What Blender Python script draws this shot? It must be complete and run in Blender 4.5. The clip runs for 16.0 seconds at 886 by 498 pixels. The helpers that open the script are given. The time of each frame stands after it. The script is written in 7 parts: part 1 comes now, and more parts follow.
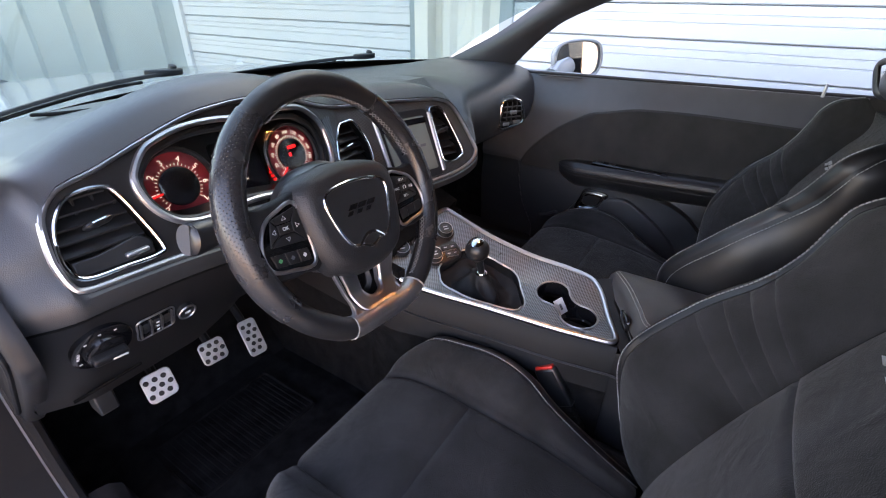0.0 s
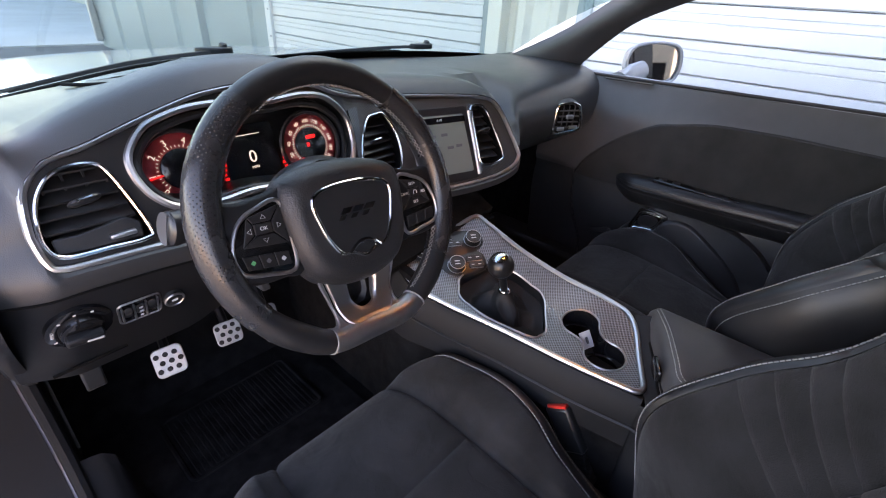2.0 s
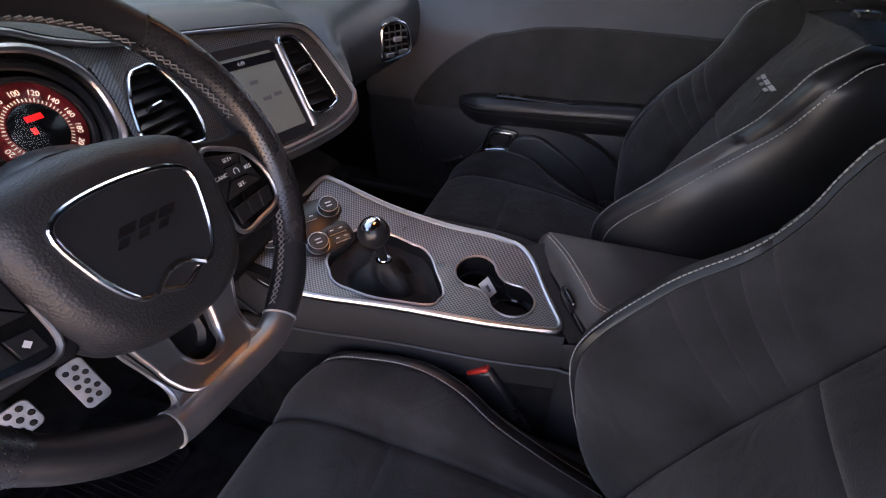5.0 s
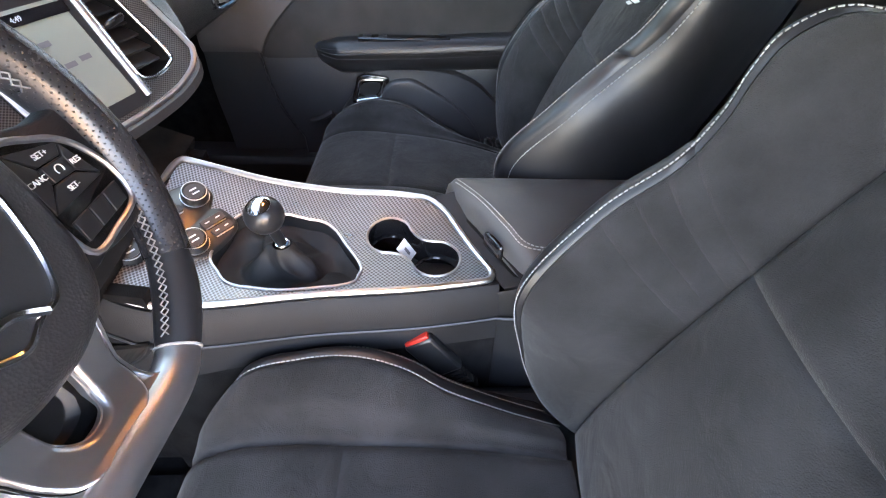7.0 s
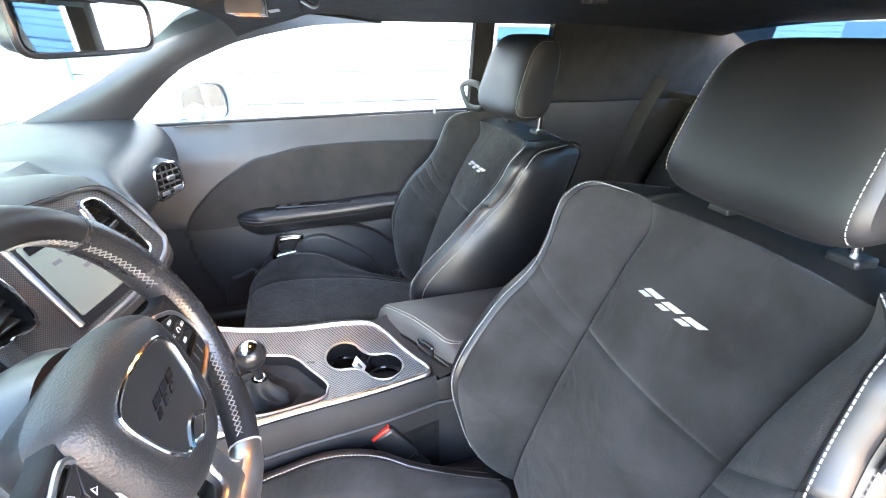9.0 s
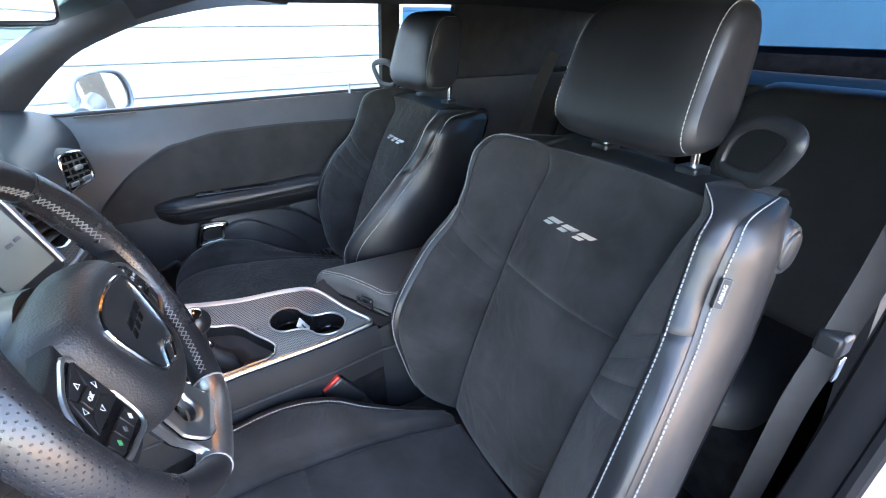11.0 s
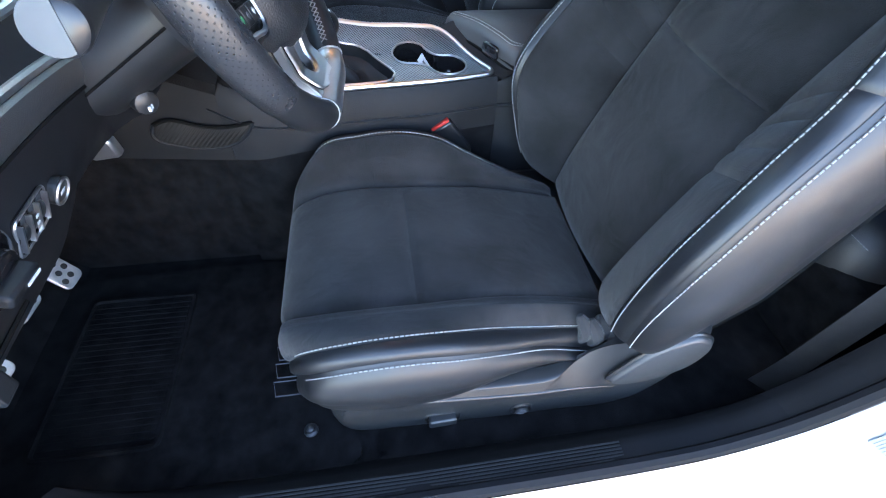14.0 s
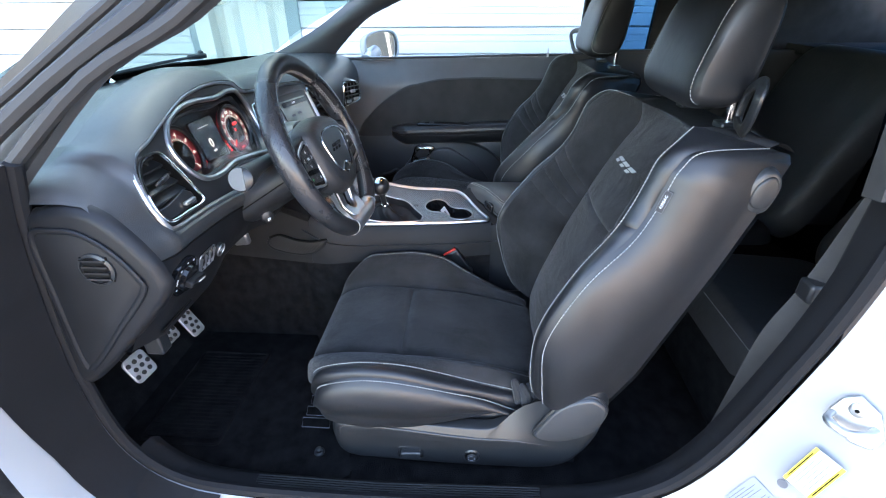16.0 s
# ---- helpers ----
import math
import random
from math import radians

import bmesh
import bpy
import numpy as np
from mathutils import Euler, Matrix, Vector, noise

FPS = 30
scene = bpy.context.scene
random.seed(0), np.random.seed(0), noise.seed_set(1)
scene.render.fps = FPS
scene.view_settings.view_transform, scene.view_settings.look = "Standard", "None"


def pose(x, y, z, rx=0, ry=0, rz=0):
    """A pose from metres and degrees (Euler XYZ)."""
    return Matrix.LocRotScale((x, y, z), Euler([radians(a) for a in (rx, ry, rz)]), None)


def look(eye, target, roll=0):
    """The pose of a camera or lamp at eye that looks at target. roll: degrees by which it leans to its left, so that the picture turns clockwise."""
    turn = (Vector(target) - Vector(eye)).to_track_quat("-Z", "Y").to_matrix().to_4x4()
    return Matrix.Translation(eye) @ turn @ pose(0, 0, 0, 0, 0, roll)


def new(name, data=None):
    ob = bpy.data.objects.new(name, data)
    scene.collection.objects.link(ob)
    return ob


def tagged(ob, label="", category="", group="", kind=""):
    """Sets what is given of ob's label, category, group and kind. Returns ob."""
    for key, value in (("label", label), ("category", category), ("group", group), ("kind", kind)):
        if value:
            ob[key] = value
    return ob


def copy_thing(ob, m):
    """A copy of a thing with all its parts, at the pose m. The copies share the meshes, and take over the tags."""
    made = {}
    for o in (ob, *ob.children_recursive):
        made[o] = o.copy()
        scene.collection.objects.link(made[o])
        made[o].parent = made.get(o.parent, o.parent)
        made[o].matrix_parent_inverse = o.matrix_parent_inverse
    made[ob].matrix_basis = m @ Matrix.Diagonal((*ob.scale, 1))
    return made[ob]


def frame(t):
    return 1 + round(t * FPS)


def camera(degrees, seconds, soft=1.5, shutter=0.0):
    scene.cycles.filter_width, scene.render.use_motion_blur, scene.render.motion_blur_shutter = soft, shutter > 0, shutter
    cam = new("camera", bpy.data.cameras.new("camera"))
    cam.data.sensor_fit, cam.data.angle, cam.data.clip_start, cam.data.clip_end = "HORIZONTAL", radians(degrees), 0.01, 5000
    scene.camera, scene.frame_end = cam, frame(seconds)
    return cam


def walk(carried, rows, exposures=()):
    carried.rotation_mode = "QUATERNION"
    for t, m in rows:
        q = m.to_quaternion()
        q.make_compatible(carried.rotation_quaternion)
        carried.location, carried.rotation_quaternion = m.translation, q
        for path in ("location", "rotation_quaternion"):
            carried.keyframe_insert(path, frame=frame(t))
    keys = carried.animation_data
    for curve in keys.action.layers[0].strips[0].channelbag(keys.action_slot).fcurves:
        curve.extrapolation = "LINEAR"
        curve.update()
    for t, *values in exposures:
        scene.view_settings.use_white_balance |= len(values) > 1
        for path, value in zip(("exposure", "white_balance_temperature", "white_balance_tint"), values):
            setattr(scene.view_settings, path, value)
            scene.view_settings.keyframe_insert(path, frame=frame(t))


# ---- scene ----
cam = camera(88.6, 16.0, soft=1.1)
PATH = [
    (0, (-0.841, -0.004, 1.237), (0.638, 0.935, 0.273), 0.9),
    (0.5, (-0.807, -0.005, 1.237), (0.62, 1.005, 0.264), 1.5),
    (1, (-0.775, -0.01, 1.237), (0.604, 1.056, 0.254), 2.3),
    (1.5, (-0.75, -0.013, 1.234), (0.592, 1.091, 0.244), 3.1),
    (2, (-0.731, -0.019, 1.231), (0.582, 1.117, 0.237), 3.4),
    (2.5, (-0.719, -0.021, 1.226), (0.582, 1.123, 0.228), 3.5),
    (3, (-0.709, -0.013, 1.22), (0.613, 1.094, 0.206), 2.9),
    (3.5, (-0.688, 0.0, 1.212), (0.691, 1.002, 0.167), 1.6),
    (4, (-0.655, 0.04, 1.205), (0.791, 0.892, 0.117), 0.7),
    (4.5, (-0.634, 0.065, 1.193), (0.867, 0.747, 0.06), 0.5),
    (5, (-0.617, 0.091, 1.178), (0.91, 0.609, -0.005), 0.5),
    (5.2, (-0.612, 0.102, 1.174), (0.918, 0.542, -0.037), 0.7),
    (7.3, (-0.564, 0.163, 1.142), (0.95, 0.085, -0.163), 1.6),
    (7.5, (-0.586, 0.168, 1.156), (0.962, 0.066, -0.105), 1.4),
    (8, (-0.662, 0.19, 1.193), (0.979, 0.006, 0.065), 1.1),
    (8.5, (-0.726, 0.233, 1.234), (0.978, -0.093, 0.239), 1.0),
    (9, (-0.774, 0.262, 1.27), (0.95, -0.274, 0.41), 0.7),
    (9.2, (-0.787, 0.273, 1.281), (0.93, -0.353, 0.467), 0.7),
    (11.3, (-0.877, 0.311, 1.222), (0.686, -0.541, 0.31), 0.0),
    (11.5, (-0.877, 0.313, 1.211), (0.664, -0.511, 0.238), 0.0),
    (12, (-0.883, 0.311, 1.178), (0.607, -0.411, 0.056), 0.2),
    (12.5, (-0.896, 0.315, 1.149), (0.53, -0.316, -0.103), 1.2),
    (13, (-0.908, 0.322, 1.128), (0.444, -0.182, -0.257), 2.2),
    (13.5, (-0.923, 0.327, 1.116), (0.36, -0.038, -0.374), 3.2),
    (14, (-0.94, 0.314, 1.111), (0.371, 0.067, -0.38), 3.2),
    (14.5, (-0.994, 0.244, 1.128), (0.434, 0.151, -0.269), 1.9),
    (15, (-1.085, 0.195, 1.165), (0.489, 0.206, -0.069), 0.6),
    (15.5, (-1.205, 0.159, 1.213), (0.48, 0.24, 0.138), -0.2),
    (16, (-1.305, 0.129, 1.243), (0.441, 0.246, 0.274), -0.5),
]
walk(cam, [(t, look(eye, target, roll)) for t, eye, target, roll in PATH],
     exposures=[(0.0, 3.65, 8500, 30), (4.0, 3.4, 8600, 33), (5.2, 3.35, 8600, 36), (7.3, 5.35, 8500, 21), (9.2, 5.65, 8400, 19), (10.1, 5.0, 8000, 17), (11.3, 4.45, 7150, 18), (12.5, 3.5, 7350, 19), (13.0, 4.2, 6550, 14), (13.5, 4.35, 6450, 13), (14.5, 4.6, 6750, 12), (15.1, 4.85, 6900, 13), (15.5, 4.7, 7050, 14), (16.0, 4.1, 7150, 15)])

# ---------- world, sun, light ----------
world = bpy.data.worlds.new("world")
scene.world = world
world.use_nodes = True
wn = world.node_tree
sky = wn.nodes.new("ShaderNodeTexSky")
sky.sky_type = "NISHITA"
sky.sun_disc = False
sky.sun_elevation = radians(38.4)
sky.sun_rotation = radians(80)
wn.links.new(sky.outputs[0], wn.nodes["Background"].inputs[0])
wn.nodes["Background"].inputs[1].default_value = 0.15
sun = new("sun", bpy.data.lights.new("sun", "SUN"))
sun.data.energy = 5.0
sun.data.angle = radians(0.6)
sun.data.color = (1.0, 0.94, 0.85)
sun.matrix_world = look((20, 3.0, 16), (0, 0, 0))


# ---------- materials ----------
def mat(name, base, rough=0.5, metal=0.0, var=0.25, scale=30.0, grain=400.0, bump=0.2, dist=0.0006, coat=0.0, spec=0.5, rvar=0.15, sheen=0.0, voronoi=False, crease=0.0, crease_scale=22.0, tint=None):
    m = bpy.data.materials.new(name)
    m.use_nodes = True
    n, l = m.node_tree.nodes, m.node_tree.links
    b = n["Principled BSDF"]
    co = n.new("ShaderNodeTexCoord")
    big = n.new("ShaderNodeTexNoise")
    big.inputs["Scale"].default_value = scale
    big.inputs["Detail"].default_value = 6
    l.new(co.outputs["Object"], big.inputs["Vector"])
    fine = n.new("ShaderNodeTexVoronoi" if voronoi else "ShaderNodeTexNoise")
    fine.inputs["Scale"].default_value = grain
    l.new(co.outputs["Object"], fine.inputs["Vector"])
    mix = n.new("ShaderNodeMix")
    mix.data_type = "RGBA"
    lo = [c * (1 - var) for c in base]
    hi = [min(1, c * (1 + var)) for c in base]
    if tint:
        hi = list(tint)
    mix.inputs[6].default_value = (*lo, 1)
    mix.inputs[7].default_value = (*hi, 1)
    spread = n.new("ShaderNodeMapRange")
    spread.inputs[1].default_value, spread.inputs[2].default_value = 0.3, 0.7
    l.new(big.outputs[0], spread.inputs[0])
    l.new(spread.outputs[0], mix.inputs[0])
    l.new(mix.outputs[2], b.inputs["Base Color"])
    mr = n.new("ShaderNodeMapRange")
    mr.inputs[3].default_value = max(0.02, rough - rvar)
    mr.inputs[4].default_value = min(1, rough + rvar)
    l.new(big.outputs[0], mr.inputs[0])
    l.new(mr.outputs[0], b.inputs["Roughness"])
    b.inputs["Metallic"].default_value = metal
    b.inputs["Coat Weight"].default_value = coat
    b.inputs["Specular IOR Level"].default_value = spec
    b.inputs["Sheen Weight"].default_value = sheen
    if bump:
        bp = n.new("ShaderNodeBump")
        bp.inputs["Strength"].default_value = bump
        bp.inputs["Distance"].default_value = dist
        l.new(fine.outputs[0], bp.inputs["Height"])
        l.new(bp.outputs[0], b.inputs["Normal"])
        if crease:
            wr = n.new("ShaderNodeTexNoise")
            wr.inputs["Scale"].default_value = crease_scale
            wr.inputs["Detail"].default_value = 3
            wr.inputs["Distortion"].default_value = 1.2
            l.new(co.outputs["Object"], wr.inputs["Vector"])
            b2 = n.new("ShaderNodeBump")
            b2.inputs["Strength"].default_value = 0.6
            b2.inputs["Distance"].default_value = crease
            l.new(wr.outputs[0], b2.inputs["Height"])
            l.new(b2.outputs[0], bp.inputs["Normal"])
    return m


SUEDE = mat("suede", (0.0142, 0.0138, 0.0140), 0.9, var=0.48, scale=10, grain=700, bump=0.75, dist=0.0013, spec=0.2, rvar=0.05, sheen=0.12, crease=0.006, crease_scale=16, tint=(0.0300, 0.0298, 0.0312))
# lighter copy of the seat suede; the door's light is put into it
LITSUEDE = mat("lit_suede", (0.026, 0.026, 0.0265), 0.92, var=0.2, scale=12, grain=700, bump=0.6, dist=0.001, spec=0.2, rvar=0.04, sheen=0.12, tint=(0.036, 0.035, 0.035))
BOOTHIDE = mat("boot_leather", (0.016, 0.016, 0.017), 0.62, var=0.2, scale=20, grain=800, bump=0.2, dist=0.0004, voronoi=True, spec=0.25, rvar=0.05, crease=0.002, crease_scale=20)
LEATHER = mat("leather", (0.0105, 0.011, 0.0125), 0.42, var=0.2, scale=10, grain=800, bump=0.15, dist=0.0004, voronoi=True, rvar=0.05, crease=0.0022, crease_scale=9)
SOFT = mat("soft_plastic", (0.029, 0.0305, 0.0325), 0.36, var=0.15, scale=10, grain=850, bump=0.35, dist=0.0005, voronoi=True, rvar=0.05)
# dash vinyl copied lighter; the upper door's light is in this colour
LITSKIN = mat("door_vinyl", (0.064, 0.067, 0.073), 0.42, var=0.12, scale=10, grain=650, bump=0.35, dist=0.0006, voronoi=True, rvar=0.05)
# smoother, darker lower vinyl; part of the darkness is shade in the colour
LOWERSKIN = mat("lower_door_vinyl", (0.027, 0.0285, 0.032), 0.40, var=0.12, scale=10, grain=650, bump=0.3, dist=0.0005, voronoi=True, rvar=0.05)
PLASTIC = mat("hard_plastic", (0.015, 0.016, 0.0175), 0.36, var=0.15, scale=16, grain=700, bump=0.25, dist=0.0005, rvar=0.07)
KNEE = mat("knee_plastic", (0.010, 0.0105, 0.012), 0.45, var=0.15, scale=14, grain=800, bump=0.2, dist=0.0004, spec=0.22, rvar=0.05)
CONSOLE = mat("console_vinyl", (0.0125, 0.0132, 0.0150), 0.55, var=0.18, scale=12, grain=650, bump=0.35, dist=0.0006, voronoi=True, spec=0.16, rvar=0.05)
HUBHIDE = mat("hub_vinyl", (0.018, 0.0188, 0.0208), 0.44, var=0.15, scale=12, grain=480, bump=0.45, dist=0.0007, voronoi=True, spec=0.4, rvar=0.05)
# lighter than the seat leather: the lid's sheen is put into its colour
LIDSHEEN = mat("lid_leather_sheen", (0.055, 0.054, 0.054), 0.46, var=0.15, scale=10, grain=700, bump=0.25, dist=0.0005, voronoi=True, rvar=0.05, crease=0.0015, crease_scale=9)
THREADGREY = mat("wheel_thread", (0.15, 0.15, 0.148), 0.85, var=0.25, scale=80, grain=2000, bump=0.3)
REARHIDE = mat("rear_leather", (0.030, 0.030, 0.031), 0.5, var=0.2, scale=10, grain=700, bump=0.3, dist=0.0005, voronoi=True, rvar=0.06, crease=0.002)
REARTRIM = mat("rear_trim", (0.045, 0.043, 0.042), 0.55, var=0.2, scale=8, grain=600, bump=0.3, dist=0.0006, voronoi=True, rvar=0.06)
SATIN = mat("satin_black", (0.015, 0.015, 0.016), 0.3, var=0.15, scale=20, grain=800, bump=0.05, dist=0.0002, rvar=0.05)
GLOSS = mat("gloss_black", (0.008, 0.008, 0.009), 0.1, var=0.1, scale=20, bump=0, rvar=0.03)
CARPET = mat("carpet", (0.006, 0.006, 0.007), 0.97, var=0.5, scale=30, grain=1400, bump=0.9, dist=0.002, spec=0.1, rvar=0.03, tint=(0.013, 0.013, 0.014))
RUBBER = mat("rubber", (0.018, 0.018, 0.019), 0.7, var=0.2, scale=20, grain=600, bump=0.15)
SEAL_RUBBER = mat("seal_rubber", (0.008, 0.008, 0.009), 0.75, var=0.2, scale=20, grain=600, bump=0.15, spec=0.2)
CHROME = mat("chrome", (0.75, 0.76, 0.78), 0.12, metal=1, var=0.05, scale=12, bump=0, rvar=0.06)
SILVER = mat("satin_silver", (0.52, 0.52, 0.53), 0.36, metal=1, var=0.08, scale=20, grain=900, bump=0.05, dist=0.0002, rvar=0.06)
DARKSILVER = mat("dark_satin_metal", (0.36, 0.36, 0.365), 0.38, metal=0.95, var=0.1, scale=20, grain=900, bump=0.05, dist=0.0002, rvar=0.05)
ALUMINIUM = mat("brushed_aluminium", (0.64, 0.64, 0.64), 0.5, metal=0.9, var=0.12, scale=60, grain=900, bump=0.1, dist=0.0003)
ZINC = mat("zinc_plate", (0.50, 0.50, 0.49), 0.38, metal=0.9, var=0.15, scale=60, grain=900, bump=0.1, dist=0.0003)
WHITEPAINT = mat("white_paint", (0.27, 0.28, 0.29), 0.18, var=0.03, scale=4, bump=0, coat=0.5, rvar=0.04)
THREAD = mat("thread", (0.29, 0.29, 0.28), 0.85, var=0.25, scale=80, grain=2000, bump=0.3)
HEADLINER = mat("headliner_cloth", (0.035, 0.034, 0.033), 0.95, var=0.2, scale=20, grain=1500, bump=0.4, dist=0.0006, spec=0.15, rvar=0.03)
WEBBING = mat("belt_webbing", (0.024, 0.023, 0.023), 0.75, var=0.2, scale=40, grain=1200, bump=0.4, rvar=0.05)
REDPLASTIC = mat("red_plastic", (0.55, 0.03, 0.02), 0.4, var=0.1, scale=20, bump=0)
WHITEPRINT = mat("white_print", (0.6, 0.6, 0.6), 0.6, var=0.05, scale=20, bump=0)
YELLOWPRINT = mat("yellow_print", (0.8, 0.6, 0.05), 0.6, var=0.05, scale=20, bump=0)
PALEPRINT = mat("pale_print", (0.55, 0.57, 0.6), 0.6, var=0.05, scale=20, bump=0)
GREENPRINT = mat("green_print", (0.05, 0.30, 0.12), 0.6, var=0.05, scale=20, bump=0)
FOIL = mat("label_foil", (0.22, 0.235, 0.25), 0.45, var=0.06, scale=20, bump=0)
GREYPRINT = mat("grey_print", (0.10, 0.10, 0.11), 0.6, var=0.05, scale=20, bump=0)
# near-black: shade inside openings and slits put into the colour; also black print
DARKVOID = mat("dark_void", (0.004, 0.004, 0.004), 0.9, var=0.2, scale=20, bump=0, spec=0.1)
REDFACE = mat("red_gauge_face", (0.24, 0.015, 0.02), 0.4, var=0.25, scale=25, grain=900, bump=0.1)
DOORSTEEL = mat("white_door_steel", (0.58, 0.58, 0.57), 0.5, var=0.04, scale=1.5, grain=260, bump=0.15, dist=0.0008)
SIDING = mat("pale_blue_siding", (0.24, 0.29, 0.295), 0.45, var=0.08, scale=2, grain=200, bump=0.08)
CREAMTRIM = mat("cream_trim", (0.66, 0.62, 0.54), 0.5, var=0.06, scale=3, grain=200, bump=0.08)
ASPHALT = mat("concrete_ground", (0.13, 0.13, 0.128), 0.9, var=0.25, scale=1.5, grain=120, bump=0.5, dist=0.004)
PAVING = mat("pale_concrete", (0.40, 0.42, 0.42), 0.9, var=0.12, scale=0.6, grain=60, bump=0.3, dist=0.004)
TANWALL = mat("tan_masonry", (0.50, 0.38, 0.28), 0.9, var=0.2, scale=1.0, grain=40, bump=0.4, dist=0.01)


def lattice(name, base, rough, metal, pitch, dark, uv=False, depth=0.0006, coat=0.0):
    """A surface with a regular lattice of small dimples."""
    m = mat(name, base, rough, metal=metal, var=0.12, scale=20, bump=0, coat=coat)
    n, l = m.node_tree.nodes, m.node_tree.links
    co = n.new("ShaderNodeTexCoord")
    vo = n.new("ShaderNodeTexVoronoi")
    vo.voronoi_dimensions = "2D"
    vo.inputs["Randomness"].default_value = 0.0
    vo.inputs["Scale"].default_value = 1.0 / pitch
    mp = n.new("ShaderNodeMapping")
    mp.inputs["Rotation"].default_value = (0, 0, radians(45))
    if uv:
        l.new(co.outputs["UV"], mp.inputs[0])
    else:
        sx = n.new("ShaderNodeSeparateXYZ")
        l.new(co.outputs["Object"], sx.inputs[0])
        ad = n.new("ShaderNodeMath")
        l.new(sx.outputs[1], ad.inputs[0])
        l.new(sx.outputs[2], ad.inputs[1])
        cx = n.new("ShaderNodeCombineXYZ")
        l.new(sx.outputs[0], cx.inputs[0])
        l.new(ad.outputs[0], cx.inputs[1])
        l.new(cx.outputs[0], mp.inputs[0])
    l.new(mp.outputs[0], vo.inputs["Vector"])
    rg = n.new("ShaderNodeMapRange")
    rg.inputs[1].default_value = 0.10 if uv else 0.25
    rg.inputs[2].default_value = 0.19 if uv else 0.55
    l.new(vo.outputs["Distance"], rg.inputs[0])
    b = n["Principled BSDF"]
    src = b.inputs["Base Color"].links[0].from_socket
    mx = n.new("ShaderNodeMix")
    mx.data_type = "RGBA"
    mx.inputs[6].default_value = (*dark, 1)
    l.new(rg.outputs[0], mx.inputs[0])
    l.new(src, mx.inputs[7])
    l.new(mx.outputs[2], b.inputs["Base Color"])
    bp = n.new("ShaderNodeBump")
    bp.inputs["Strength"].default_value = 0.6
    bp.inputs["Distance"].default_value = depth
    l.new(rg.outputs[0], bp.inputs["Height"])
    l.new(bp.outputs[0], b.inputs["Normal"])
    return m


CARBON = lattice("woven_trim", (0.255, 0.292, 0.335), 0.34, 0.9, 0.0046, (0.07, 0.075, 0.082), coat=0.2)
GRAPHITE = lattice("graphite_weave", (0.17, 0.165, 0.16), 0.36, 0.8, 0.0034, (0.05, 0.048, 0.046), coat=0.2)
NET = lattice("net_plastic", (0.016, 0.016, 0.017), 0.4, 0.0, 0.006, (0.003, 0.003, 0.003))
PERF = lattice("perforated_leather", (0.019, 0.019, 0.021), 0.27, 0.0, 0.0042, (0.006, 0.006, 0.006), uv=True)


def glass(name, tint=(1, 1, 1), gloss=1.0):
    m = bpy.data.materials.new(name)
    m.use_nodes = True
    n, l = m.node_tree.nodes, m.node_tree.links
    n.remove(n["Principled BSDF"])
    tr = n.new("ShaderNodeBsdfTransparent")
    tr.inputs[0].default_value = (*tint, 1)
    gl = n.new("ShaderNodeBsdfGlossy")
    gl.inputs["Roughness"].default_value = 0.02
    fr = n.new("ShaderNodeLayerWeight")
    fr.inputs[0].default_value = 0.5
    pw = n.new("ShaderNodeMath")
    pw.operation = "POWER"
    pw.inputs[1].default_value = 5.0
    l.new(fr.outputs["Facing"], pw.inputs[0])
    k = n.new("ShaderNodeMath")
    k.operation = "MULTIPLY_ADD"
    k.inputs[1].default_value = 0.9 * gloss
    k.inputs[2].default_value = 0.05 * gloss
    l.new(pw.outputs[0], k.inputs[0])
    mx = n.new("ShaderNodeMixShader")
    l.new(k.outputs[0], mx.inputs[0])
    l.new(tr.outputs[0], mx.inputs[1])
    l.new(gl.outputs[0], mx.inputs[2])
    l.new(mx.outputs[0], n["Material Output"].inputs[0])
    return m


GLASS = glass("window_glass", (0.86, 0.95, 0.96))
BLUEGLASS = glass("tinted_glass", (0.05, 0.15, 0.26))
SCREENGLASS = glass("windshield_glass", (0.46, 0.615, 0.60))
LENS = glass("gauge_lens", (0.95, 0.95, 0.95), 0.7)


def glowing(name, color, strength):
    m = bpy.data.materials.new(name)
    m.use_nodes = True
    b = m.node_tree.nodes["Principled BSDF"]
    b.inputs["Base Color"].default_value = (*[c * 0.5 for c in color], 1)
    b.inputs["Emission Color"].default_value = (*color, 1)
    b.inputs["Emission Strength"].default_value = strength
    return m


GLOWRED = glowing("lit_red", (1.0, 0.02, 0.02), 0.13)
LAMP = glowing("warm_lamp", (1.0, 0.42, 0.10), 5.5)
GLOWWHITE = glowing("lit_white", (0.9, 0.85, 0.75), 0.10)


# ---------- building helpers ----------
def lerp(a, b, u):
    return a + (b - a) * u


def interp(x, xs, ys):
    return float(np.interp(x, xs, ys))


def spline(pts, n):
    """n points along a smooth curve through pts."""
    p = [Vector(q) for q in pts]
    out = []
    segs = len(p) - 1
    for i in range(n):
        f = i / (n - 1) * segs
        k = min(int(f), segs - 1)
        u = f - k
        p0, p1, p2, p3 = p[max(k - 1, 0)], p[k], p[k + 1], p[min(k + 2, segs)]
        out.append(0.5 * ((2 * p1) + (p2 - p0) * u + (2 * p0 - 5 * p1 + 4 * p2 - p3) * u * u + (3 * p1 - p0 - 3 * p2 + p3) * u ** 3))
    return out


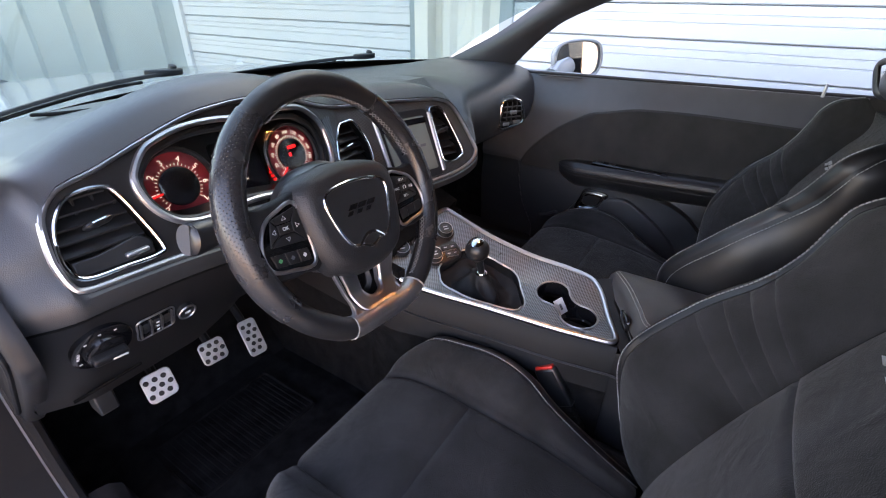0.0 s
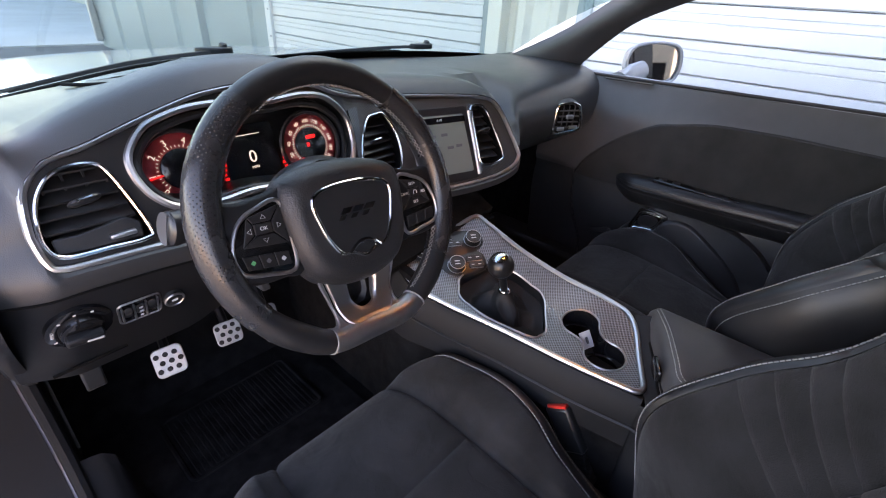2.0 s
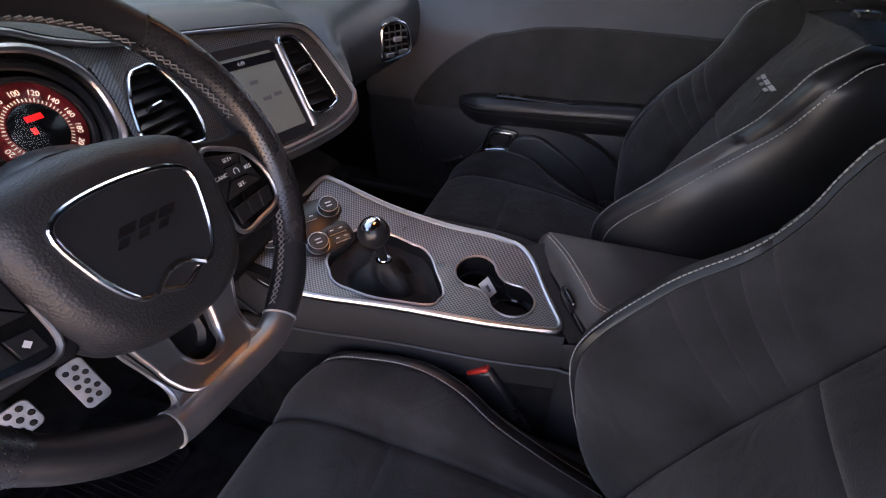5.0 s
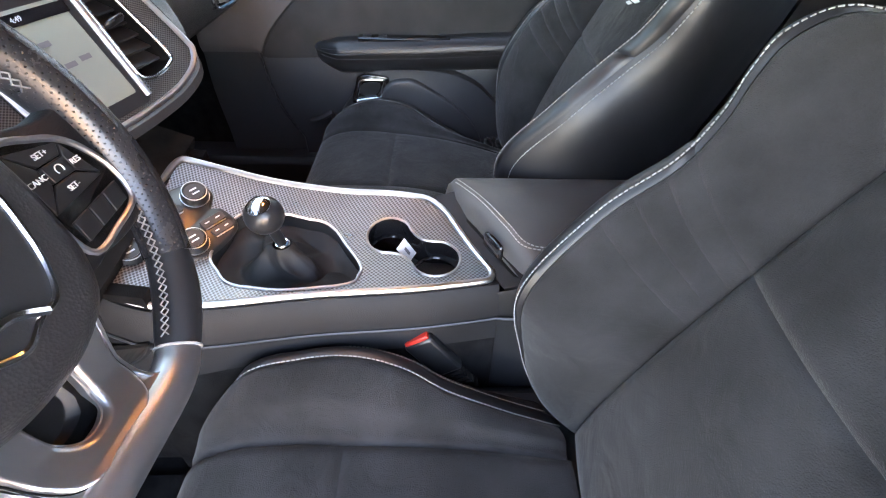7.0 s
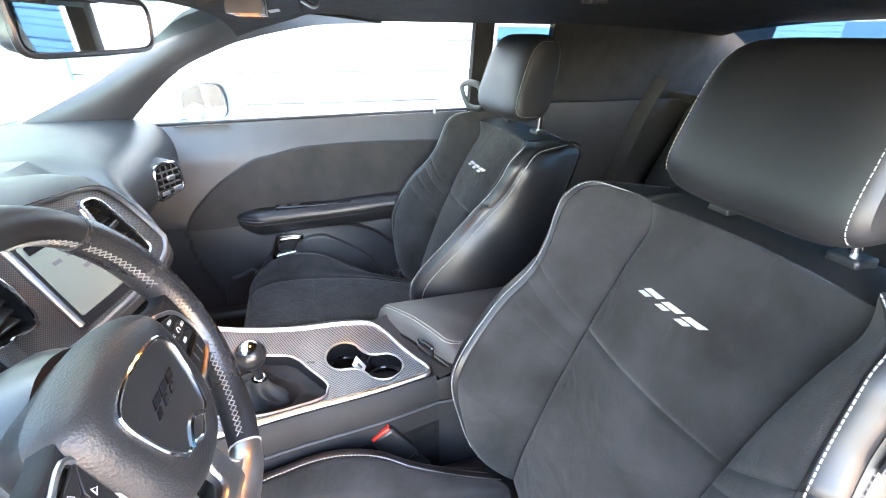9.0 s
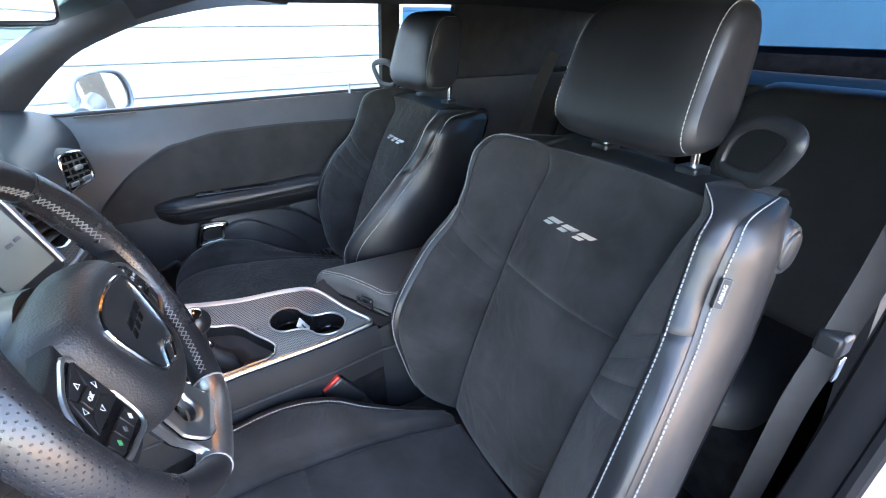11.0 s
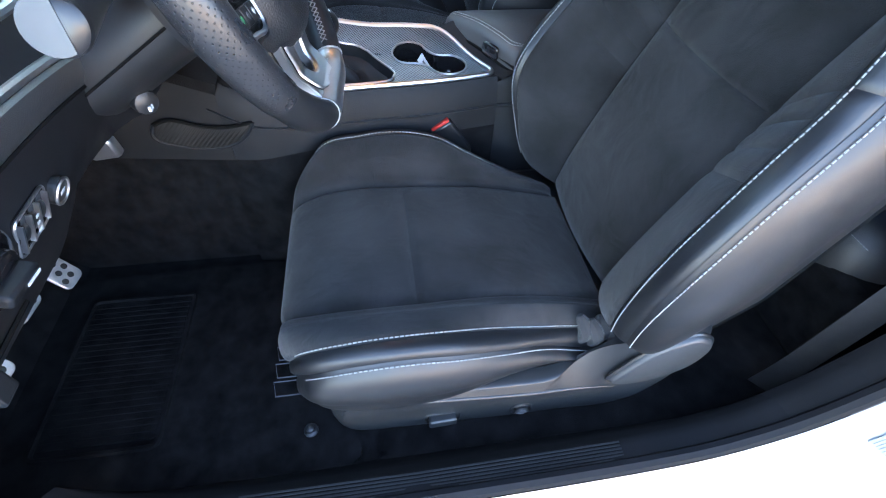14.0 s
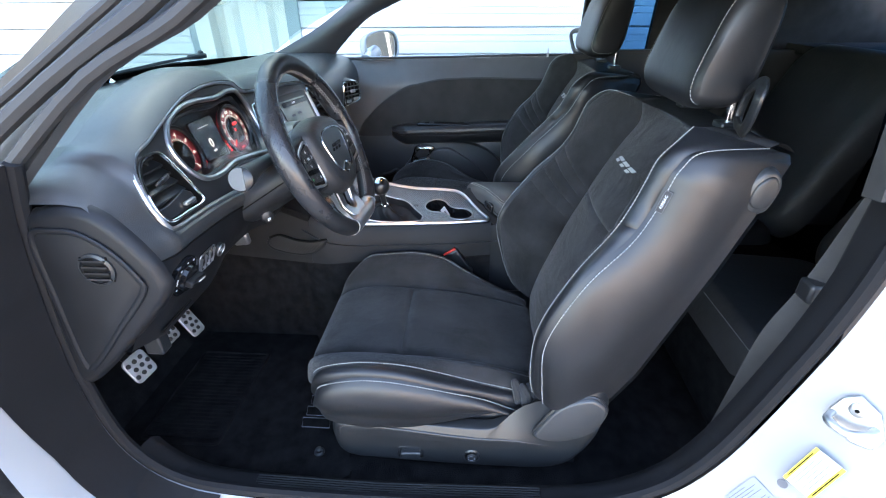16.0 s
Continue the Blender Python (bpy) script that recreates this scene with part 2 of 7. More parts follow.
def loop_spline(pts, n):
    p = [Vector(q) for q in pts]
    m = len(p)
    out = []
    for i in range(n):
        f = i / n * m
        k = int(f) % m
        u = f - int(f)
        p0, p1, p2, p3 = p[k - 1], p[k], p[(k + 1) % m], p[(k + 2) % m]
        out.append(0.5 * ((2 * p1) + (p2 - p0) * u + (2 * p0 - 5 * p1 + 4 * p2 - p3) * u * u + (3 * p1 - p0 - 3 * p2 + p3) * u ** 3))
    return out


def thing(name, at, label, category, group="", kind=""):
    e = new(name)
    e.empty_display_size = 0.05
    e.location = at
    return tagged(e, label, category, group, kind)


def link(ob, parent):
    if parent is not None:
        ob.parent = parent
        if parent.parent is None:
            ob.matrix_parent_inverse = Matrix.Translation(-parent.location)
    return ob


def part(name, bm, material, parent=None, label="", smooth=True, bevel=0.0, kind=""):
    """One bmesh, in world metres, as one mesh object under its parent."""
    bmesh.ops.recalc_face_normals(bm, faces=bm.faces)
    me = bpy.data.meshes.new(name)
    bm.to_mesh(me)
    bm.free()
    me.materials.append(material)
    if smooth:
        for f in me.polygons:
            f.use_smooth = True
        me.set_sharp_from_angle(angle=radians(38))
    ob = link(new(name, me), parent)
    if bevel:
        md = ob.modifiers.new("bevel", "BEVEL")
        md.width, md.segments, md.limit_method, md.angle_limit = bevel, 2, "ANGLE", radians(35)
    return tagged(ob, label, kind=kind)


def grid(fn, nu, nv, close_u=False, close_v=False, bm=None):
    """A sheet of points fn(u, v), u and v from 0 to 1."""
    bm = bm or bmesh.new()
    mu, mv = (nu, nv)
    vs = [[bm.verts.new(fn(i / (nu if close_u else nu - 1), j / (nv if close_v else nv - 1))) for j in range(mv)] for i in range(mu)]
    for i in range(mu if close_u else mu - 1):
        for j in range(mv if close_v else mv - 1):
            a, b = (i + 1) % mu, (j + 1) % mv
            bm.faces.new((vs[i][j], vs[a][j], vs[a][b], vs[i][b]))
    return bm


def thick(bm, t, away=(0, 0, -1)):
    """Gives a sheet thickness t towards the side that away points to."""
    bmesh.ops.recalc_face_normals(bm, faces=bm.faces)
    bm.normal_update()
    tot = Vector((0, 0, 0))
    for f in bm.faces:
        tot += f.normal * f.calc_area()
    if tot.dot(Vector(away)) > 0:
        bmesh.ops.reverse_faces(bm, faces=bm.faces)
        bm.normal_update()
    bmesh.ops.solidify(bm, geom=bm.faces[:], thickness=t)
    return bm


def tube(pts, r, closed=False, sides=8, bm=None, flat=1.0, up=None, uv=False):
    """A tube along pts; r may be a number or one for each point."""
    bm = bm or bmesh.new()
    p = [Vector(q) for q in pts]
    n = len(p)
    rs = r if isinstance(r, (list, tuple)) else [r] * n
    ref = Vector(up) if up else None
    rings = []
    prev = None
    for i in range(n):
        a = p[i - 1] if (i > 0 or closed) else p[0]
        b = p[(i + 1) % n] if (i < n - 1 or closed) else p[-1]
        t = (b - a).normalized()
        if ref is not None:
            s = ref - t * ref.dot(t)
        elif prev is None:
            s = t.orthogonal()
        else:
            s = prev - t * prev.dot(t)
        s.normalize()
        prev = s
        o = t.cross(s)
        rings.append([bm.verts.new(p[i] + rs[i] * (math.cos(k / sides * math.tau) * s * flat + math.sin(k / sides * math.tau) * o)) for k in range(sides)])
    for i in range(n if closed else n - 1):
        for k in range(sides):
            a, b = rings[i], rings[(i + 1) % n]
            f = bm.faces.new((a[k], a[(k + 1) % sides], b[(k + 1) % sides], b[k]))
            if uv:
                lay = bm.loops.layers.uv.verify()
                st, ci = (p[1] - p[0]).length, math.tau * rs[0] / sides
                for lo, (iu, iv) in zip(f.loops, ((i, k), (i, k + 1), (i + 1, k + 1), (i + 1, k))):
                    lo[lay].uv = (iu * st, iv * ci)
    if not closed:
        bm.faces.new(rings[0][::-1])
        bm.faces.new(rings[-1])
    return bm


def box(x0, x1, y0, y1, z0, z1, bm=None, m=None):
    bm = bm or bmesh.new()
    mm = Matrix.Translation(((x0 + x1) / 2, (y0 + y1) / 2, (z0 + z1) / 2)) @ Matrix.Diagonal((x1 - x0, y1 - y0, z1 - z0, 1))
    bmesh.ops.create_cube(bm, size=1, matrix=(m @ mm) if m else mm)
    return bm


def slab(outline, fn, depth, bm=None):
    """A flat outline of (a, b), placed by fn(a, b, d), d from 0 to depth."""
    bm = bm or bmesh.new()
    top = [bm.verts.new(fn(a, b, depth)) for a, b in outline]
    bot = [bm.verts.new(fn(a, b, 0)) for a, b in outline]
    bm.faces.new(top)
    bm.faces.new(bot[::-1])
    n = len(top)
    for i in range(n):
        j = (i + 1) % n
        bm.faces.new((top[j], top[i], bot[i], bot[j]))
    return bm


def dome(outline, fn, height, rings=4, inset=0.012, bm=None):
    """A cushion-like pad over an outline of (a, b): flat middle, rounded rim."""
    bm = bm or bmesh.new()
    ca = sum(a for a, b in outline) / len(outline)
    cb = sum(b for a, b in outline) / len(outline)
    size = max(math.hypot(a - ca, b - cb) for a, b in outline)
    prev = [bm.verts.new(fn(a, b, 0)) for a, b in outline]
    n = len(outline)
    for k in range(1, rings + 1):
        ang = k / rings * math.pi / 2
        f = 1 - inset / size * (1 - math.cos(ang))
        cur = [bm.verts.new(fn(ca + (a - ca) * f, cb + (b - cb) * f, height * math.sin(ang))) for a, b in outline]
        for i in range(n):
            j = (i + 1) % n
            bm.faces.new((prev[i], prev[j], cur[j], cur[i]))
        prev = cur
    bm.faces.new(prev)
    return bm


def ring2d(pts, n=64):
    return [(v[0], v[1]) for v in loop_spline([(a, b, 0) for a, b in pts], n)]


def roundrect(cx, cy, w, h, r, n=5):
    out = []
    for sx, sy, a0 in ((1, 1, 0), (-1, 1, 90), (-1, -1, 180), (1, -1, 270)):
        for k in range(n + 1):
            a = radians(a0 + 90 * k / n)
            out.append((cx + sx * (w / 2 - r) + r * math.cos(a), cy + sy * (h / 2 - r) + r * math.sin(a)))
    return out


def lathe(profile, origin, axis, sides=24, bm=None):
    """Turns (radius, height) pairs round an axis."""
    bm = bm or bmesh.new()
    q = Vector(axis).normalized().to_track_quat("Z", "Y").to_matrix()
    o = Vector(origin)
    rings = [[bm.verts.new(o + q @ Vector((r * math.cos(k / sides * math.tau), r * math.sin(k / sides * math.tau), h))) for k in range(sides)] for r, h in profile]
    for a, b in zip(rings, rings[1:]):
        for k in range(sides):
            bm.faces.new((a[k], a[(k + 1) % sides], b[(k + 1) % sides], b[k]))
    bm.faces.new(rings[0][::-1])
    bm.faces.new(rings[-1])
    return bm


def stitches(pts, bm=None, length=0.0045, gap=0.002, r=0.0009, lift=0.0):
    """Dashes of thread along a line of points."""
    bm = bm or bmesh.new()
    p = [Vector(q) for q in pts]
    d = [0]
    for a, b in zip(p, p[1:]):
        d.append(d[-1] + (b - a).length)
    tot = d[-1]

    def at(s):
        k = max(0, min(len(p) - 2, int(np.searchsorted(d, s)) - 1))
        return p[k].lerp(p[k + 1], (s - d[k]) / max(1e-6, d[k + 1] - d[k]))

    s = 0
    while s + length < tot:
        a, b = at(s), at(s + length)
        t = (b - a).normalized()
        o = t.orthogonal().normalized()
        w = t.cross(o)
        ra = [bm.verts.new(a + r * (math.cos(k * math.tau / 4) * o + math.sin(k * math.tau / 4) * w)) for k in range(4)]
        rb = [bm.verts.new(b + r * (math.cos(k * math.tau / 4) * o + math.sin(k * math.tau / 4) * w)) for k in range(4)]
        for k in range(4):
            bm.faces.new((ra[k], ra[(k + 1) % 4], rb[(k + 1) % 4], rb[k]))
        bm.faces.new(ra[::-1])
        bm.faces.new(rb)
        s += length + gap
    return bm


def words(name, text, size, m, material, parent, depth=0.0004, label="", shear=0.0):
    cu = bpy.data.curves.new(name, "FONT")
    cu.body, cu.size, cu.extrude, cu.align_x, cu.align_y, cu.shear = text, size, depth, "CENTER", "CENTER", shear
    tmp = bpy.data.objects.new(name, cu)
    me = bpy.data.meshes.new_from_object(tmp)
    bpy.data.objects.remove(tmp)
    me.transform(m)
    me.materials.append(material)
    return tagged(link(new(name, me), parent), label)


def basis(o, ex, ey):
    """A pose with its x and y axes given."""
    ex, ey = Vector(ex).normalized(), Vector(ey)
    ez = ex.cross(ey).normalized()
    ey = ez.cross(ex)
    m = Matrix((ex, ey, ez)).transposed().to_4x4()
    m.translation = o
    return m


def signed(poly):
    """A function of two coordinates: the distance to an outline, negative inside it."""
    p = np.array(poly)
    q = np.roll(p, -1, axis=0)

    def d(a, b):
        pt = np.array((a, b))
        e = q - p
        w = pt - p
        u = np.clip((w * e).sum(1) / ((e * e).sum(1) + 1e-12), 0, 1)
        dist = np.sqrt((((w - e * u[:, None]) ** 2).sum(1)).min())
        c1 = (p[:, 1] <= b) & (q[:, 1] > b) & (e[:, 0] * w[:, 1] - e[:, 1] * w[:, 0] > 0)
        c2 = (p[:, 1] > b) & (q[:, 1] <= b) & (e[:, 0] * w[:, 1] - e[:, 1] * w[:, 0] < 0)
        return -dist if (c1.sum() - c2.sum()) != 0 else dist

    return d


def step(x, a, b):
    u = min(1, max(0, (x - a) / (b - a)))
    return u * u * (3 - 2 * u)


# ---------- ground, walls ----------
WALL_X = 1.75
bm = box(-40, 40, -40, 40, -0.2, 0)
tagged(part("ground", bm, ASPHALT, smooth=False), "grey weathered concrete apron around the building", "ground", kind="structure")

wall = part("wall_east", box(WALL_X + 0.14, WALL_X + 0.3, -9, 10.7, 0, 3.4), SIDING, smooth=False)
tagged(wall, "pale blue corrugated steel siding of a garage building", "wall", kind="structure")


def garage_door(name, y0, y1):
    ob = thing(name, (WALL_X, (y0 + y1) / 2, 0), "white sectional garage door of grooved steel panels", "garage door", kind="structure")
    z = 0.035
    k = 0
    while z < 3.0:
        # one panel between two joints, with a pair of shallow grooves across it
        prof = [(0.012, z), (0.0, z + 0.006), (0.0, z + 0.066), (0.006, z + 0.069), (0.006, z + 0.072), (0.0, z + 0.075), (0.0, z + 0.102), (0.006, z + 0.105), (0.006, z + 0.108), (0.0, z + 0.111), (0.0, z + 0.141), (0.012, z + 0.147)]
        b = bmesh.new()
        ra = [b.verts.new((WALL_X + d, y0, h)) for d, h in prof]
        rb = [b.verts.new((WALL_X + d, y1, h)) for d, h in prof]
        ba = [b.verts.new((WALL_X + 0.04, y0, h)) for h in (z, z + 0.147)]
        bb = [b.verts.new((WALL_X + 0.04, y1, h)) for h in (z, z + 0.147)]
        for i in range(len(prof) - 1):
            b.faces.new((ra[i], ra[i + 1], rb[i + 1], rb[i]))
        b.faces.new((ba[0], ba[1], bb[1], bb[0]))
        part("panel", b, DOORSTEEL, ob, smooth=False)
        z += 0.150
        k += 1
    return ob


garage_door("garage_door_1", 1.92, 4.43)
garage_door("garage_door_2", -3.4, 1.20)
for name, y0, y1, m, d in (("trim_1", 1.86, 1.92, SIDING, 0.03), ("trim_2", 1.76, 1.86, CREAMTRIM, 0.0), ("trim_3", 1.20, 1.28, SIDING, 0.01), ("trim_4", 4.43, 4.52, DOORSTEEL, 0.0)):
    tagged(part(name, box(WALL_X - 0.03 + d, WALL_X + 0.12, y0, y1, 0, 3.1), m, smooth=False, bevel=0.004), "folded steel jamb trim beside a garage door", "trim", kind="structure")


def ribbed(name, ys, ds, z0, z1, m, label):
    """Folded sheet steel: depth d behind the wall line at each y."""
    b = bmesh.new()
    lo = [b.verts.new((WALL_X + d, yy, z0)) for yy, d in zip(ys, ds)]
    hi = [b.verts.new((WALL_X + d, yy, z1)) for yy, d in zip(ys, ds)]
    for i in range(len(lo) - 1):
        b.faces.new((lo[i], lo[i + 1], hi[i + 1], hi[i]))
    return tagged(part(name, b, m, smooth=False), label, "wall panel", kind="structure")


ribbed("wall_panel_1", [1.28, 1.38, 1.415, 1.465, 1.50, 1.60, 1.635, 1.685, 1.72, 1.76], [0.06, 0.06, 0.032, 0.032, 0.06, 0.06, 0.032, 0.032, 0.06, 0.06], 0, 3.1, CREAMTRIM, "ribbed cream steel wall panel between the garage doors")
far_y, far_d = [4.52, 4.92, 4.96, 5.02, 5.06, 5.24, 5.28, 6.24, 6.28], [0.05, 0.05, 0.02, 0.02, 0.06, 0.06, 0.12, 0.12, 0.05]
for y in (7.0, 8.25, 9.45):
    far_y += [y - 0.10, y - 0.04, y + 0.04, y + 0.10]
    far_d += [0.05, 0.01, 0.01, 0.05]
ribbed("wall_panel_2", far_y + [10.7], far_d + [0.05], 0, 3.1, SIDING, "pale blue steel wall panel with wide folded ribs")
DSP = thing("downspout", (WALL_X - 0.02, 10.55, 0), "grey steel downspout at the far corner of the building", "downspout")
part("pipe", box(WALL_X - 0.07, WALL_X + 0.03, 10.48, 10.60, 0.1, 3.2), SILVER, DSP, bevel=0.02)
for z in (0.9, 2.4):
    part("strap", box(WALL_X - 0.078, WALL_X + 0.03, 10.47, 10.61, z, z + 0.04), SILVER, DSP, bevel=0.004)
for z in (0.75, 0.98, 1.21, 1.44):
    tagged(part("trim_screw", lathe([(0.008, 0), (0.007, 0.004), (0.003, 0.006)], (WALL_X - 0.03, 4.455, z), (-1, 0, 0), 10), SATIN), "dark screw head in the jamb trim", "screw", kind="structure")
# unseen wall, added to bounce warm sunlight into the cabin
tagged(part("wall_west", box(-14.3, -14, -34, -1, 0, 3.0), TANWALL, smooth=False), "plain tan masonry wall, added unseen to bounce warm light", "wall", kind="structure")

# unseen block, added so that its shadow falls on the pavement
FB = thing("far_building", (8, 28, 0), "tall pale block, added unseen to shade the pavement", "building")
part("wall", box(4.5, 12, 11.5, 46, 0, 6.5), SIDING, FB, smooth=False)
part("roof", box(4.3, 12.2, 11.3, 46.2, 6.5, 6.7), SILVER, FB, smooth=False)
tagged(part("pavement", box(-7, 4.5, 10.9, 46, 0.0, 0.02), PAVING, smooth=False), "pale concrete pavement beyond the building's corner", "pavement", kind="structure")

YB = thing("yard_building", (-4, -22, 0), "tan masonry workshop with dark window openings across the yard", "building")
part("wall", box(-14, 9, -22.4, -22, 0, 4.6), TANWALL, YB, smooth=False)
for k in range(5):
    wn_ = part("window", box(-11 + k * 4, -8.6 + k * 4, -22.0, -21.96, 1.0, 3.0), SATIN, YB, smooth=False)
    part("frame", box(-9.85 + k * 4, -9.75 + k * 4, -21.96, -21.92, 1.0, 3.0), CREAMTRIM, wn_, smooth=False)

# ---------- car shell ----------
FLOOR = 0.31
tagged(part("floor", box(-0.78, 0.78, -1.58, 0.98, FLOOR - 0.03, FLOOR), CARPET, smooth=False), "black carpeted car floor", "floor", kind="structure")
toe = grid(lambda u, v: Vector((lerp(-0.76, 0.76, u), interp(v, [0, 0.3, 1], [0.96, 1.06, 1.16]), interp(v, [0, 0.3, 1], [FLOOR, 0.42, 0.98]))), 2, 8)
tagged(part("toe_board", thick(toe, 0.02, (0, 1, -1)), CARPET), "black carpeted toe board under the dashboard", "floor", kind="structure")


def beltline(y):
    return interp(y, [-1.2, -0.3, 0.72, 1.0], [1.06, 1.032, 1.016, 1.01])


# roof lining: a shallow shell from windshield header to rear glass
def roof(u, v):
    x = lerp(-0.70, 0.70, u)
    y = lerp(-1.25, 0.40, v)
    z = 1.345 - 0.047 * (abs(x) / 0.7) ** 3 - 0.045 * max(0, (y - 0.1) / 0.3) ** 2 - 0.03 * max(0, (-0.5 - y) / 0.75) ** 2
    return Vector((x, y, z))


tagged(part("ceiling", grid(roof, 25, 30), HEADLINER), "dark grey cloth headliner", "ceiling", kind="structure")
skin = grid(lambda u, v: roof(u, v) + Vector((0.05 * (2 * u - 1), 0.06 * v, 0.025 + 0.035 * (1 - abs(2 * u - 1) ** 3))), 21, 24)
tagged(part("roof_skin", skin, WHITEPAINT), "white painted car roof", "roof", kind="structure")


def pillar(name, side, pts_in, pts_out, deep):
    """A trim skin between its windshield edge and its window edge, folded over a core."""
    a = spline([(side * x, y, z) for x, y, z in pts_in], 24)
    b = spline([(side * x, y, z) for x, y, z in pts_out], 24)

    def fn(u, v):
        k = min(23, int(round(u * 23)))
        p = a[k].lerp(b[k], v)
        bulge = math.sin(v * math.pi) * deep
        return p + Vector((-side * bulge, -bulge * 0.5, 0))

    return thick(grid(fn, 24, 9), 0.012, (side, 0.3, 0.4))


A_FRONT = [(0.745, 1.05, 0.985), (0.71, 1.01, 1.02), (0.71, 0.775, 1.136), (0.70, 0.615, 1.24), (0.67, 0.545, 1.287), (0.60, 0.47, 1.312), (0.55, 0.40, 1.325)]
A_REAR = [(0.775, 0.76, 0.985), (0.752, 0.71, 1.045), (0.735, 0.58, 1.16), (0.72, 0.467, 1.216), (0.71, 0.368, 1.25), (0.70, 0.186, 1.285), (0.70, 0.0, 1.292)]
A_REAR_L = A_REAR[:4] + [(0.712, 0.368, 1.272), (0.705, 0.186, 1.308), (0.70, 0.0, 1.315)]
tagged(part("trim_5", pillar("trim", 1, A_FRONT, A_REAR, 0.025), SOFT), "black plastic windshield pillar trim", "pillar trim", kind="structure")
tagged(part("trim_6", pillar("trim", -1, A_FRONT, A_REAR_L, 0.012), SOFT), "black plastic windshield pillar trim", "pillar trim", kind="structure")
for k, (f, r) in enumerate(((0.12, 0.010), (0.42, 0.012), (0.70, 0.007))):
    pa, pb = spline([(-x, y, z) for x, y, z in A_REAR_L[1:]], 20), spline([(-x, y, z) for x, y, z in A_FRONT[1:]], 20)
    tagged(part("door_seal", tube([p.lerp(q, f) + Vector((-0.022, 0, 0.0)) for p, q in zip(pa, pb)], r, sides=8), RUBBER), "black rubber seal along the windshield pillar", "seal", kind="structure")

# windshield
def windshield(u, v):
    x = lerp(-0.72, 0.72, u)
    base = Vector((x, 1.17 - 0.30 * x * x, 1.045 - 0.05 * x * x))
    xt = x * 0.88
    top = Vector((xt, 0.46 - 0.15 * xt * xt, 1.325 - 0.06 * xt * xt))
    p = base.lerp(top, v)
    p.z += 0.03 * math.sin(v * math.pi)
    return p


ws = part("window_1", grid(windshield, 15, 10), SCREENGLASS)
ws.visible_shadow = False
tagged(ws, "curved clear windshield glass", "windshield", kind="structure")
tagged(part("frit_band", thick(grid(lambda u, v: windshield(u, 0.060 * v) + Vector((0, -0.006, -0.006)), 24, 3), 0.003, (0, -1, 1)), DARKVOID), "black ceramic band along the windshield base", "windshield", kind="structure")
cowl = grid(lambda u, v: windshield(u, -0.0) + Vector((0, 0.02 + 0.16 * v, -0.02 - 0.03 * v)), 15, 3)
tagged(part("cowl_panel", thick(cowl, 0.01), PLASTIC), "black plastic cowl below the windshield", "cowl", kind="structure")
hood = grid(lambda u, v: Vector((lerp(-0.86, 0.86, u), lerp(1.33, 2.6, v) - 0.22 * (2 * u - 1) ** 2, 0.978 + 0.06 * v - 0.13 * v * v - 0.05 * (2 * u - 1) ** 4)), 21, 12)
tagged(part("hood", thick(hood, 0.01), WHITEPAINT), "white car hood", "hood", kind="structure")
for pts, mount in ((((0.459, 1.15, 1.058), (0.30, 1.17, 1.060), (0.05, 1.20, 1.052), (-0.22, 1.23, 1.040)), 0.459), (((-0.19, 1.24, 1.064), (-0.4, 1.19, 1.058), (-0.65, 1.09, 1.036)), -0.19)):
    w = thing("windshield_wiper", pts[0], "black windshield wiper parked on the cowl", "wiper")
    rail = spline(pts, 16)
    # a flat pressed arm that tapers away from its hinge
    arm = bmesh.new()
    prev = None
    for k, p in enumerate(rail):
        wide, high = lerp(0.009, 0.005, k / 15), lerp(0.004, 0.0025, k / 15)
        cur = [arm.verts.new(p + Vector(c)) for c in ((0, -wide, -high), (0, -wide * 0.7, high), (0, wide * 0.7, high), (0, wide, -high))]
        if prev:
            for i in range(4):
                arm.faces.new((prev[i], prev[(i + 1) % 4], cur[(i + 1) % 4], cur[i]))
        else:
            arm.faces.new(cur[::-1])
        prev = cur
    arm.faces.new(prev)
    part("arm", arm, RUBBER, w)
    part("hinge", slab(ring2d([(-0.055, 0.012), (-0.02, 0.020), (0.02, 0.018), (0.036, 0.0), (0.02, -0.018), (-0.02, -0.016)], 24), lambda a, b, d: Vector((mount + a, pts[0][1] + b, pts[0][2] - 0.006 + d)), 0.016), PLASTIC, w, bevel=0.003)
    part("pivot_cap", lathe([(0.009, 0), (0.011, 0.004), (0.009, 0.012), (0.004, 0.014)], Vector(pts[0]) + Vector((0.012, 0, 0.006)), (0, -0.2, 1), 14), PLASTIC, w)
    part("blade", tube([p + Vector((0, 0.020, -0.014)) for p in rail[3:]], 0.004, sides=6), RUBBER, w)
    part("blade_carrier", tube([p + Vector((0, 0.018, -0.006)) for p in rail[4:15]], 0.0045, sides=6, flat=0.6), SATIN, w)

# passenger door
PD = thing("passenger_door", (0.75, 0.2, 0.35), "black passenger door with suede insert and leather armrest, closed", "car door")


def door_x(y, z):
    """Inner face of the door trim."""
    x = 0.708 + 0.052 * step(z, 0.90, 1.05)
    x -= 0.02 * math.exp(-((z - 0.62) / 0.12) ** 2)
    # ahead of a crease the lower panel falls back
    front = interp(z, [0.46, 0.55, 0.632, 0.712, 0.74], [0.568, 0.609, 0.628, 0.640, 0.66])
    x += 0.016 * step(y, front, front + 0.010) * step(-z, -0.735, -0.700)
    return x


def door_panel(u, v):
    y = lerp(0.80, -0.42, u)
    z = lerp(0.712, beltline(y) - 0.004, v)
    return Vector((door_x(y, z), y, z))


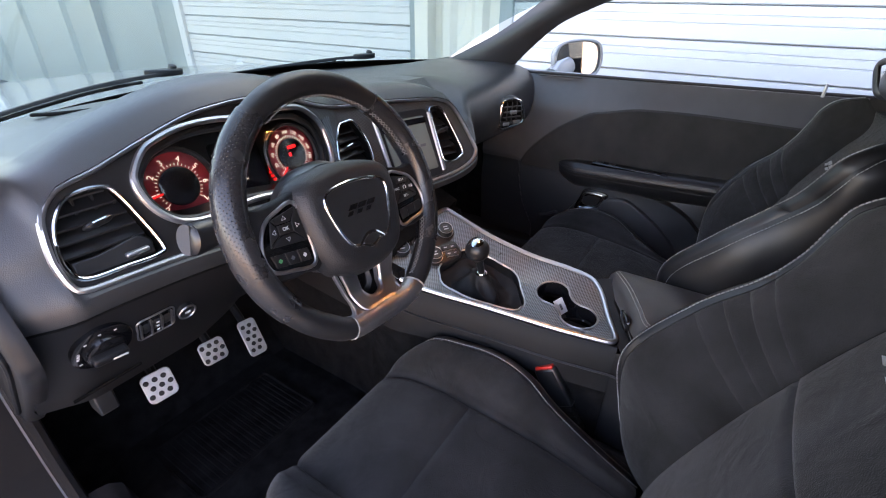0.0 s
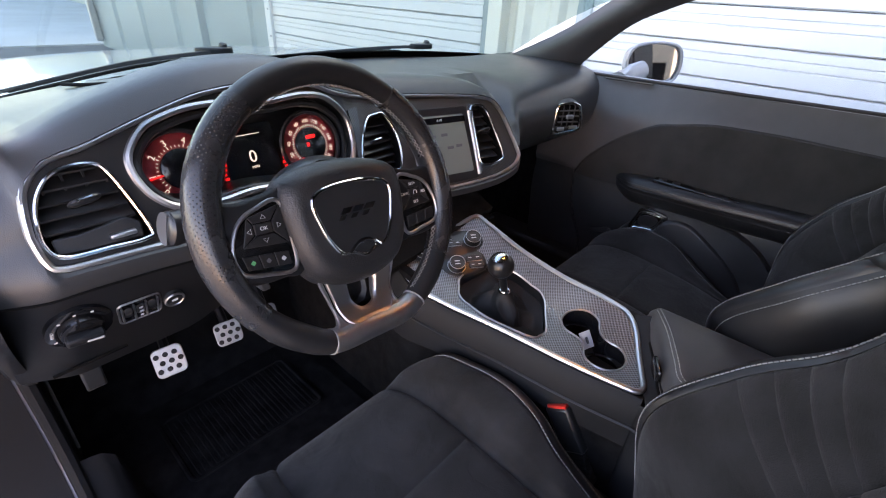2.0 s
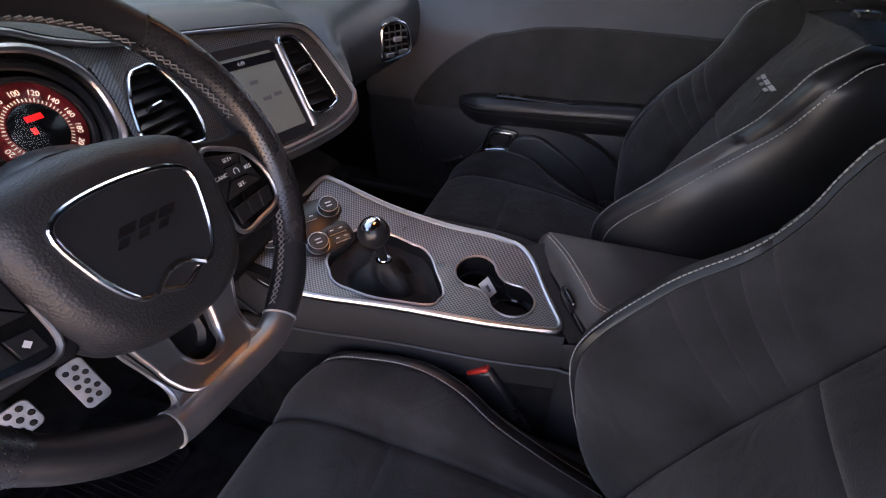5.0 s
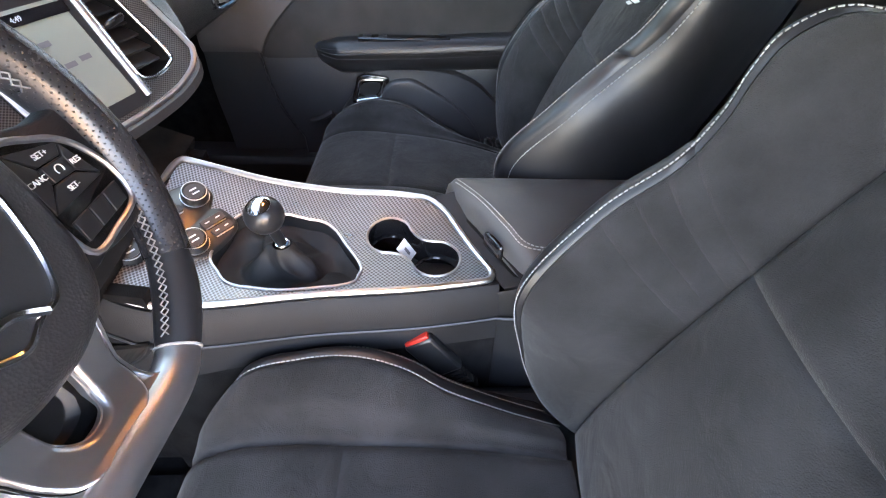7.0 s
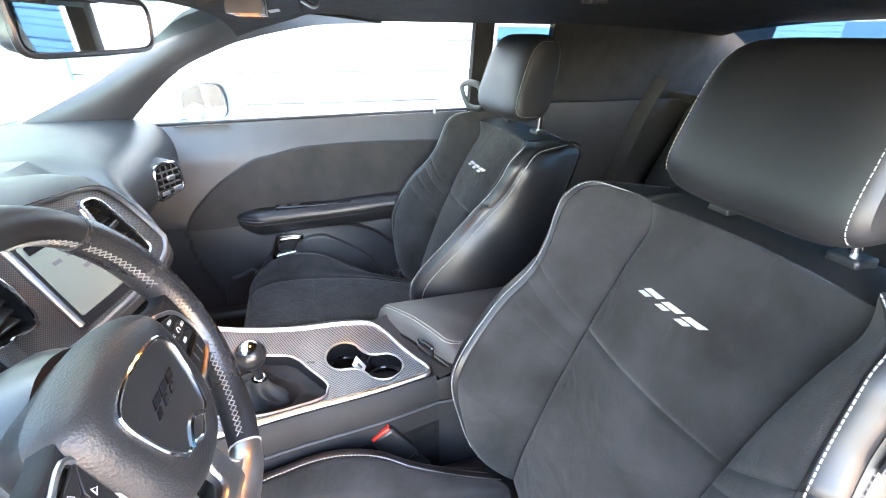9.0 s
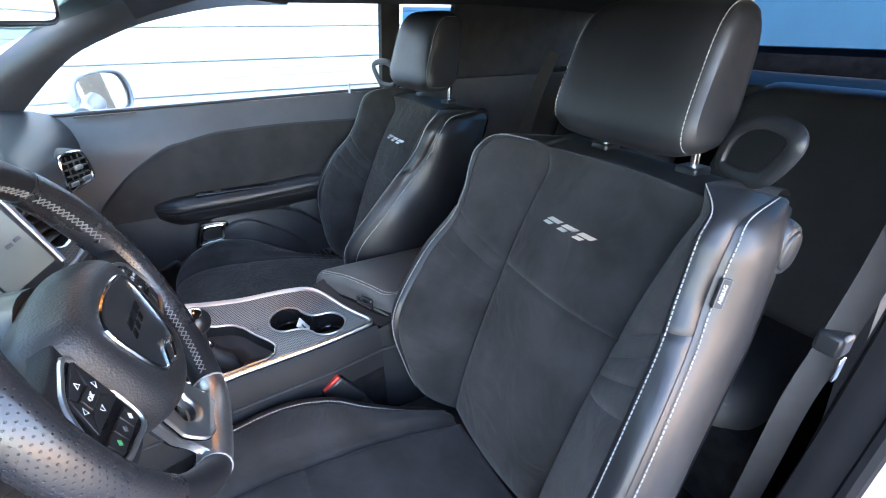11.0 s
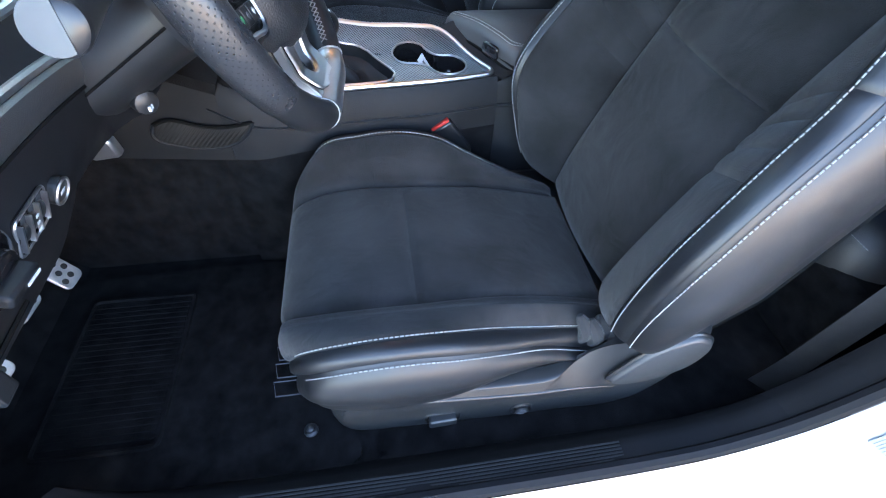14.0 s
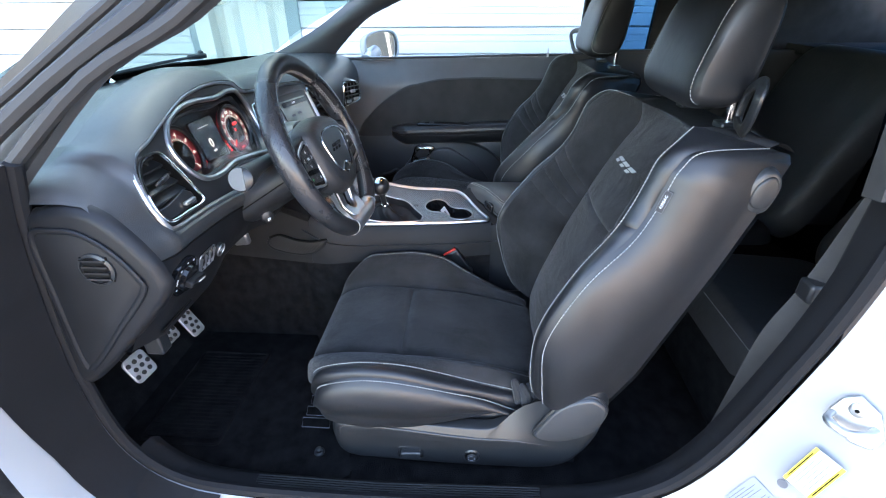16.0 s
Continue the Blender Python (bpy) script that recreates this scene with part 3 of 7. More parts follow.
def lower_panel(u, v):
    y, z = lerp(0.80, -0.42, u), lerp(0.31, 0.712, v)
    return Vector((door_x(y, z), y, z))


part("door_panel", grid(door_panel, 120, 40), LITSKIN, PD)
part("lower_panel", grid(lower_panel, 180, 60), LOWERSKIN, PD, "smooth lower door panel of darker vinyl, some shade in its colour")
arc_top = [(0.634, 0.716), (0.603, 0.768), (0.52, 0.846), (0.42, 0.908), (0.358, 0.923), (0.284, 0.938), (0.216, 0.943), (0.086, 0.946), (-0.139, 0.942), (-0.38, 0.935)]
arc = arc_top + [(-0.40, 0.925), (-0.40, 0.85), (-0.40, 0.74), (-0.38, 0.73), (0.0, 0.722), (0.3, 0.712), (0.5, 0.706), (0.60, 0.704), (0.628, 0.706)]
insert = dome(ring2d(arc, 110), lambda a, b, d: Vector((door_x(a, b) - 0.002 - d, a, b)), 0.006, rings=3, inset=0.008)
part("suede_insert", insert, LITSUEDE, PD, "dark suede door insert")
part("insert_seam", tube([Vector((door_x(p.x, p.y) - 0.002, p.x, p.y)) for p in spline([(a, b, 0) for a, b in arc_top], 70)], 0.0035, sides=6), SATIN, PD)


def armrest(u, v):
    """u from the nose backwards, v down the section: pad, seam, then the tucked underside."""
    y = lerp(0.497, -0.40, u)
    zs = interp(y, [-0.40, 0.03, 0.21, 0.45, 0.50], [0.756, 0.744, 0.734, 0.728, 0.731])
    sec = [(0.712, 0.030), (0.690, 0.032), (0.668, 0.030), (0.653, 0.022), (0.646, 0.010), (0.645, 0.0), (0.647, -0.008), (0.652, -0.024), (0.662, -0.042), (0.678, -0.056), (0.712, -0.066)]
    p = spline([(a, b, 0) for a, b in sec], 25)[int(round(v * 24))]
    k = min(1, max(0, (0.497 - y) / 0.075)) ** 0.5
    return Vector((0.712 + (p.x - 0.712) * k, y, zs + p.y * (0.15 + 0.85 * k)))


ar = part("armrest", grid(lambda u, v: armrest(u ** 1.6, v), 60, 25), LEATHER, PD, "black leather armrest with white stitching")
for v, dz in ((9.2 / 24, 0.0), (14.6 / 24, 0.0)):
    part("stitching", stitches([armrest(0.03 + 0.97 * k / 60, v) + Vector((-0.0008, 0, dz)) for k in range(61)], r=0.0006), GREYPRINT, ar, "pale thread stitching")
part("piping", tube([armrest(0.012 + 0.98 * k / 60, 0.5) for k in range(61)], 0.0022, sides=6), SATIN, ar)
part("switch_plate", box(0.662, 0.694, 0.13, 0.37, 0.755, 0.7685), GLOSS, PD, bevel=0.004)
for y in (0.295, 0.335):
    part("window_switch", box(0.668, 0.682, y, y + 0.022, 0.767, 0.7710), SATIN, PD, bevel=0.002)
pad_o = [(0.365, 0.664), (0.333, 0.687), (0.252, 0.692), (0.149, 0.684), (0.096, 0.670), (0.043, 0.642), (-0.02, 0.585), (-0.12, 0.53), (-0.30, 0.50), (-0.38, 0.46), (-0.36, 0.40), (0.1, 0.39), (0.40, 0.42), (0.46, 0.49), (0.44, 0.56), (0.40, 0.615)]
LP = part("lower_pad", dome(ring2d(pad_o, 90), lambda a, b, d: Vector((door_x(a, b) - 0.001 - d, a, b)), 0.026, rings=5, inset=0.022), LOWERSKIN, PD)
pad_i = [(0.300, 0.652), (0.262, 0.664), (0.223, 0.661), (0.162, 0.626), (0.109, 0.587), (0.066, 0.541), (0.03, 0.47), (0.06, 0.42), (0.20, 0.41), (0.33, 0.45), (0.36, 0.54), (0.335, 0.61)]
part("pad_crease", dome(ring2d(pad_i, 70), lambda a, b, d: Vector((door_x(a, b) - 0.026 - d, a, b)), 0.012, rings=5, inset=0.018), LOWERSKIN, LP)
handle_bowl = ring2d([(0.402, 0.594), (0.390, 0.640), (0.378, 0.668), (0.34, 0.674), (0.296, 0.666), (0.304, 0.634), (0.318, 0.602), (0.36, 0.594)], 34)
HB = part("handle_bezel", dome(handle_bowl, lambda a, b, d: Vector((door_x(a, b) - 0.024 - d, a, b)), 0.006, rings=3, inset=0.006), GLOSS, PD, "gloss black handle recess")
grip = [(0.387, 0.605), (0.379, 0.632), (0.371, 0.658), (0.345, 0.663), (0.308, 0.660), (0.313, 0.640), (0.321, 0.615), (0.355, 0.609)]
part("handle", tube([Vector((door_x(a, b) - 0.034, a, b)) for a, b in ring2d(grip, 36)], 0.0042, closed=True, sides=8), CHROME, PD, "chrome inside door handle")
part("lever", slab(ring2d([(0.374, 0.620), (0.366, 0.650), (0.322, 0.652), (0.330, 0.624)], 20), lambda a, b, d: Vector((door_x(a, b) - 0.030 - d, a, b)), 0.003), SATIN, HB, bevel=0.001)
part("pocket_edge", tube([Vector((door_x(p.x, p.y) - 0.010, p.x, p.y)) for p in spline([(0.535, 0.527, 0), (0.502, 0.536, 0), (0.472, 0.552, 0), (0.46, 0.537, 0), (0.411, 0.558, 0), (0.36, 0.578, 0), (0.30, 0.590, 0)], 30)], 0.008, sides=8), LOWERSKIN, PD)
part("defrost_slot", slab(roundrect(0.54, 0, 0.15, 0.014, 0.006), lambda a, b, d: Vector((0.735 + b, a, beltline(a) - 0.006 + d + 0.0)), 0.004), SATIN, PD)
part("lock_pin", lathe([(0.004, 0), (0.004, 0.03), (0.003, 0.034)], (0.733, -0.172, 1.026), (0, 0, 1), 10), DARKSILVER, PD)
part("belt_seal", tube([Vector((0.758, y, beltline(y) + 0.001)) for y in np.linspace(0.74, -0.42, 20)], 0.005, sides=6), RUBBER, PD)
part("outer_skin", thick(grid(lambda u, v: Vector((0.80 + 0.12 * math.sin(v * 2.2) ** 0.7 if v > 0 else 0.80, lerp(0.85, -0.45, u), beltline(0) - 0.005 - 0.6 * v)), 12, 12), 0.01, (-1, 0, 0)), WHITEPAINT, PD)
win = part("window_2", grid(lambda u, v: Vector((lerp(0.765, 0.705, v), lerp(0.73, -0.30, u), lerp(beltline(lerp(0.73, -0.30, u)), 1.298, v))), 6, 6), GLASS)
win.visible_shadow = False
tagged(win, "raised clear passenger side window", "window", kind="structure")

qp = grid(lambda u, v: Vector((0.80 + 0.12 * math.sin(v * 2.2) ** 0.7 if v > 0 else 0.78, lerp(-0.46, -1.7, u), 1.04 - 0.7 * v)), 12, 12)
tagged(part("quarter_panel", thick(qp, 0.01, (-1, 0, 0)), WHITEPAINT), "white rear quarter panel of the car", "car body", kind="structure")

# side mirror
SM = thing("side_mirror", (0.90, 0.53, 1.0), "white exterior side mirror on the passenger door", "side mirror")
MO = Vector((0.949, 0.552, 1.052))
m_ex = Vector((0.78, -0.62, 0)).normalized()
m_ey = Vector((0.056, 0.070, 1)).normalized()
m_en = m_ex.cross(m_ey)
mo = ring2d([(-0.095, 0.0), (-0.075, 0.045), (0.0, 0.06), (0.075, 0.05), (0.095, 0.0), (0.075, -0.052), (0.0, -0.06), (-0.075, -0.05)], 40)
if m_en.y > 0:
    m_en = -m_en


def mplace(a, b, d):
    return MO + m_ex * a + m_ey * b + m_en * d


hs = bmesh.new()
prev = None
for k in range(9):
    ang = k / 8 * math.pi / 2
    f, d = math.cos(ang) * 0.97 + 0.03, -0.105 * math.sin(ang)
    cur = [hs.verts.new(mplace(a * f * 1.06, b * f * 1.06, d)) for a, b in mo]
    if prev:
        for i in range(40):
            j = (i + 1) % 40
            hs.faces.new((prev[i], prev[j], cur[j], cur[i]))
    prev = cur
hs.faces.new(prev)
part("housing", hs, WHITEPAINT, SM)
part("rim", tube([mplace(a * 1.03, b * 1.03, 0.0) for a, b in mo], 0.005, closed=True, sides=8), WHITEPAINT, SM)
# grey for black slats: the outdoors they reflect is put into the colour
VENTREFLECT = mat("vent_reflect", (0.075, 0.077, 0.08), 0.35, var=0.1, scale=30, bump=0)
STALKGREY = mat("stalk_grey", (0.062, 0.065, 0.070), 0.4, var=0.08, scale=30, bump=0)
MIRROR = mat("mirror_glass", (0.9, 0.9, 0.9), 0.02, metal=1, var=0.01, scale=5, bump=0, rvar=0.01)
part("mirror_glass", slab(mo, lambda a, b, d: mplace(a, b, -0.012 + d), 0.004), MIRROR, SM)
part("foot", tube(spline([(0.80, 0.60, 1.0), (0.87, 0.60, 1.01), (0.93, 0.58, 1.03)], 8), 0.03, sides=12), WHITEPAINT, SM)

# ---------- dashboard ----------
DASH = thing("dashboard", (0, 0.8, 0.8), "black soft-touch dashboard with chrome-edged instrument bezel", "dashboard")


def face_y(x, z):
    return interp(x, [-0.8, -0.3, -0.2, -0.16, 0.13, 0.2, 0.3], [0.61, 0.61, 0.655, 0.67, 0.595, 0.575, 0.56]) + 0.4 * (z - 0.96)


ARC = [(-0.706, 0.965), (-0.702, 0.990), (-0.693, 1.016), (-0.669, 1.037), (-0.627, 1.047), (-0.594, 1.057), (-0.551, 1.070), (-0.511, 1.081), (-0.479, 1.088), (-0.44, 1.092), (-0.40, 1.094), (-0.35, 1.092), (-0.30, 1.083), (-0.256, 1.066), (-0.19, 1.047), (-0.14, 1.039), (-0.07, 1.038), (0.05, 1.030), (0.10, 1.025), (0.134, 1.015), (0.155, 0.99), (0.174, 0.935), (0.184, 0.895)]
LOW = [(-0.706, 0.965), (-0.703, 0.938), (-0.692, 0.926), (-0.647, 0.923), (-0.583, 0.920), (-0.5, 0.912), (-0.4, 0.895), (-0.3, 0.878), (-0.2, 0.862), (-0.1, 0.852), (0.0, 0.851), (0.06, 0.853), (0.112, 0.858), (0.15, 0.868), (0.172, 0.880), (0.184, 0.895)]
RING = ring2d([(-0.586, 1.028), (-0.563, 1.055), (-0.538, 1.066), (-0.50, 1.074), (-0.453, 1.075), (-0.385, 1.069), (-0.323, 1.072), (-0.277, 1.061), (-0.238, 1.03), (-0.229, 0.993), (-0.245, 0.955), (-0.30, 0.937), (-0.36, 0.945), (-0.44, 0.955), (-0.50, 0.952), (-0.546, 0.957), (-0.572, 0.974), (-0.586, 1.0)], 90)
VENT_L = ring2d([(-0.694, 0.985), (-0.682, 1.010), (-0.660, 1.027), (-0.626, 1.028), (-0.611, 1.012), (-0.592, 0.945), (-0.600, 0.933), (-0.64, 0.934), (-0.685, 0.937), (-0.698, 0.955)], 60)
VENT_C = ring2d([(-0.192, 0.983), (-0.172, 1.002), (-0.148, 1.009), (-0.128, 1.006), (-0.112, 0.96), (-0.118, 0.912), (-0.14, 0.905), (-0.195, 0.92), (-0.214, 0.942), (-0.205, 0.965)], 50)
VENT_R = ring2d([(0.075, 1.000), (0.092, 1.009), (0.115, 0.999), (0.130, 0.95), (0.140, 0.900), (0.128, 0.888), (0.10, 0.883), (0.078, 0.887), (0.072, 0.90), (0.073, 0.95)], 50)


ARC = [(v.x, v.y) for v in spline([(a, b, 0) for a, b in ARC], 110)]
LOW = [(v.x, v.y) for v in spline([(a, b, 0) for a, b in LOW], 80)]


def on_face(a, b, d=0.0):
    """A point of the bezel, d metres out of it towards the seats."""
    return Vector((a, face_y(a, b) - d * 0.928, b + d * 0.371))


def zarc(x):
    return interp(x, [p[0] for p in ARC], [p[1] for p in ARC])


def zlow(x):
    return interp(x, [p[0] for p in LOW], [p[1] for p in LOW])


# soft body, section by section across the car
def dash_section(x):
    yw, zw = 1.16 - 0.30 * x * x, 1.043 - 0.05 * x * x
    xc = min(0.183, max(-0.705, x))
    ze, zl = zarc(xc), zlow(xc)
    ye, yl = face_y(xc, ze), face_y(xc, zl)
    # round the driver's end the hood and the sill of the vent keep their heights
    hz = ze if x > -0.67 else lerp(max(ze, 1.034), 0.992, step(-x, 0.706, 0.785))
    lz = zl if x > -0.67 else min(zl, 0.924)
    yh, yz = face_y(xc, hz), face_y(xc, lz)
    hump = max(0, hz - 1.035)
    fall = max(0, min(1, (-x - 0.60) / 0.185))
    lip, drop = 1 - 0.6 * step(-x, 0.62, 0.71), 0.055 * fall ** 2
    gap = 0.075 if -0.70 < x < 0.18 else 0.0
    drv = [(yw, zw), (1.0, 1.046 + 0.3 * hump - 0.6 * drop), (0.86, 1.05 + 0.7 * hump - drop), (0.74, 1.053 + 0.95 * hump - drop), (yh + 0.085, hz + 0.033 * lip), (yh + 0.040, hz + 0.034 * lip), (yh + 0.010, hz + 0.025 * lip), (ye - 0.008, ze + 0.006), (ye - 0.002, ze - 0.002), (ye + gap, ze - 0.01 * (gap > 0)), (yl + gap, zl + 0.01 * (gap > 0)), (yl - 0.002, zl + 0.002), (yz - 0.012, lz - 0.004), (yz - 0.014, lz - 0.016)]
    low = interp(x, [-0.77, -0.56, -0.50, -0.44, -0.3, -0.1, 0.2], [0.732, 0.735, 0.755, 0.80, 0.80, 0.79, 0.80])
    lean = 1 - step(x, -0.52, -0.40)
    zl = lz
    back = 0.1 * step(x, -0.35, 0.1)
    drv += [(0.573 + 0.25 * (zl - 0.03 - 0.84) + back, zl - 0.03), (0.572 + 0.025 * lean + back, lerp(zl, low, 0.6 - 0.15 * lean)), (0.585 + 0.053 * lean + back, low + 0.028 * lean), (0.66 - 0.005 * lean, low - 0.02 * (1 - lean)), (0.95, low)]
    if x > 0.13:
        k = 1 - 0.25 * step(x, 0.6, 0.76)
        pas = [(yw, zw), (1.0, 1.044), (0.86, 1.046), (0.76, 1.044), (0.70, 1.034), (0.665, 1.02), (0.645, 1.004), (0.632, 0.985), (0.624, 0.965), (0.619, 0.945), (0.618, 0.925), (0.620, 0.905), (0.626, 0.885), (0.636, 0.868), (0.655, 0.848), (0.68, 0.83), (0.72, 0.81), (0.80, 0.79), (0.95, 0.79)]
        u = step(x, 0.165, 0.30)
        drv = [(lerp(a[0], b[0], u), lerp(a[1], b[1], u)) for a, b in zip(drv, pas)]
    if x < -0.70:
        f = step(-x, 0.706, 0.785)
        drv = [(lerp(y, 0.80 + (y - 0.80) * 0.88, f), lerp(z, 0.93 + (z - 0.93) * 0.94, f)) for y, z in drv]
    return drv


xs = [-0.775, -0.765, -0.75, -0.73, -0.715, -0.706, -0.70, -0.69, -0.67] + list(np.arange(-0.65, 0.13, 0.02)) + list(np.arange(0.13, 0.32, 0.01)) + list(np.arange(0.32, 0.75, 0.03)) + [0.75, 0.76]
secs = [dash_section(x) for x in xs]
# ease the padded top between its sections, holding the bezel's edge
raw = np.array(secs)
for j, reach in ((1, 6), (2, 6), (3, 6), (4, 4), (5, 3), (6, 2)):
    for i in range(1, len(xs) - 4):
        near = [k for k in range(max(0, i - reach), min(len(xs), i + reach + 1))]
        wts = [math.exp(-((xs[k] - xs[i]) / (0.014 * reach)) ** 2) for k in near]
        secs[i][j] = tuple(sum(w * raw[k][j] for w, k in zip(wts, near)) / sum(wts))


# the driver's end rolls smoothly into the cap
for _ in range(3):
    was = [list(sec) for sec in secs]
    for i in range(1, 6):
        for j in range(4, 14):
            ring = (was[i - 1][j], was[i + 1][j], was[i][j - 1], was[i][j + 1], was[i][j], was[i][j])
            if i < 5 or j < 8:
                secs[i][j] = tuple(sum(q[c] for q in ring) / 6 for c in (0, 1))


def dash_fn(u, v):
    i, j = int(round(u * (len(xs) - 1))), int(round(v * (len(secs[0]) - 1)))
    return Vector((xs[i], *secs[i][j]))


NR = len(secs[0])
part("dash_pad", grid(lambda u, v: dash_fn(u, v * 14 / (NR - 1)), len(xs), 15), SOFT, DASH, "grained black soft dash pad")
part("knee_panel", grid(lambda u, v: dash_fn(u, (14 + v * (NR - 15)) / (NR - 1)) + Vector((0, 0.0, 0.0)), len(xs), NR - 14), KNEE, DASH, "smooth hard plastic knee panel")
part("panel_gap", tube([Vector((x, sec[14][0] - 0.001, sec[14][1])) for x, sec in zip(xs, secs) if -0.77 < x < 0.2], 0.0018, sides=5), DARKVOID, DASH)

# bezel sheet with real recesses for cluster and air vents
d_ring, d_vl, d_vc, d_vr = signed(RING), signed(VENT_L), signed(VENT_C), signed(VENT_R)


def bezel(u, v):
    x = lerp(-0.7055, 0.1835, u)
    z = lerp(zlow(x) + 0.001, zarc(x) - 0.001, v)
    return Vector((x, face_y(x, z), z))


bz = grid(bezel, 300, 64)
holes = []
for f in bz.faces:
    c = f.calc_center_median()
    x, z = c.x, c.z
    if (-0.6 < x < -0.21 and d_ring(x, z) < 0) or (x < -0.58 and d_vl(x, z) < 0) or (-0.23 < x < -0.1 and d_vc(x, z) < 0) or (x > 0.06 and d_vr(x, z) < 0):
        holes.append(f)
bmesh.ops.delete(bz, geom=holes, context="FACES")
cz = bz.copy()
bmesh.ops.delete(bz, geom=[f for f in bz.faces if f.calc_center_median().x > -0.226], context="FACES")
bmesh.ops.delete(cz, geom=[f for f in cz.faces if f.calc_center_median().x <= -0.226], context="FACES")
part("bezel", bz, SATIN, DASH, "satin black instrument bezel")
part("center_bezel", cz, GRAPHITE, DASH, "dark graphite woven-pattern center bezel")


def well(outline, depth, shrink, name, m):
    """Side walls and back of an opening in the bezel."""
    n = len(outline)
    ca, cb = sum(o[0] for o in outline) / n, sum(o[1] for o in outline) / n
    w = bmesh.new()
    rings = []
    for k in range(5):
        f = 1 - (1 - shrink) * k / 4
        rings.append([w.verts.new(on_face(ca + (a - ca) * f, cb + (b - cb) * f) + Vector((0, depth * k / 4, 0))) for a, b in outline])
    for r0, r1 in zip(rings, rings[1:]):
        for i in range(n):
            w.faces.new((r0[i], r0[(i + 1) % n], r1[(i + 1) % n], r1[i]))
    w.faces.new(rings[-1])
    return part(name, w, m, DASH)


well(RING, 0.064, 0.93, "cluster_well", SATIN)
# near-black walls and backs paint in the shade down the ducts
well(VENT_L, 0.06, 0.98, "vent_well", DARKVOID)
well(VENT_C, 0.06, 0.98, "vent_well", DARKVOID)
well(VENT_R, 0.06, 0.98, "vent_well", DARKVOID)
part("bezel_chrome", tube([on_face(a, b, 0.004) for a, b in ARC], 0.0045, sides=8), SILVER, DASH, "satin chrome strip around the bezel")
part("bezel_chrome", tube([on_face(a, b, 0.004) for a, b in LOW], 0.0045, sides=8), SILVER, DASH, "satin chrome strip around the bezel")
part("cluster_ring", tube([on_face(a, b, 0.002) for a, b in RING], 0.005, closed=True, sides=8), SILVER, DASH, "satin chrome ring around the gauges")
# second step of the cluster surround
part("cluster_shroud", tube([on_face((a + 0.408) * 0.94 - 0.408, (b - 1.005) * 0.9 + 1.003, -0.018) for a, b in RING], 0.006, closed=True, sides=8), PLASTIC, DASH)

lens = bmesh.new()
lens.faces.new([lens.verts.new(on_face((a + 0.408) * 0.95 - 0.408, (b - 1.005) * 0.92 + 1.003, -0.024) + Vector((0, 0.10 * (b - 1.0), 0))) for a, b in RING])
lens_ob = part("cluster_lens", thick(lens, 0.0015, (0, 1, 0)), LENS, DASH, "clear lens over the gauges", smooth=False)
lens_ob.visible_shadow = False
# gauges
GY = 0.668


def gauge(cx, cz, r, numbers, a0, a1, needle, word):
    """A dial facing the driver, tilted like the bezel."""
    g = part("gauge", lathe([(r, 0), (r, 0.004), (r * 0.98, 0.006)], (cx, GY + 0.004, cz), (0, -0.95, 0.3), 40), REDFACE, DASH, "lit red dial with white figures")
    m = basis(Vector((cx, GY, cz)), (1, 0, 0), (0, 0.3, 0.95))
    part("hub_disc", lathe([(r * 0.56, 0), (r * 0.56, 0.006), (r * 0.5, 0.008)], m @ Vector((0, 0, 0.0)), (0, -0.95, 0.3), 32), GLOSS, g)
    part("dial_ring", tube([m @ Vector((r * 1.06 * math.cos(k / 40 * math.tau), r * 1.06 * math.sin(k / 40 * math.tau), 0.006)) for k in range(40)], 0.004, closed=True, sides=6), SATIN, g)
    n = len(numbers)
    for i, s in enumerate(numbers):
        a = radians(lerp(a0, a1, i / (n - 1)))
        p = m @ Matrix.Translation((r * 0.78 * math.cos(a), r * 0.78 * math.sin(a), 0.0035)) @ Matrix.Rotation(a - math.pi / 2, 4, "Z")
        words("figure", s, r * (0.24 if n < 9 else 0.16), p, GLOWWHITE, g)
    tick = bmesh.new()
    for i in range((n - 1) * 4 + 1):
        a = radians(lerp(a0, a1, i / ((n - 1) * 4)))
        p = m @ Matrix.Rotation(a, 4, "Z")
        box(r * 0.60, r * (0.66 if i % 4 else 0.68), -0.0005, 0.0005, 0.003, 0.0038, tick, p)
    part("tick_marks", tick, GLOWWHITE, g, smooth=False)
    a = radians(lerp(a0, a1, needle))
    part("needle", box(r * 0.55, r * 0.90, -0.0012, 0.0012, 0.007, 0.0085, None, m @ Matrix.Rotation(a, 4, "Z")), GLOWRED, g, smooth=False)
    words("unit", word, r * 0.13, m @ Matrix.Translation((0, -r * 0.78, 0.0035)), GLOWRED, g)
    return g


gauge(-0.518, 0.988, 0.051, ["0", "1", "2", "3", "4", "5", "6", "7"], 222, -42, 0.13, "RPM")
sp = gauge(-0.308, 0.984, 0.051, ["0", "20", "40", "60", "80", "100", "120", "140", "160", "180", "200"], 222, -42, 0.0, "MPH")
mm = basis(Vector((-0.308, GY - 0.009, 0.984)), (1, 0, 0), (0, 0.3, 0.95))
part("warning_light", box(-0.009, 0.009, 0.013, 0.019, 0, 0.001, None, mm), GLOWRED, sp, smooth=False)
part("warning_light", box(-0.010, -0.005, 0.0, 0.007, 0, 0.001, None, mm), GLOWRED, sp, smooth=False)
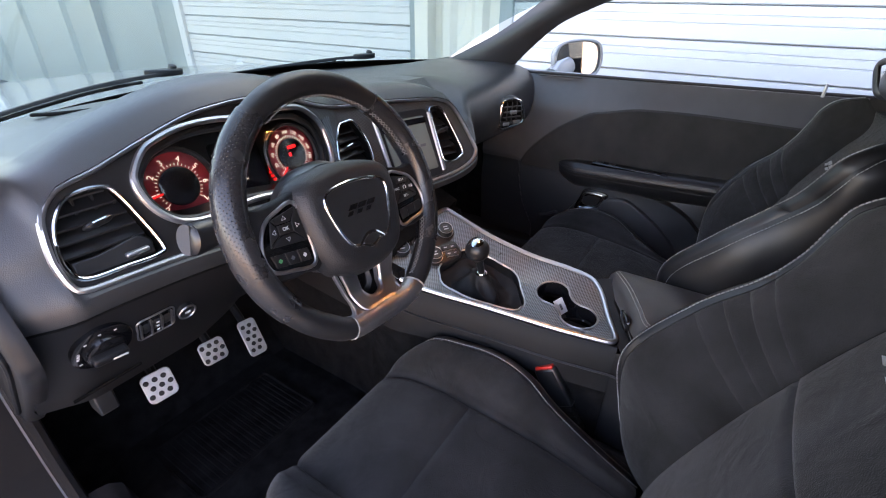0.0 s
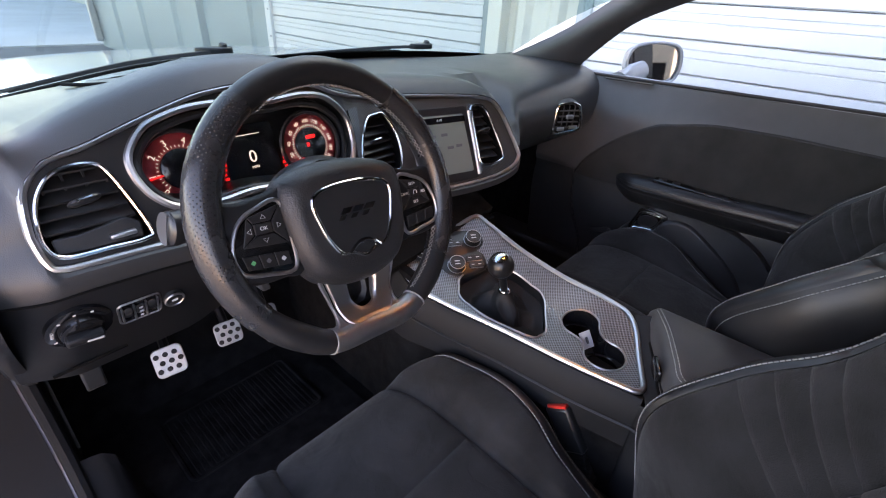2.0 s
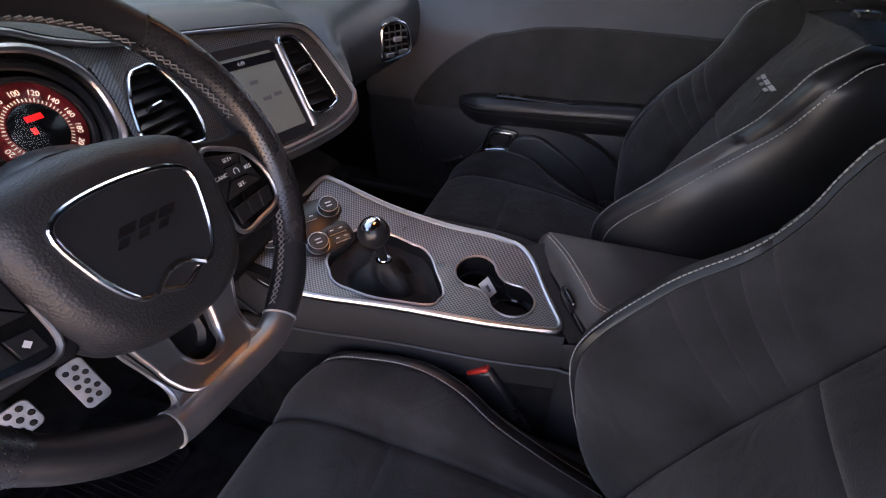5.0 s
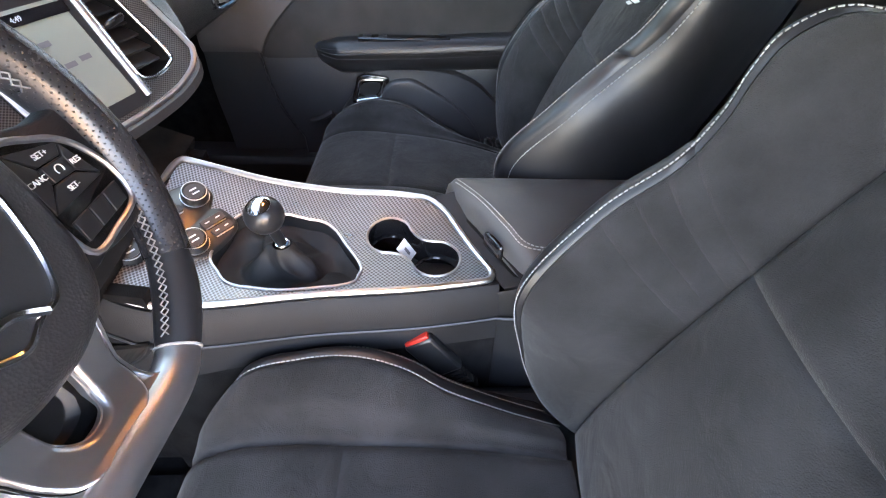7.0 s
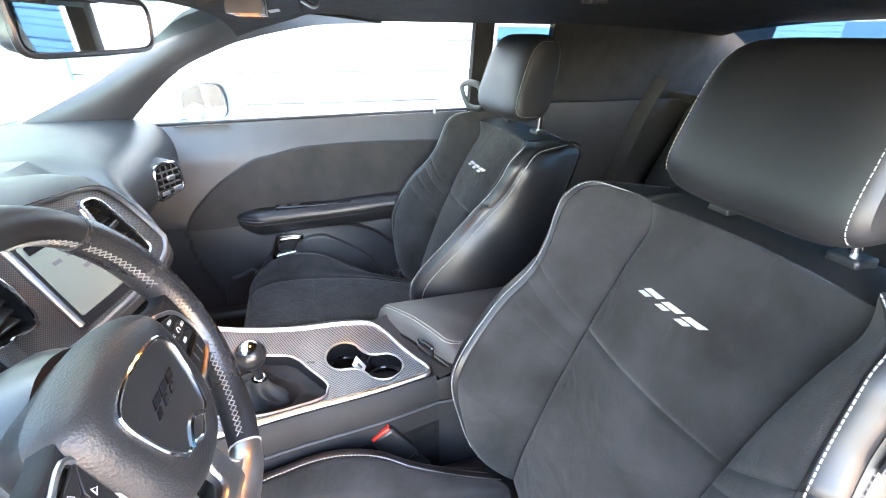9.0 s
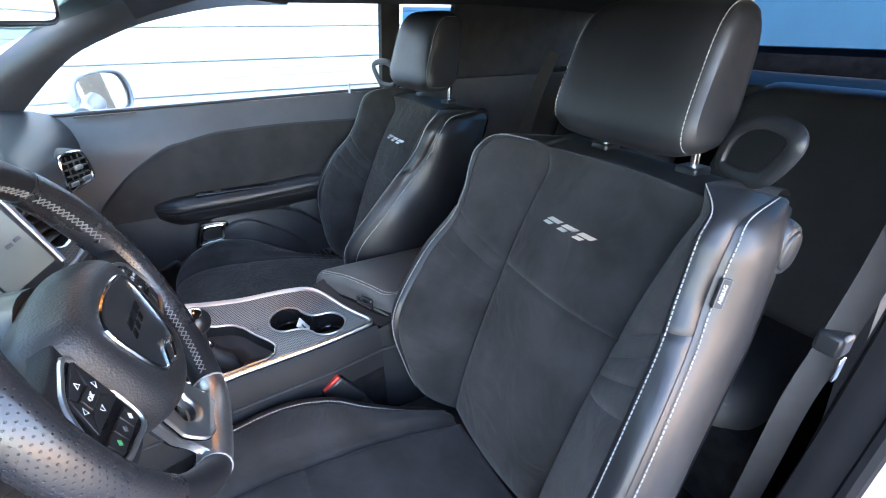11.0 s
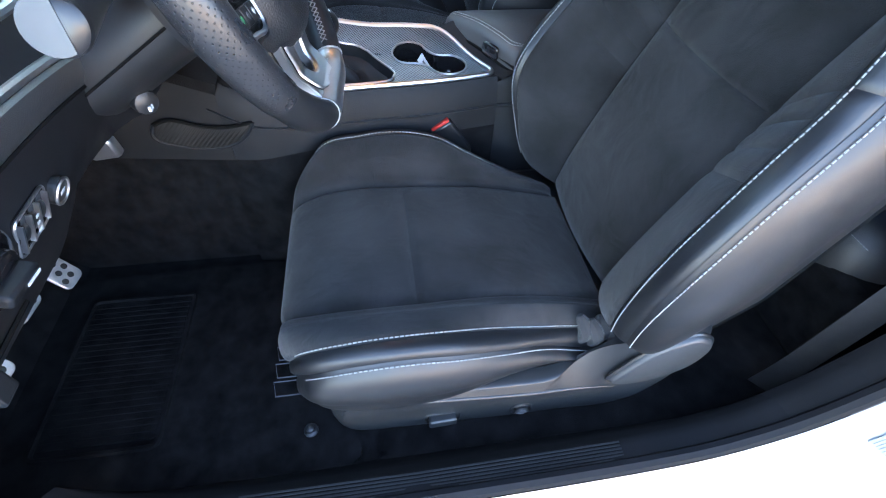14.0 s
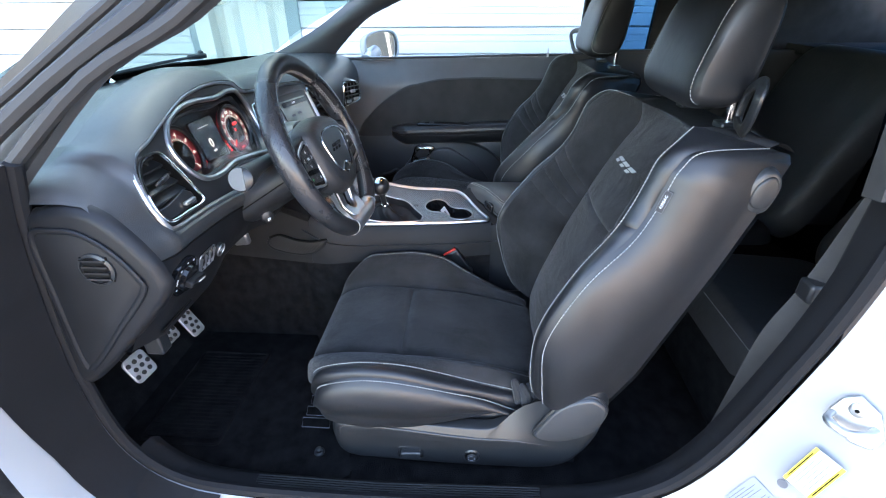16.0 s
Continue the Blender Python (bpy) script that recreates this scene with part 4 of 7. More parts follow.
disp = part("info_display", slab(roundrect(-0.413, 0.99, 0.085, 0.085, 0.006), lambda a, b, d: Vector((a, GY + 0.002 + 0.3 * (b - 0.99) - d, b)), 0.004), GLOSS, DASH, "dark digital driver display")
mm = basis(Vector((-0.413, GY - 0.004, 0.985)), (1, 0, 0), (0, 0.3, 0.95))
words("speed_figure", "0", 0.026, mm, GLOWWHITE, disp)
words("unit", "MPH", 0.006, mm @ Matrix.Translation((0, -0.016, 0)), GLOWWHITE, disp)
part("status_bar", box(-0.02, 0.02, 0.034, 0.0352, 0, 0.0004, None, mm), GLOWWHITE, disp, smooth=False)
part("status_bar", box(-0.012, 0.012, -0.037, -0.033, 0, 0.0004, None, mm), GLOWWHITE, disp, smooth=False)
for s in (-0.05, 0.05):
    b = bmesh.new()
    for k in range(5):
        box(s - 0.004 + 0.002 * abs(k - 2), s + 0.002 + 0.002 * abs(k - 2), -0.034 + k * 0.007, -0.030 + k * 0.007, 0, 0.0006, b, mm)
    part("side_gauge", b, GLOWRED, disp, smooth=False)


def vent(outline, name, slats, tilt, knob, parent=DASH):
    v = part(name, tube([on_face(a, b, 0.003) for a, b in outline], 0.0028, closed=True, sides=8), CHROME, parent, "chrome-rimmed air vent")
    zs = [b for a, b in outline]
    inside = signed(outline)
    for k in range(slats):
        z = lerp(min(zs), max(zs), (k + 0.7) / (slats + 0.4))
        row = [x for x in np.linspace(min(a for a, b in outline), max(a for a, b in outline), 60) if inside(x, z) < -0.004]
        if len(row) < 3:
            continue
        x0, x1 = row[0], row[-1]
        b = bmesh.new()
        for (xa, xb) in ((x0, x1),):
            p = [Vector((xa, face_y(xa, z) + 0.010, z)), Vector((xb, face_y(xb, z) + 0.010, z)), Vector((xb, face_y(xb, z) + 0.034, z + 0.012)), Vector((xa, face_y(xa, z) + 0.034, z + 0.012))]
            q = [c + Vector((0, 0, 0.0026)) for c in p]
            vp, vq = [b.verts.new(c) for c in p], [b.verts.new(c) for c in q]
            b.faces.new(vp)
            b.faces.new(vq[::-1])
            for i in range(4):
                j = (i + 1) % 4
                b.faces.new((vp[i], vp[j], vq[j], vq[i]))
        part("slat", b, SATIN, v, smooth=False)
    b = bmesh.new()
    xm0, xm1 = min(a for a, c in outline), max(a for a, c in outline)
    for k in range(1, 5):
        x = lerp(xm0, xm1, k / 5)
        col = [z for z in np.linspace(min(zs), max(zs), 60) if inside(x, z) < -0.004]
        if len(col) > 2:
            box(x - 0.0012, x + 0.0012, face_y(x, 0.96) + 0.036, face_y(x, 0.96) + 0.05, col[0], col[-1], b)
    part("rear_vanes", b, SATIN, v, smooth=False)
    kx, kz = knob
    part("tab", tube(spline([on_face(kx - 0.016, kz - 0.002, -0.004), on_face(kx - 0.008, kz, 0.002), on_face(kx + 0.008, kz + 0.002, 0.002), on_face(kx + 0.016, kz + 0.003, -0.003)], 8), [0.003, 0.005, 0.006, 0.006, 0.006, 0.006, 0.005, 0.003], sides=10, flat=0.7), SATIN, v)
    part("tab_strip", tube([on_face(kx - 0.008, kz + 0.002, 0.0065), on_face(kx + 0.008, kz + 0.004, 0.0065)], 0.0018, sides=6), CHROME, v)
    return v


vent(VENT_L, "air_vent", 6, 0, (-0.645, 0.990))
vent(VENT_C, "air_vent", 7, 0, (-0.158, 0.962))
vent(VENT_R, "air_vent", 7, 0, (0.103, 0.955))
# lower wedge with thumb wheel in the driver's vent
part("thumbwheel_wedge", slab([(-0.690, 0.940), (-0.660, 0.937), (-0.60, 0.936), (-0.598, 0.955), (-0.612, 0.964), (-0.640, 0.960), (-0.664, 0.957), (-0.690, 0.958)], lambda a, b, d: on_face(a, b, -0.014 + d), 0.010), PLASTIC, DASH, "wedge with thumb wheel under the vent", bevel=0.002)
part("thumbwheel", box(-0.636, -0.607, face_y(-0.62, 0.945) - 0.004, face_y(-0.62, 0.945) + 0.004, 0.942, 0.948), SILVER, DASH, bevel=0.002)

# touch screen
part("screen_frame", slab(roundrect(-0.008, 0.935, 0.15, 0.150, 0.012), lambda a, b, d: on_face(a, b, d), 0.003), SATIN, DASH, bevel=0.001)
# pale base colour stands in for daylight reflected on the glass
SCREEN = mat("screen", (0.21, 0.235, 0.205), 0.14, var=0.06, scale=8, bump=0, rvar=0.02)
sc = part("touch_screen", slab(roundrect(-0.008, 0.936, 0.118, 0.118, 0.004), lambda a, b, d: on_face(a, b, 0.003 + d), 0.0015), SCREEN, DASH, "touch screen, its pale grey a painted daylight reflection")
scm = basis(on_face(-0.008, 0.936, 0.0052), (1, on_face(0.05, 0.936).y / 0.058 - on_face(-0.008, 0.936).y / 0.058, 0), (0, 0.371, 0.928))
part("title_bar", box(-0.059, 0.059, 0.046, 0.059, 0, 0.0004, None, scm), GLOSS, sc, smooth=False)
words("clock", "4:49", 0.008, scm @ Matrix.Translation((-0.008, 0.0525, 0.0006)), WHITEPRINT, sc)
for k, (a, b) in enumerate(((0.0, 0.022), (0.012, -0.006), (0.035, -0.004), (-0.03, 0.02))):
    part("menu_icon", box(a - 0.008, a + 0.008, b - 0.003, b + 0.003, 0, 0.0004, None, scm), GREYPRINT, sc, smooth=False)
for s in (-1, 1):
    part("screen_post", tube([on_face(-0.008 + s * 0.072, 0.868, 0.004), on_face(-0.006 + s * 0.075, 1.0, 0.004)], 0.005, sides=8, flat=0.8), SILVER, DASH)
part("stack_carbon", slab([(0.072, 1.012), (0.066, 0.872), (0.074, 0.872), (0.080, 1.012)], lambda a, b, d: on_face(a, b, d), 0.004), CARBON, DASH)
part("stack_carbon", slab([(-0.222, 1.03), (-0.19, 1.03), (-0.20, 0.99), (-0.218, 0.95), (-0.21, 0.91), (-0.23, 0.90), (-0.228, 0.95), (-0.219, 0.99)], lambda a, b, d: on_face(a, b, d), 0.003), CARBON, DASH, "copper-toned woven trim")

# passenger end vent
EV = Vector((0.503, 0.604, 0.923))
evo = ring2d([(-0.043, 0.010), (-0.038, 0.034), (-0.026, 0.041), (0.010, 0.043), (0.030, 0.036), (0.040, 0.010), (0.043, -0.020), (0.034, -0.031), (0.0, -0.036), (-0.034, -0.042), (-0.044, -0.030)], 44)
E_X, E_N = Vector((0.866, -0.5, 0)), Vector((-0.5, -0.866, 0.05))


def evp(a, b, d=0.0):
    return EV + E_X * a + Vector((0, 0, b)) + E_N * d


ev = part("end_vent", tube([evp(a, b, 0.006) for a, b in evo], 0.0045, closed=True, sides=8), CHROME, DASH, "chrome-rimmed round end vent")
part("vent_bezel", dome([(a * 1.25, b * 1.25) for a, b in evo], lambda a, b, d: evp(a, b, -0.05 + d), 0.052, rings=6, inset=0.014), SOFT, ev)
# near-black plate drawn as the shaded depth behind the slats
part("vent_core", slab(evo, lambda a, b, d: evp(a, b, d), 0.003), DARKVOID, ev)
evm = basis(EV, E_X, (0, 0, 1))
for k in range(4):
    z = -0.024 + k * 0.016
    part("slat", box(-0.032, 0.032, z - 0.0015, z + 0.0015, 0.001, 0.011, None, evm), VENTREFLECT, ev, smooth=False)
for x in (-0.018, 0.0, 0.018):
    part("vane", box(x - 0.0012, x + 0.0012, -0.018, 0.036, 0.0005, 0.006, None, evm), VENTREFLECT, ev, smooth=False)
part("tab", box(-0.012, 0.012, 0.002, 0.014, 0.009, 0.017, None, evm), SILVER, ev, bevel=0.003)
part("vent_sill", box(-0.040, 0.038, -0.034, -0.020, 0.002, 0.009, None, evm), SATIN, ev, bevel=0.002)
part("thumbwheel", box(-0.034, -0.010, -0.033, -0.022, 0.008, 0.012, None, evm), SILVER, ev, bevel=0.002)
part("thumbwheel", box(0.004, 0.032, -0.029, -0.018, 0.008, 0.012, None, evm), SILVER, ev, bevel=0.002)

# light switch, dimmer and boot button in the knee panel
SW = Vector((-0.697, 0.600, 0.844))
sw = part("light_switch", lathe([(0.036, -0.01), (0.036, 0.003), (0.033, 0.005), (0.024, 0.005), (0.023, 0.012), (0.020, 0.014)], SW, (0, -0.92, -0.38), 32), GLOSS, DASH, "rotary headlight switch")
part("grip", box(-0.020, 0.020, -0.006, 0.006, 0.012, 0.026, None, basis(SW, (1, 0, -0.1), (0, -0.38, 0.92))), KNEE, sw, bevel=0.003)
part("pointer", box(0.0, 0.017, -0.0015, 0.0015, 0.0262, 0.027, None, basis(SW, (1, 0, -0.1), (0, -0.38, 0.92))), WHITEPRINT, sw, smooth=False)
for k in range(5):
    a = radians(60 + k * 35)
    part("mark", box(-0.0017, 0.0017, -0.0012, 0.0012, 0.0052, 0.0056, None, basis(SW, (1, 0, 0), (0, -0.38, 0.92)) @ Matrix.Translation((0.030 * math.cos(a), 0.030 * math.sin(a), 0))), WHITEPRINT, sw, smooth=False)
words("word", "AUTO", 0.0046, basis(SW, (1, 0, 0), (0, -0.38, 0.92)) @ Matrix.Translation((-0.029, 0.006, 0.0054)) @ Matrix.Rotation(radians(80), 4, "Z"), WHITEPRINT, sw)
DM = basis(Vector((-0.632, 0.600, 0.838)), (1, 0, 0.0), (0, -0.38, 0.92))
dm = part("dimmer_panel", slab(roundrect(0, 0, 0.050, 0.040, 0.006), lambda a, b, d: DM @ Vector((a, b, -0.008 + d)), 0.010), GLOSS, DASH, "dimmer wheels with chrome edges", bevel=0.001)
part("dimmer_rim", tube([DM @ Vector((a, b, 0.002)) for a, b in roundrect(0, 0, 0.050, 0.040, 0.006)], 0.0014, closed=True, sides=6), DARKSILVER, dm)
for k in (-1, 0, 1):
    part("dimmer_wheel", lathe([(0.015, -0.0045), (0.016, 0), (0.015, 0.0045)], DM @ Vector((k * 0.014, 0, -0.010)), DM.to_3x3() @ Vector((1, 0, 0)), 20), PLASTIC, dm)
for k in (-1.5, -0.5, 0.5, 1.5):
    part("divider", box(k * 0.014 - 0.001, k * 0.014 + 0.001, -0.015, 0.015, 0.001, 0.006, None, DM), SILVER, dm, smooth=False)
for y_ in (-0.008, 0.0, 0.008):
    part("mark", box(-0.002, 0.002, y_ - 0.0015, y_ + 0.0015, 0.0062, 0.0068, None, DM), PALEPRINT, dm, smooth=False)
TB = basis(Vector((-0.591, 0.597, 0.836)), (1, 0, 0), (0, -0.38, 0.92))
tb = part("trunk_button", lathe([(0.013, -0.004), (0.013, 0.004), (0.011, 0.005)], TB.translation, TB.to_3x3() @ Vector((0, 0, 1)), 24), PLASTIC, DASH)
part("button_ring", tube([TB @ Vector((0.012 * math.cos(k / 24 * math.tau), 0.012 * math.sin(k / 24 * math.tau), 0.005)) for k in range(24)], 0.0016, closed=True, sides=6), DARKSILVER, tb)
part("button_mark", box(-0.004, 0.004, -0.002, 0.002, 0.0052, 0.0056, None, TB), PALEPRINT, tb, smooth=False)
part("diagnostic_socket", box(-0.716, -0.690, 0.672, 0.705, 0.684, 0.738), PLASTIC, DASH, bevel=0.003)
part("knee_slot", tube([(-0.742, 0.6365, 0.760), (-0.70, 0.6355, 0.762), (-0.655, 0.6365, 0.763)], 0.004, sides=6, flat=0.6), DARKVOID, DASH)

# dash end cap
cap = [(0.742, 0.975), (0.718, 0.995), (0.673, 1.003), (0.632, 0.988), (0.593, 0.941), (0.571, 0.895), (0.575, 0.855), (0.66, 0.765), (0.741, 0.687), (0.775, 0.668), (0.785, 0.70), (0.765, 0.84)]
ec = part("end_cap", dome(ring2d(cap, 70), lambda a, b, d: Vector((-0.762 - d, a, b)), 0.02, rings=5, inset=0.025), KNEE, DASH, "moulded black dash end cap")
ec_in = ring2d([(0.735, 0.955), (0.70, 0.966), (0.665, 0.962), (0.630, 0.935), (0.605, 0.895), (0.604, 0.870), (0.66, 0.805), (0.735, 0.722), (0.752, 0.73), (0.745, 0.85)], 60)
part("cap_panel", dome(ec_in, lambda a, b, d: Vector((-0.779 - d, a, b)), 0.006, rings=3, inset=0.010), KNEE, ec)
part("cap_ridge", tube([Vector((-0.783, a, b)) for a, b in ec_in], 0.006, closed=True, sides=10, flat=0.7), KNEE, ec)
cv = part("side_vent", lathe([(0.026, 0.0), (0.026, 0.004), (0.022, 0.006), (0.021, 0.001)], (-0.784, 0.657, 0.908), (-1, 0, 0), 28), PLASTIC, ec)
for k in range(4):
    part("slat", box(-0.791, -0.785, 0.638, 0.676, 0.892 + k * 0.010, 0.895 + k * 0.010), SATIN, cv, smooth=False)
# another near-black plate, painting the shade behind the small slats
part("side_core", box(-0.787, -0.784, 0.637, 0.677, 0.888, 0.928), DARKVOID, cv, smooth=False)
kick = grid(lambda u, v: Vector((-0.765, lerp(0.785, 1.36, u), lerp(0.10, 1.0, v))), 6, 6)
tagged(part("kick_panel", thick(kick, 0.055, (-1, 0, 0)), CARPET), "black plastic footwell side panel", "kick panel", kind="structure")
tagged(part("kick_panel", thick(grid(lambda u, v: Vector((0.765, lerp(0.60, 1.18, u), lerp(FLOOR, 1.0, v))), 6, 6), 0.02, (1, 0, 0)), CARPET), "black plastic footwell side panel", "kick panel", kind="structure")
# dash top details
ds = part("sun_sensor", lathe([(0.012, 0), (0.010, 0.004), (0.006, 0.009), (0.002, 0.011)], (-0.05, 1.125, 1.046), (0, 0, 1), 16), CHROME, DASH)
part("dash_seam", tube([Vector((x, y, z)) for x, y, z in spline([(-0.575, 0.945, 1.0660), (-0.547, 0.90, 1.0700), (-0.49, 0.82, 1.083), (-0.44, 0.745, 1.102), (-0.386, 0.68, 1.1135)], 24)], 0.006, sides=8, flat=0.5, up=(0, 0, 1)), DARKVOID, DASH, "dark seam across the dash top")

# ---------- steering wheel ----------
WC = Vector((-0.412, 0.430, 0.978))
W_U = Vector((0, math.sin(radians(23)), math.cos(radians(23))))
W_N = Vector((0, -math.cos(radians(23)), math.sin(radians(23))))


TURN_W = radians(4.5)


def wp(u, v, n=0.0):
    u, v = u * math.cos(TURN_W) + v * math.sin(TURN_W), v * math.cos(TURN_W) - u * math.sin(TURN_W)
    return WC + Vector((u, 0, 0)) + W_U * v + W_N * n


SWH = thing("steering_wheel", WC, "flat-bottomed black leather steering wheel with silver lower spoke", "steering wheel")


def rim_centre(a):
    """a in degrees, 90 at the top."""
    r = 0.1715
    u, v = r * math.cos(radians(a)), r * math.sin(radians(a))
    lim = -0.162
    if v < lim + 0.02:
        k = step(lim + 0.02 - v, 0, 0.04)
        v = lerp(v, lim, min(1, k * 1.15))
    return u, v


def rim_part(name, a0, a1, r, m, label=""):
    n = max(8, int(abs(a1 - a0) / 3))
    pts = []
    for k in range(n + 1):
        u, v = rim_centre(lerp(a0, a1, k / n))
        pts.append(wp(u, v))
    rr = [r * (1 + 0.10 * math.sin(math.pi * k / n)) for k in range(n + 1)]
    return part(name, tube(pts, rr, sides=16, flat=1.12, up=W_N, uv=True), m, SWH, label)


rim_part("rim_top", 53, 127, 0.0158, LEATHER, "smooth leather upper rim")
rim_part("rim_grip", 127, 215, 0.0174, PERF, "perforated leather grip")
rim_part("rim_grip", -35, 53, 0.0174, PERF, "perforated leather grip")
rim_part("rim_lower", 215, 248, 0.0158, LEATHER, "smooth leather lower rim")
rim_part("rim_lower", 298, 325, 0.0158, LEATHER, "smooth leather lower rim")
rim_part("rim_bottom", 248, 298, 0.0158, DARKSILVER, "satin dark metal flat rim bottom")
for a, m_ in ((53, SATIN), (127, SATIN), (215, SATIN), (325, SATIN), (248, THREAD), (298, THREAD)):
    u, v = rim_centre(a)
    u2, v2 = rim_centre(a + 0.6)
    part("rim_seam", tube([wp(u, v), wp(u2, v2)], 0.0170, sides=16, flat=1.12, up=W_N), m_, SWH)
# cross-stitching on the inside of the rim
b = bmesh.new()
for a0, a1 in ((55, 125), (18, 53), (-60, -20)):
    n = int((a1 - a0) / 2.4)
    for k in range(n):
        for s in (0, 1):
            aa, ab = a0 + k * 2.4, a0 + (k + 1) * 2.4
            ua, va = rim_centre(aa)
            ub, vb = rim_centre(ab)
            fa, fb = 1 - 0.0185 / 0.1715, 1 - 0.0185 / 0.1715
            na, nb = (0.0025, 0.0105) if s else (0.0105, 0.0025)
            tube([wp(ua * fa, va * fa, na), wp(ub * fb, vb * fb, nb)], 0.00065, sides=5, bm=b)
part("cross_stitching", b, THREADGREY, SWH, "white cross-stitched thread", kind="stuff")

# hub pad
hub_half = [(0.0, 0.064), (0.05, 0.059), (0.085, 0.047), (0.0935, 0.022), (0.091, -0.015), (0.084, -0.052), (0.066, -0.081), (0.034, -0.096)]
hub = ring2d([(-a, b) for a, b in hub_half[:0:-1]] + hub_half + [(0.0, -0.100)], 72)
part("airbag_cover", dome(hub, lambda a, b, d: wp(a, b, -0.012 + d), 0.037, rings=7, inset=0.03), HUBHIDE, SWH, "grained black airbag cover")
part("hub_back", dome(hub, lambda a, b, d: wp(a * 0.96, b * 0.96, -d), 0.05, rings=4, inset=0.02), PLASTIC, SWH)
sh = ring2d([(-0.054, 0.034), (0.0, 0.044), (0.054, 0.034), (0.052, -0.005), (0.036, -0.038), (0.018, -0.043), (0.0, -0.050), (-0.018, -0.043), (-0.036, -0.038), (-0.052, -0.005)], 60)
sh = [(a, b - 0.012) for a, b in sh]
part("badge_plate", slab(sh, lambda a, b, d: wp(a, b, 0.0225 + d), 0.0035), PLASTIC, SWH)
part("badge_ring", tube([wp(a, b, 0.026) for a, b in sh], 0.0024, closed=True, sides=8), CHROME, SWH, "chrome shield ring")
part("badge_foot", tube(spline([wp(-0.024, -0.055, 0.0265), wp(-0.008, -0.044, 0.0275), wp(0.008, -0.044, 0.0275), wp(0.024, -0.055, 0.0265)], 10), 0.003, sides=6), CHROME, SWH)


def badge(fn, w, h, m, parent, name="badge_stroke"):
    """Three slanted strokes standing in for a maker's badge."""
    for k in range(3):
        for lo, hi, wl, wr in ((-0.5, -0.10, -0.10, 0.06), (0.02, 0.5, -0.14, 0.13)):
            a = (k - 1) * w * 0.35
            sl, sh_ = h * lo * 0.9, h * hi * 0.9
            part(name, slab([(a + wl * w + sl, lo * h), (a + wr * w + sl, lo * h), (a + wr * w + sh_, hi * h), (a + wl * w + sh_, hi * h)], fn, 0.0014), m, parent, smooth=False)


badge(lambda a, b, d: wp(a, b - 0.006, 0.026 + d), 0.050, 0.014, GLOSS, SWH)

# side spokes: each has a framed recess with a four-way key block and a row of three keys below
def toward(poly, by):
    """An outline drawn in by a gap all round."""
    cx, cy = sum(a for a, b in poly) / len(poly), sum(b for a, b in poly) / len(poly)
    out = []
    for a, b in poly:
        d = math.hypot(a - cx, b - cy)
        out.append((cx + (a - cx) * (1 - by / d), cy + (b - cy) * (1 - by / d)))
    return out


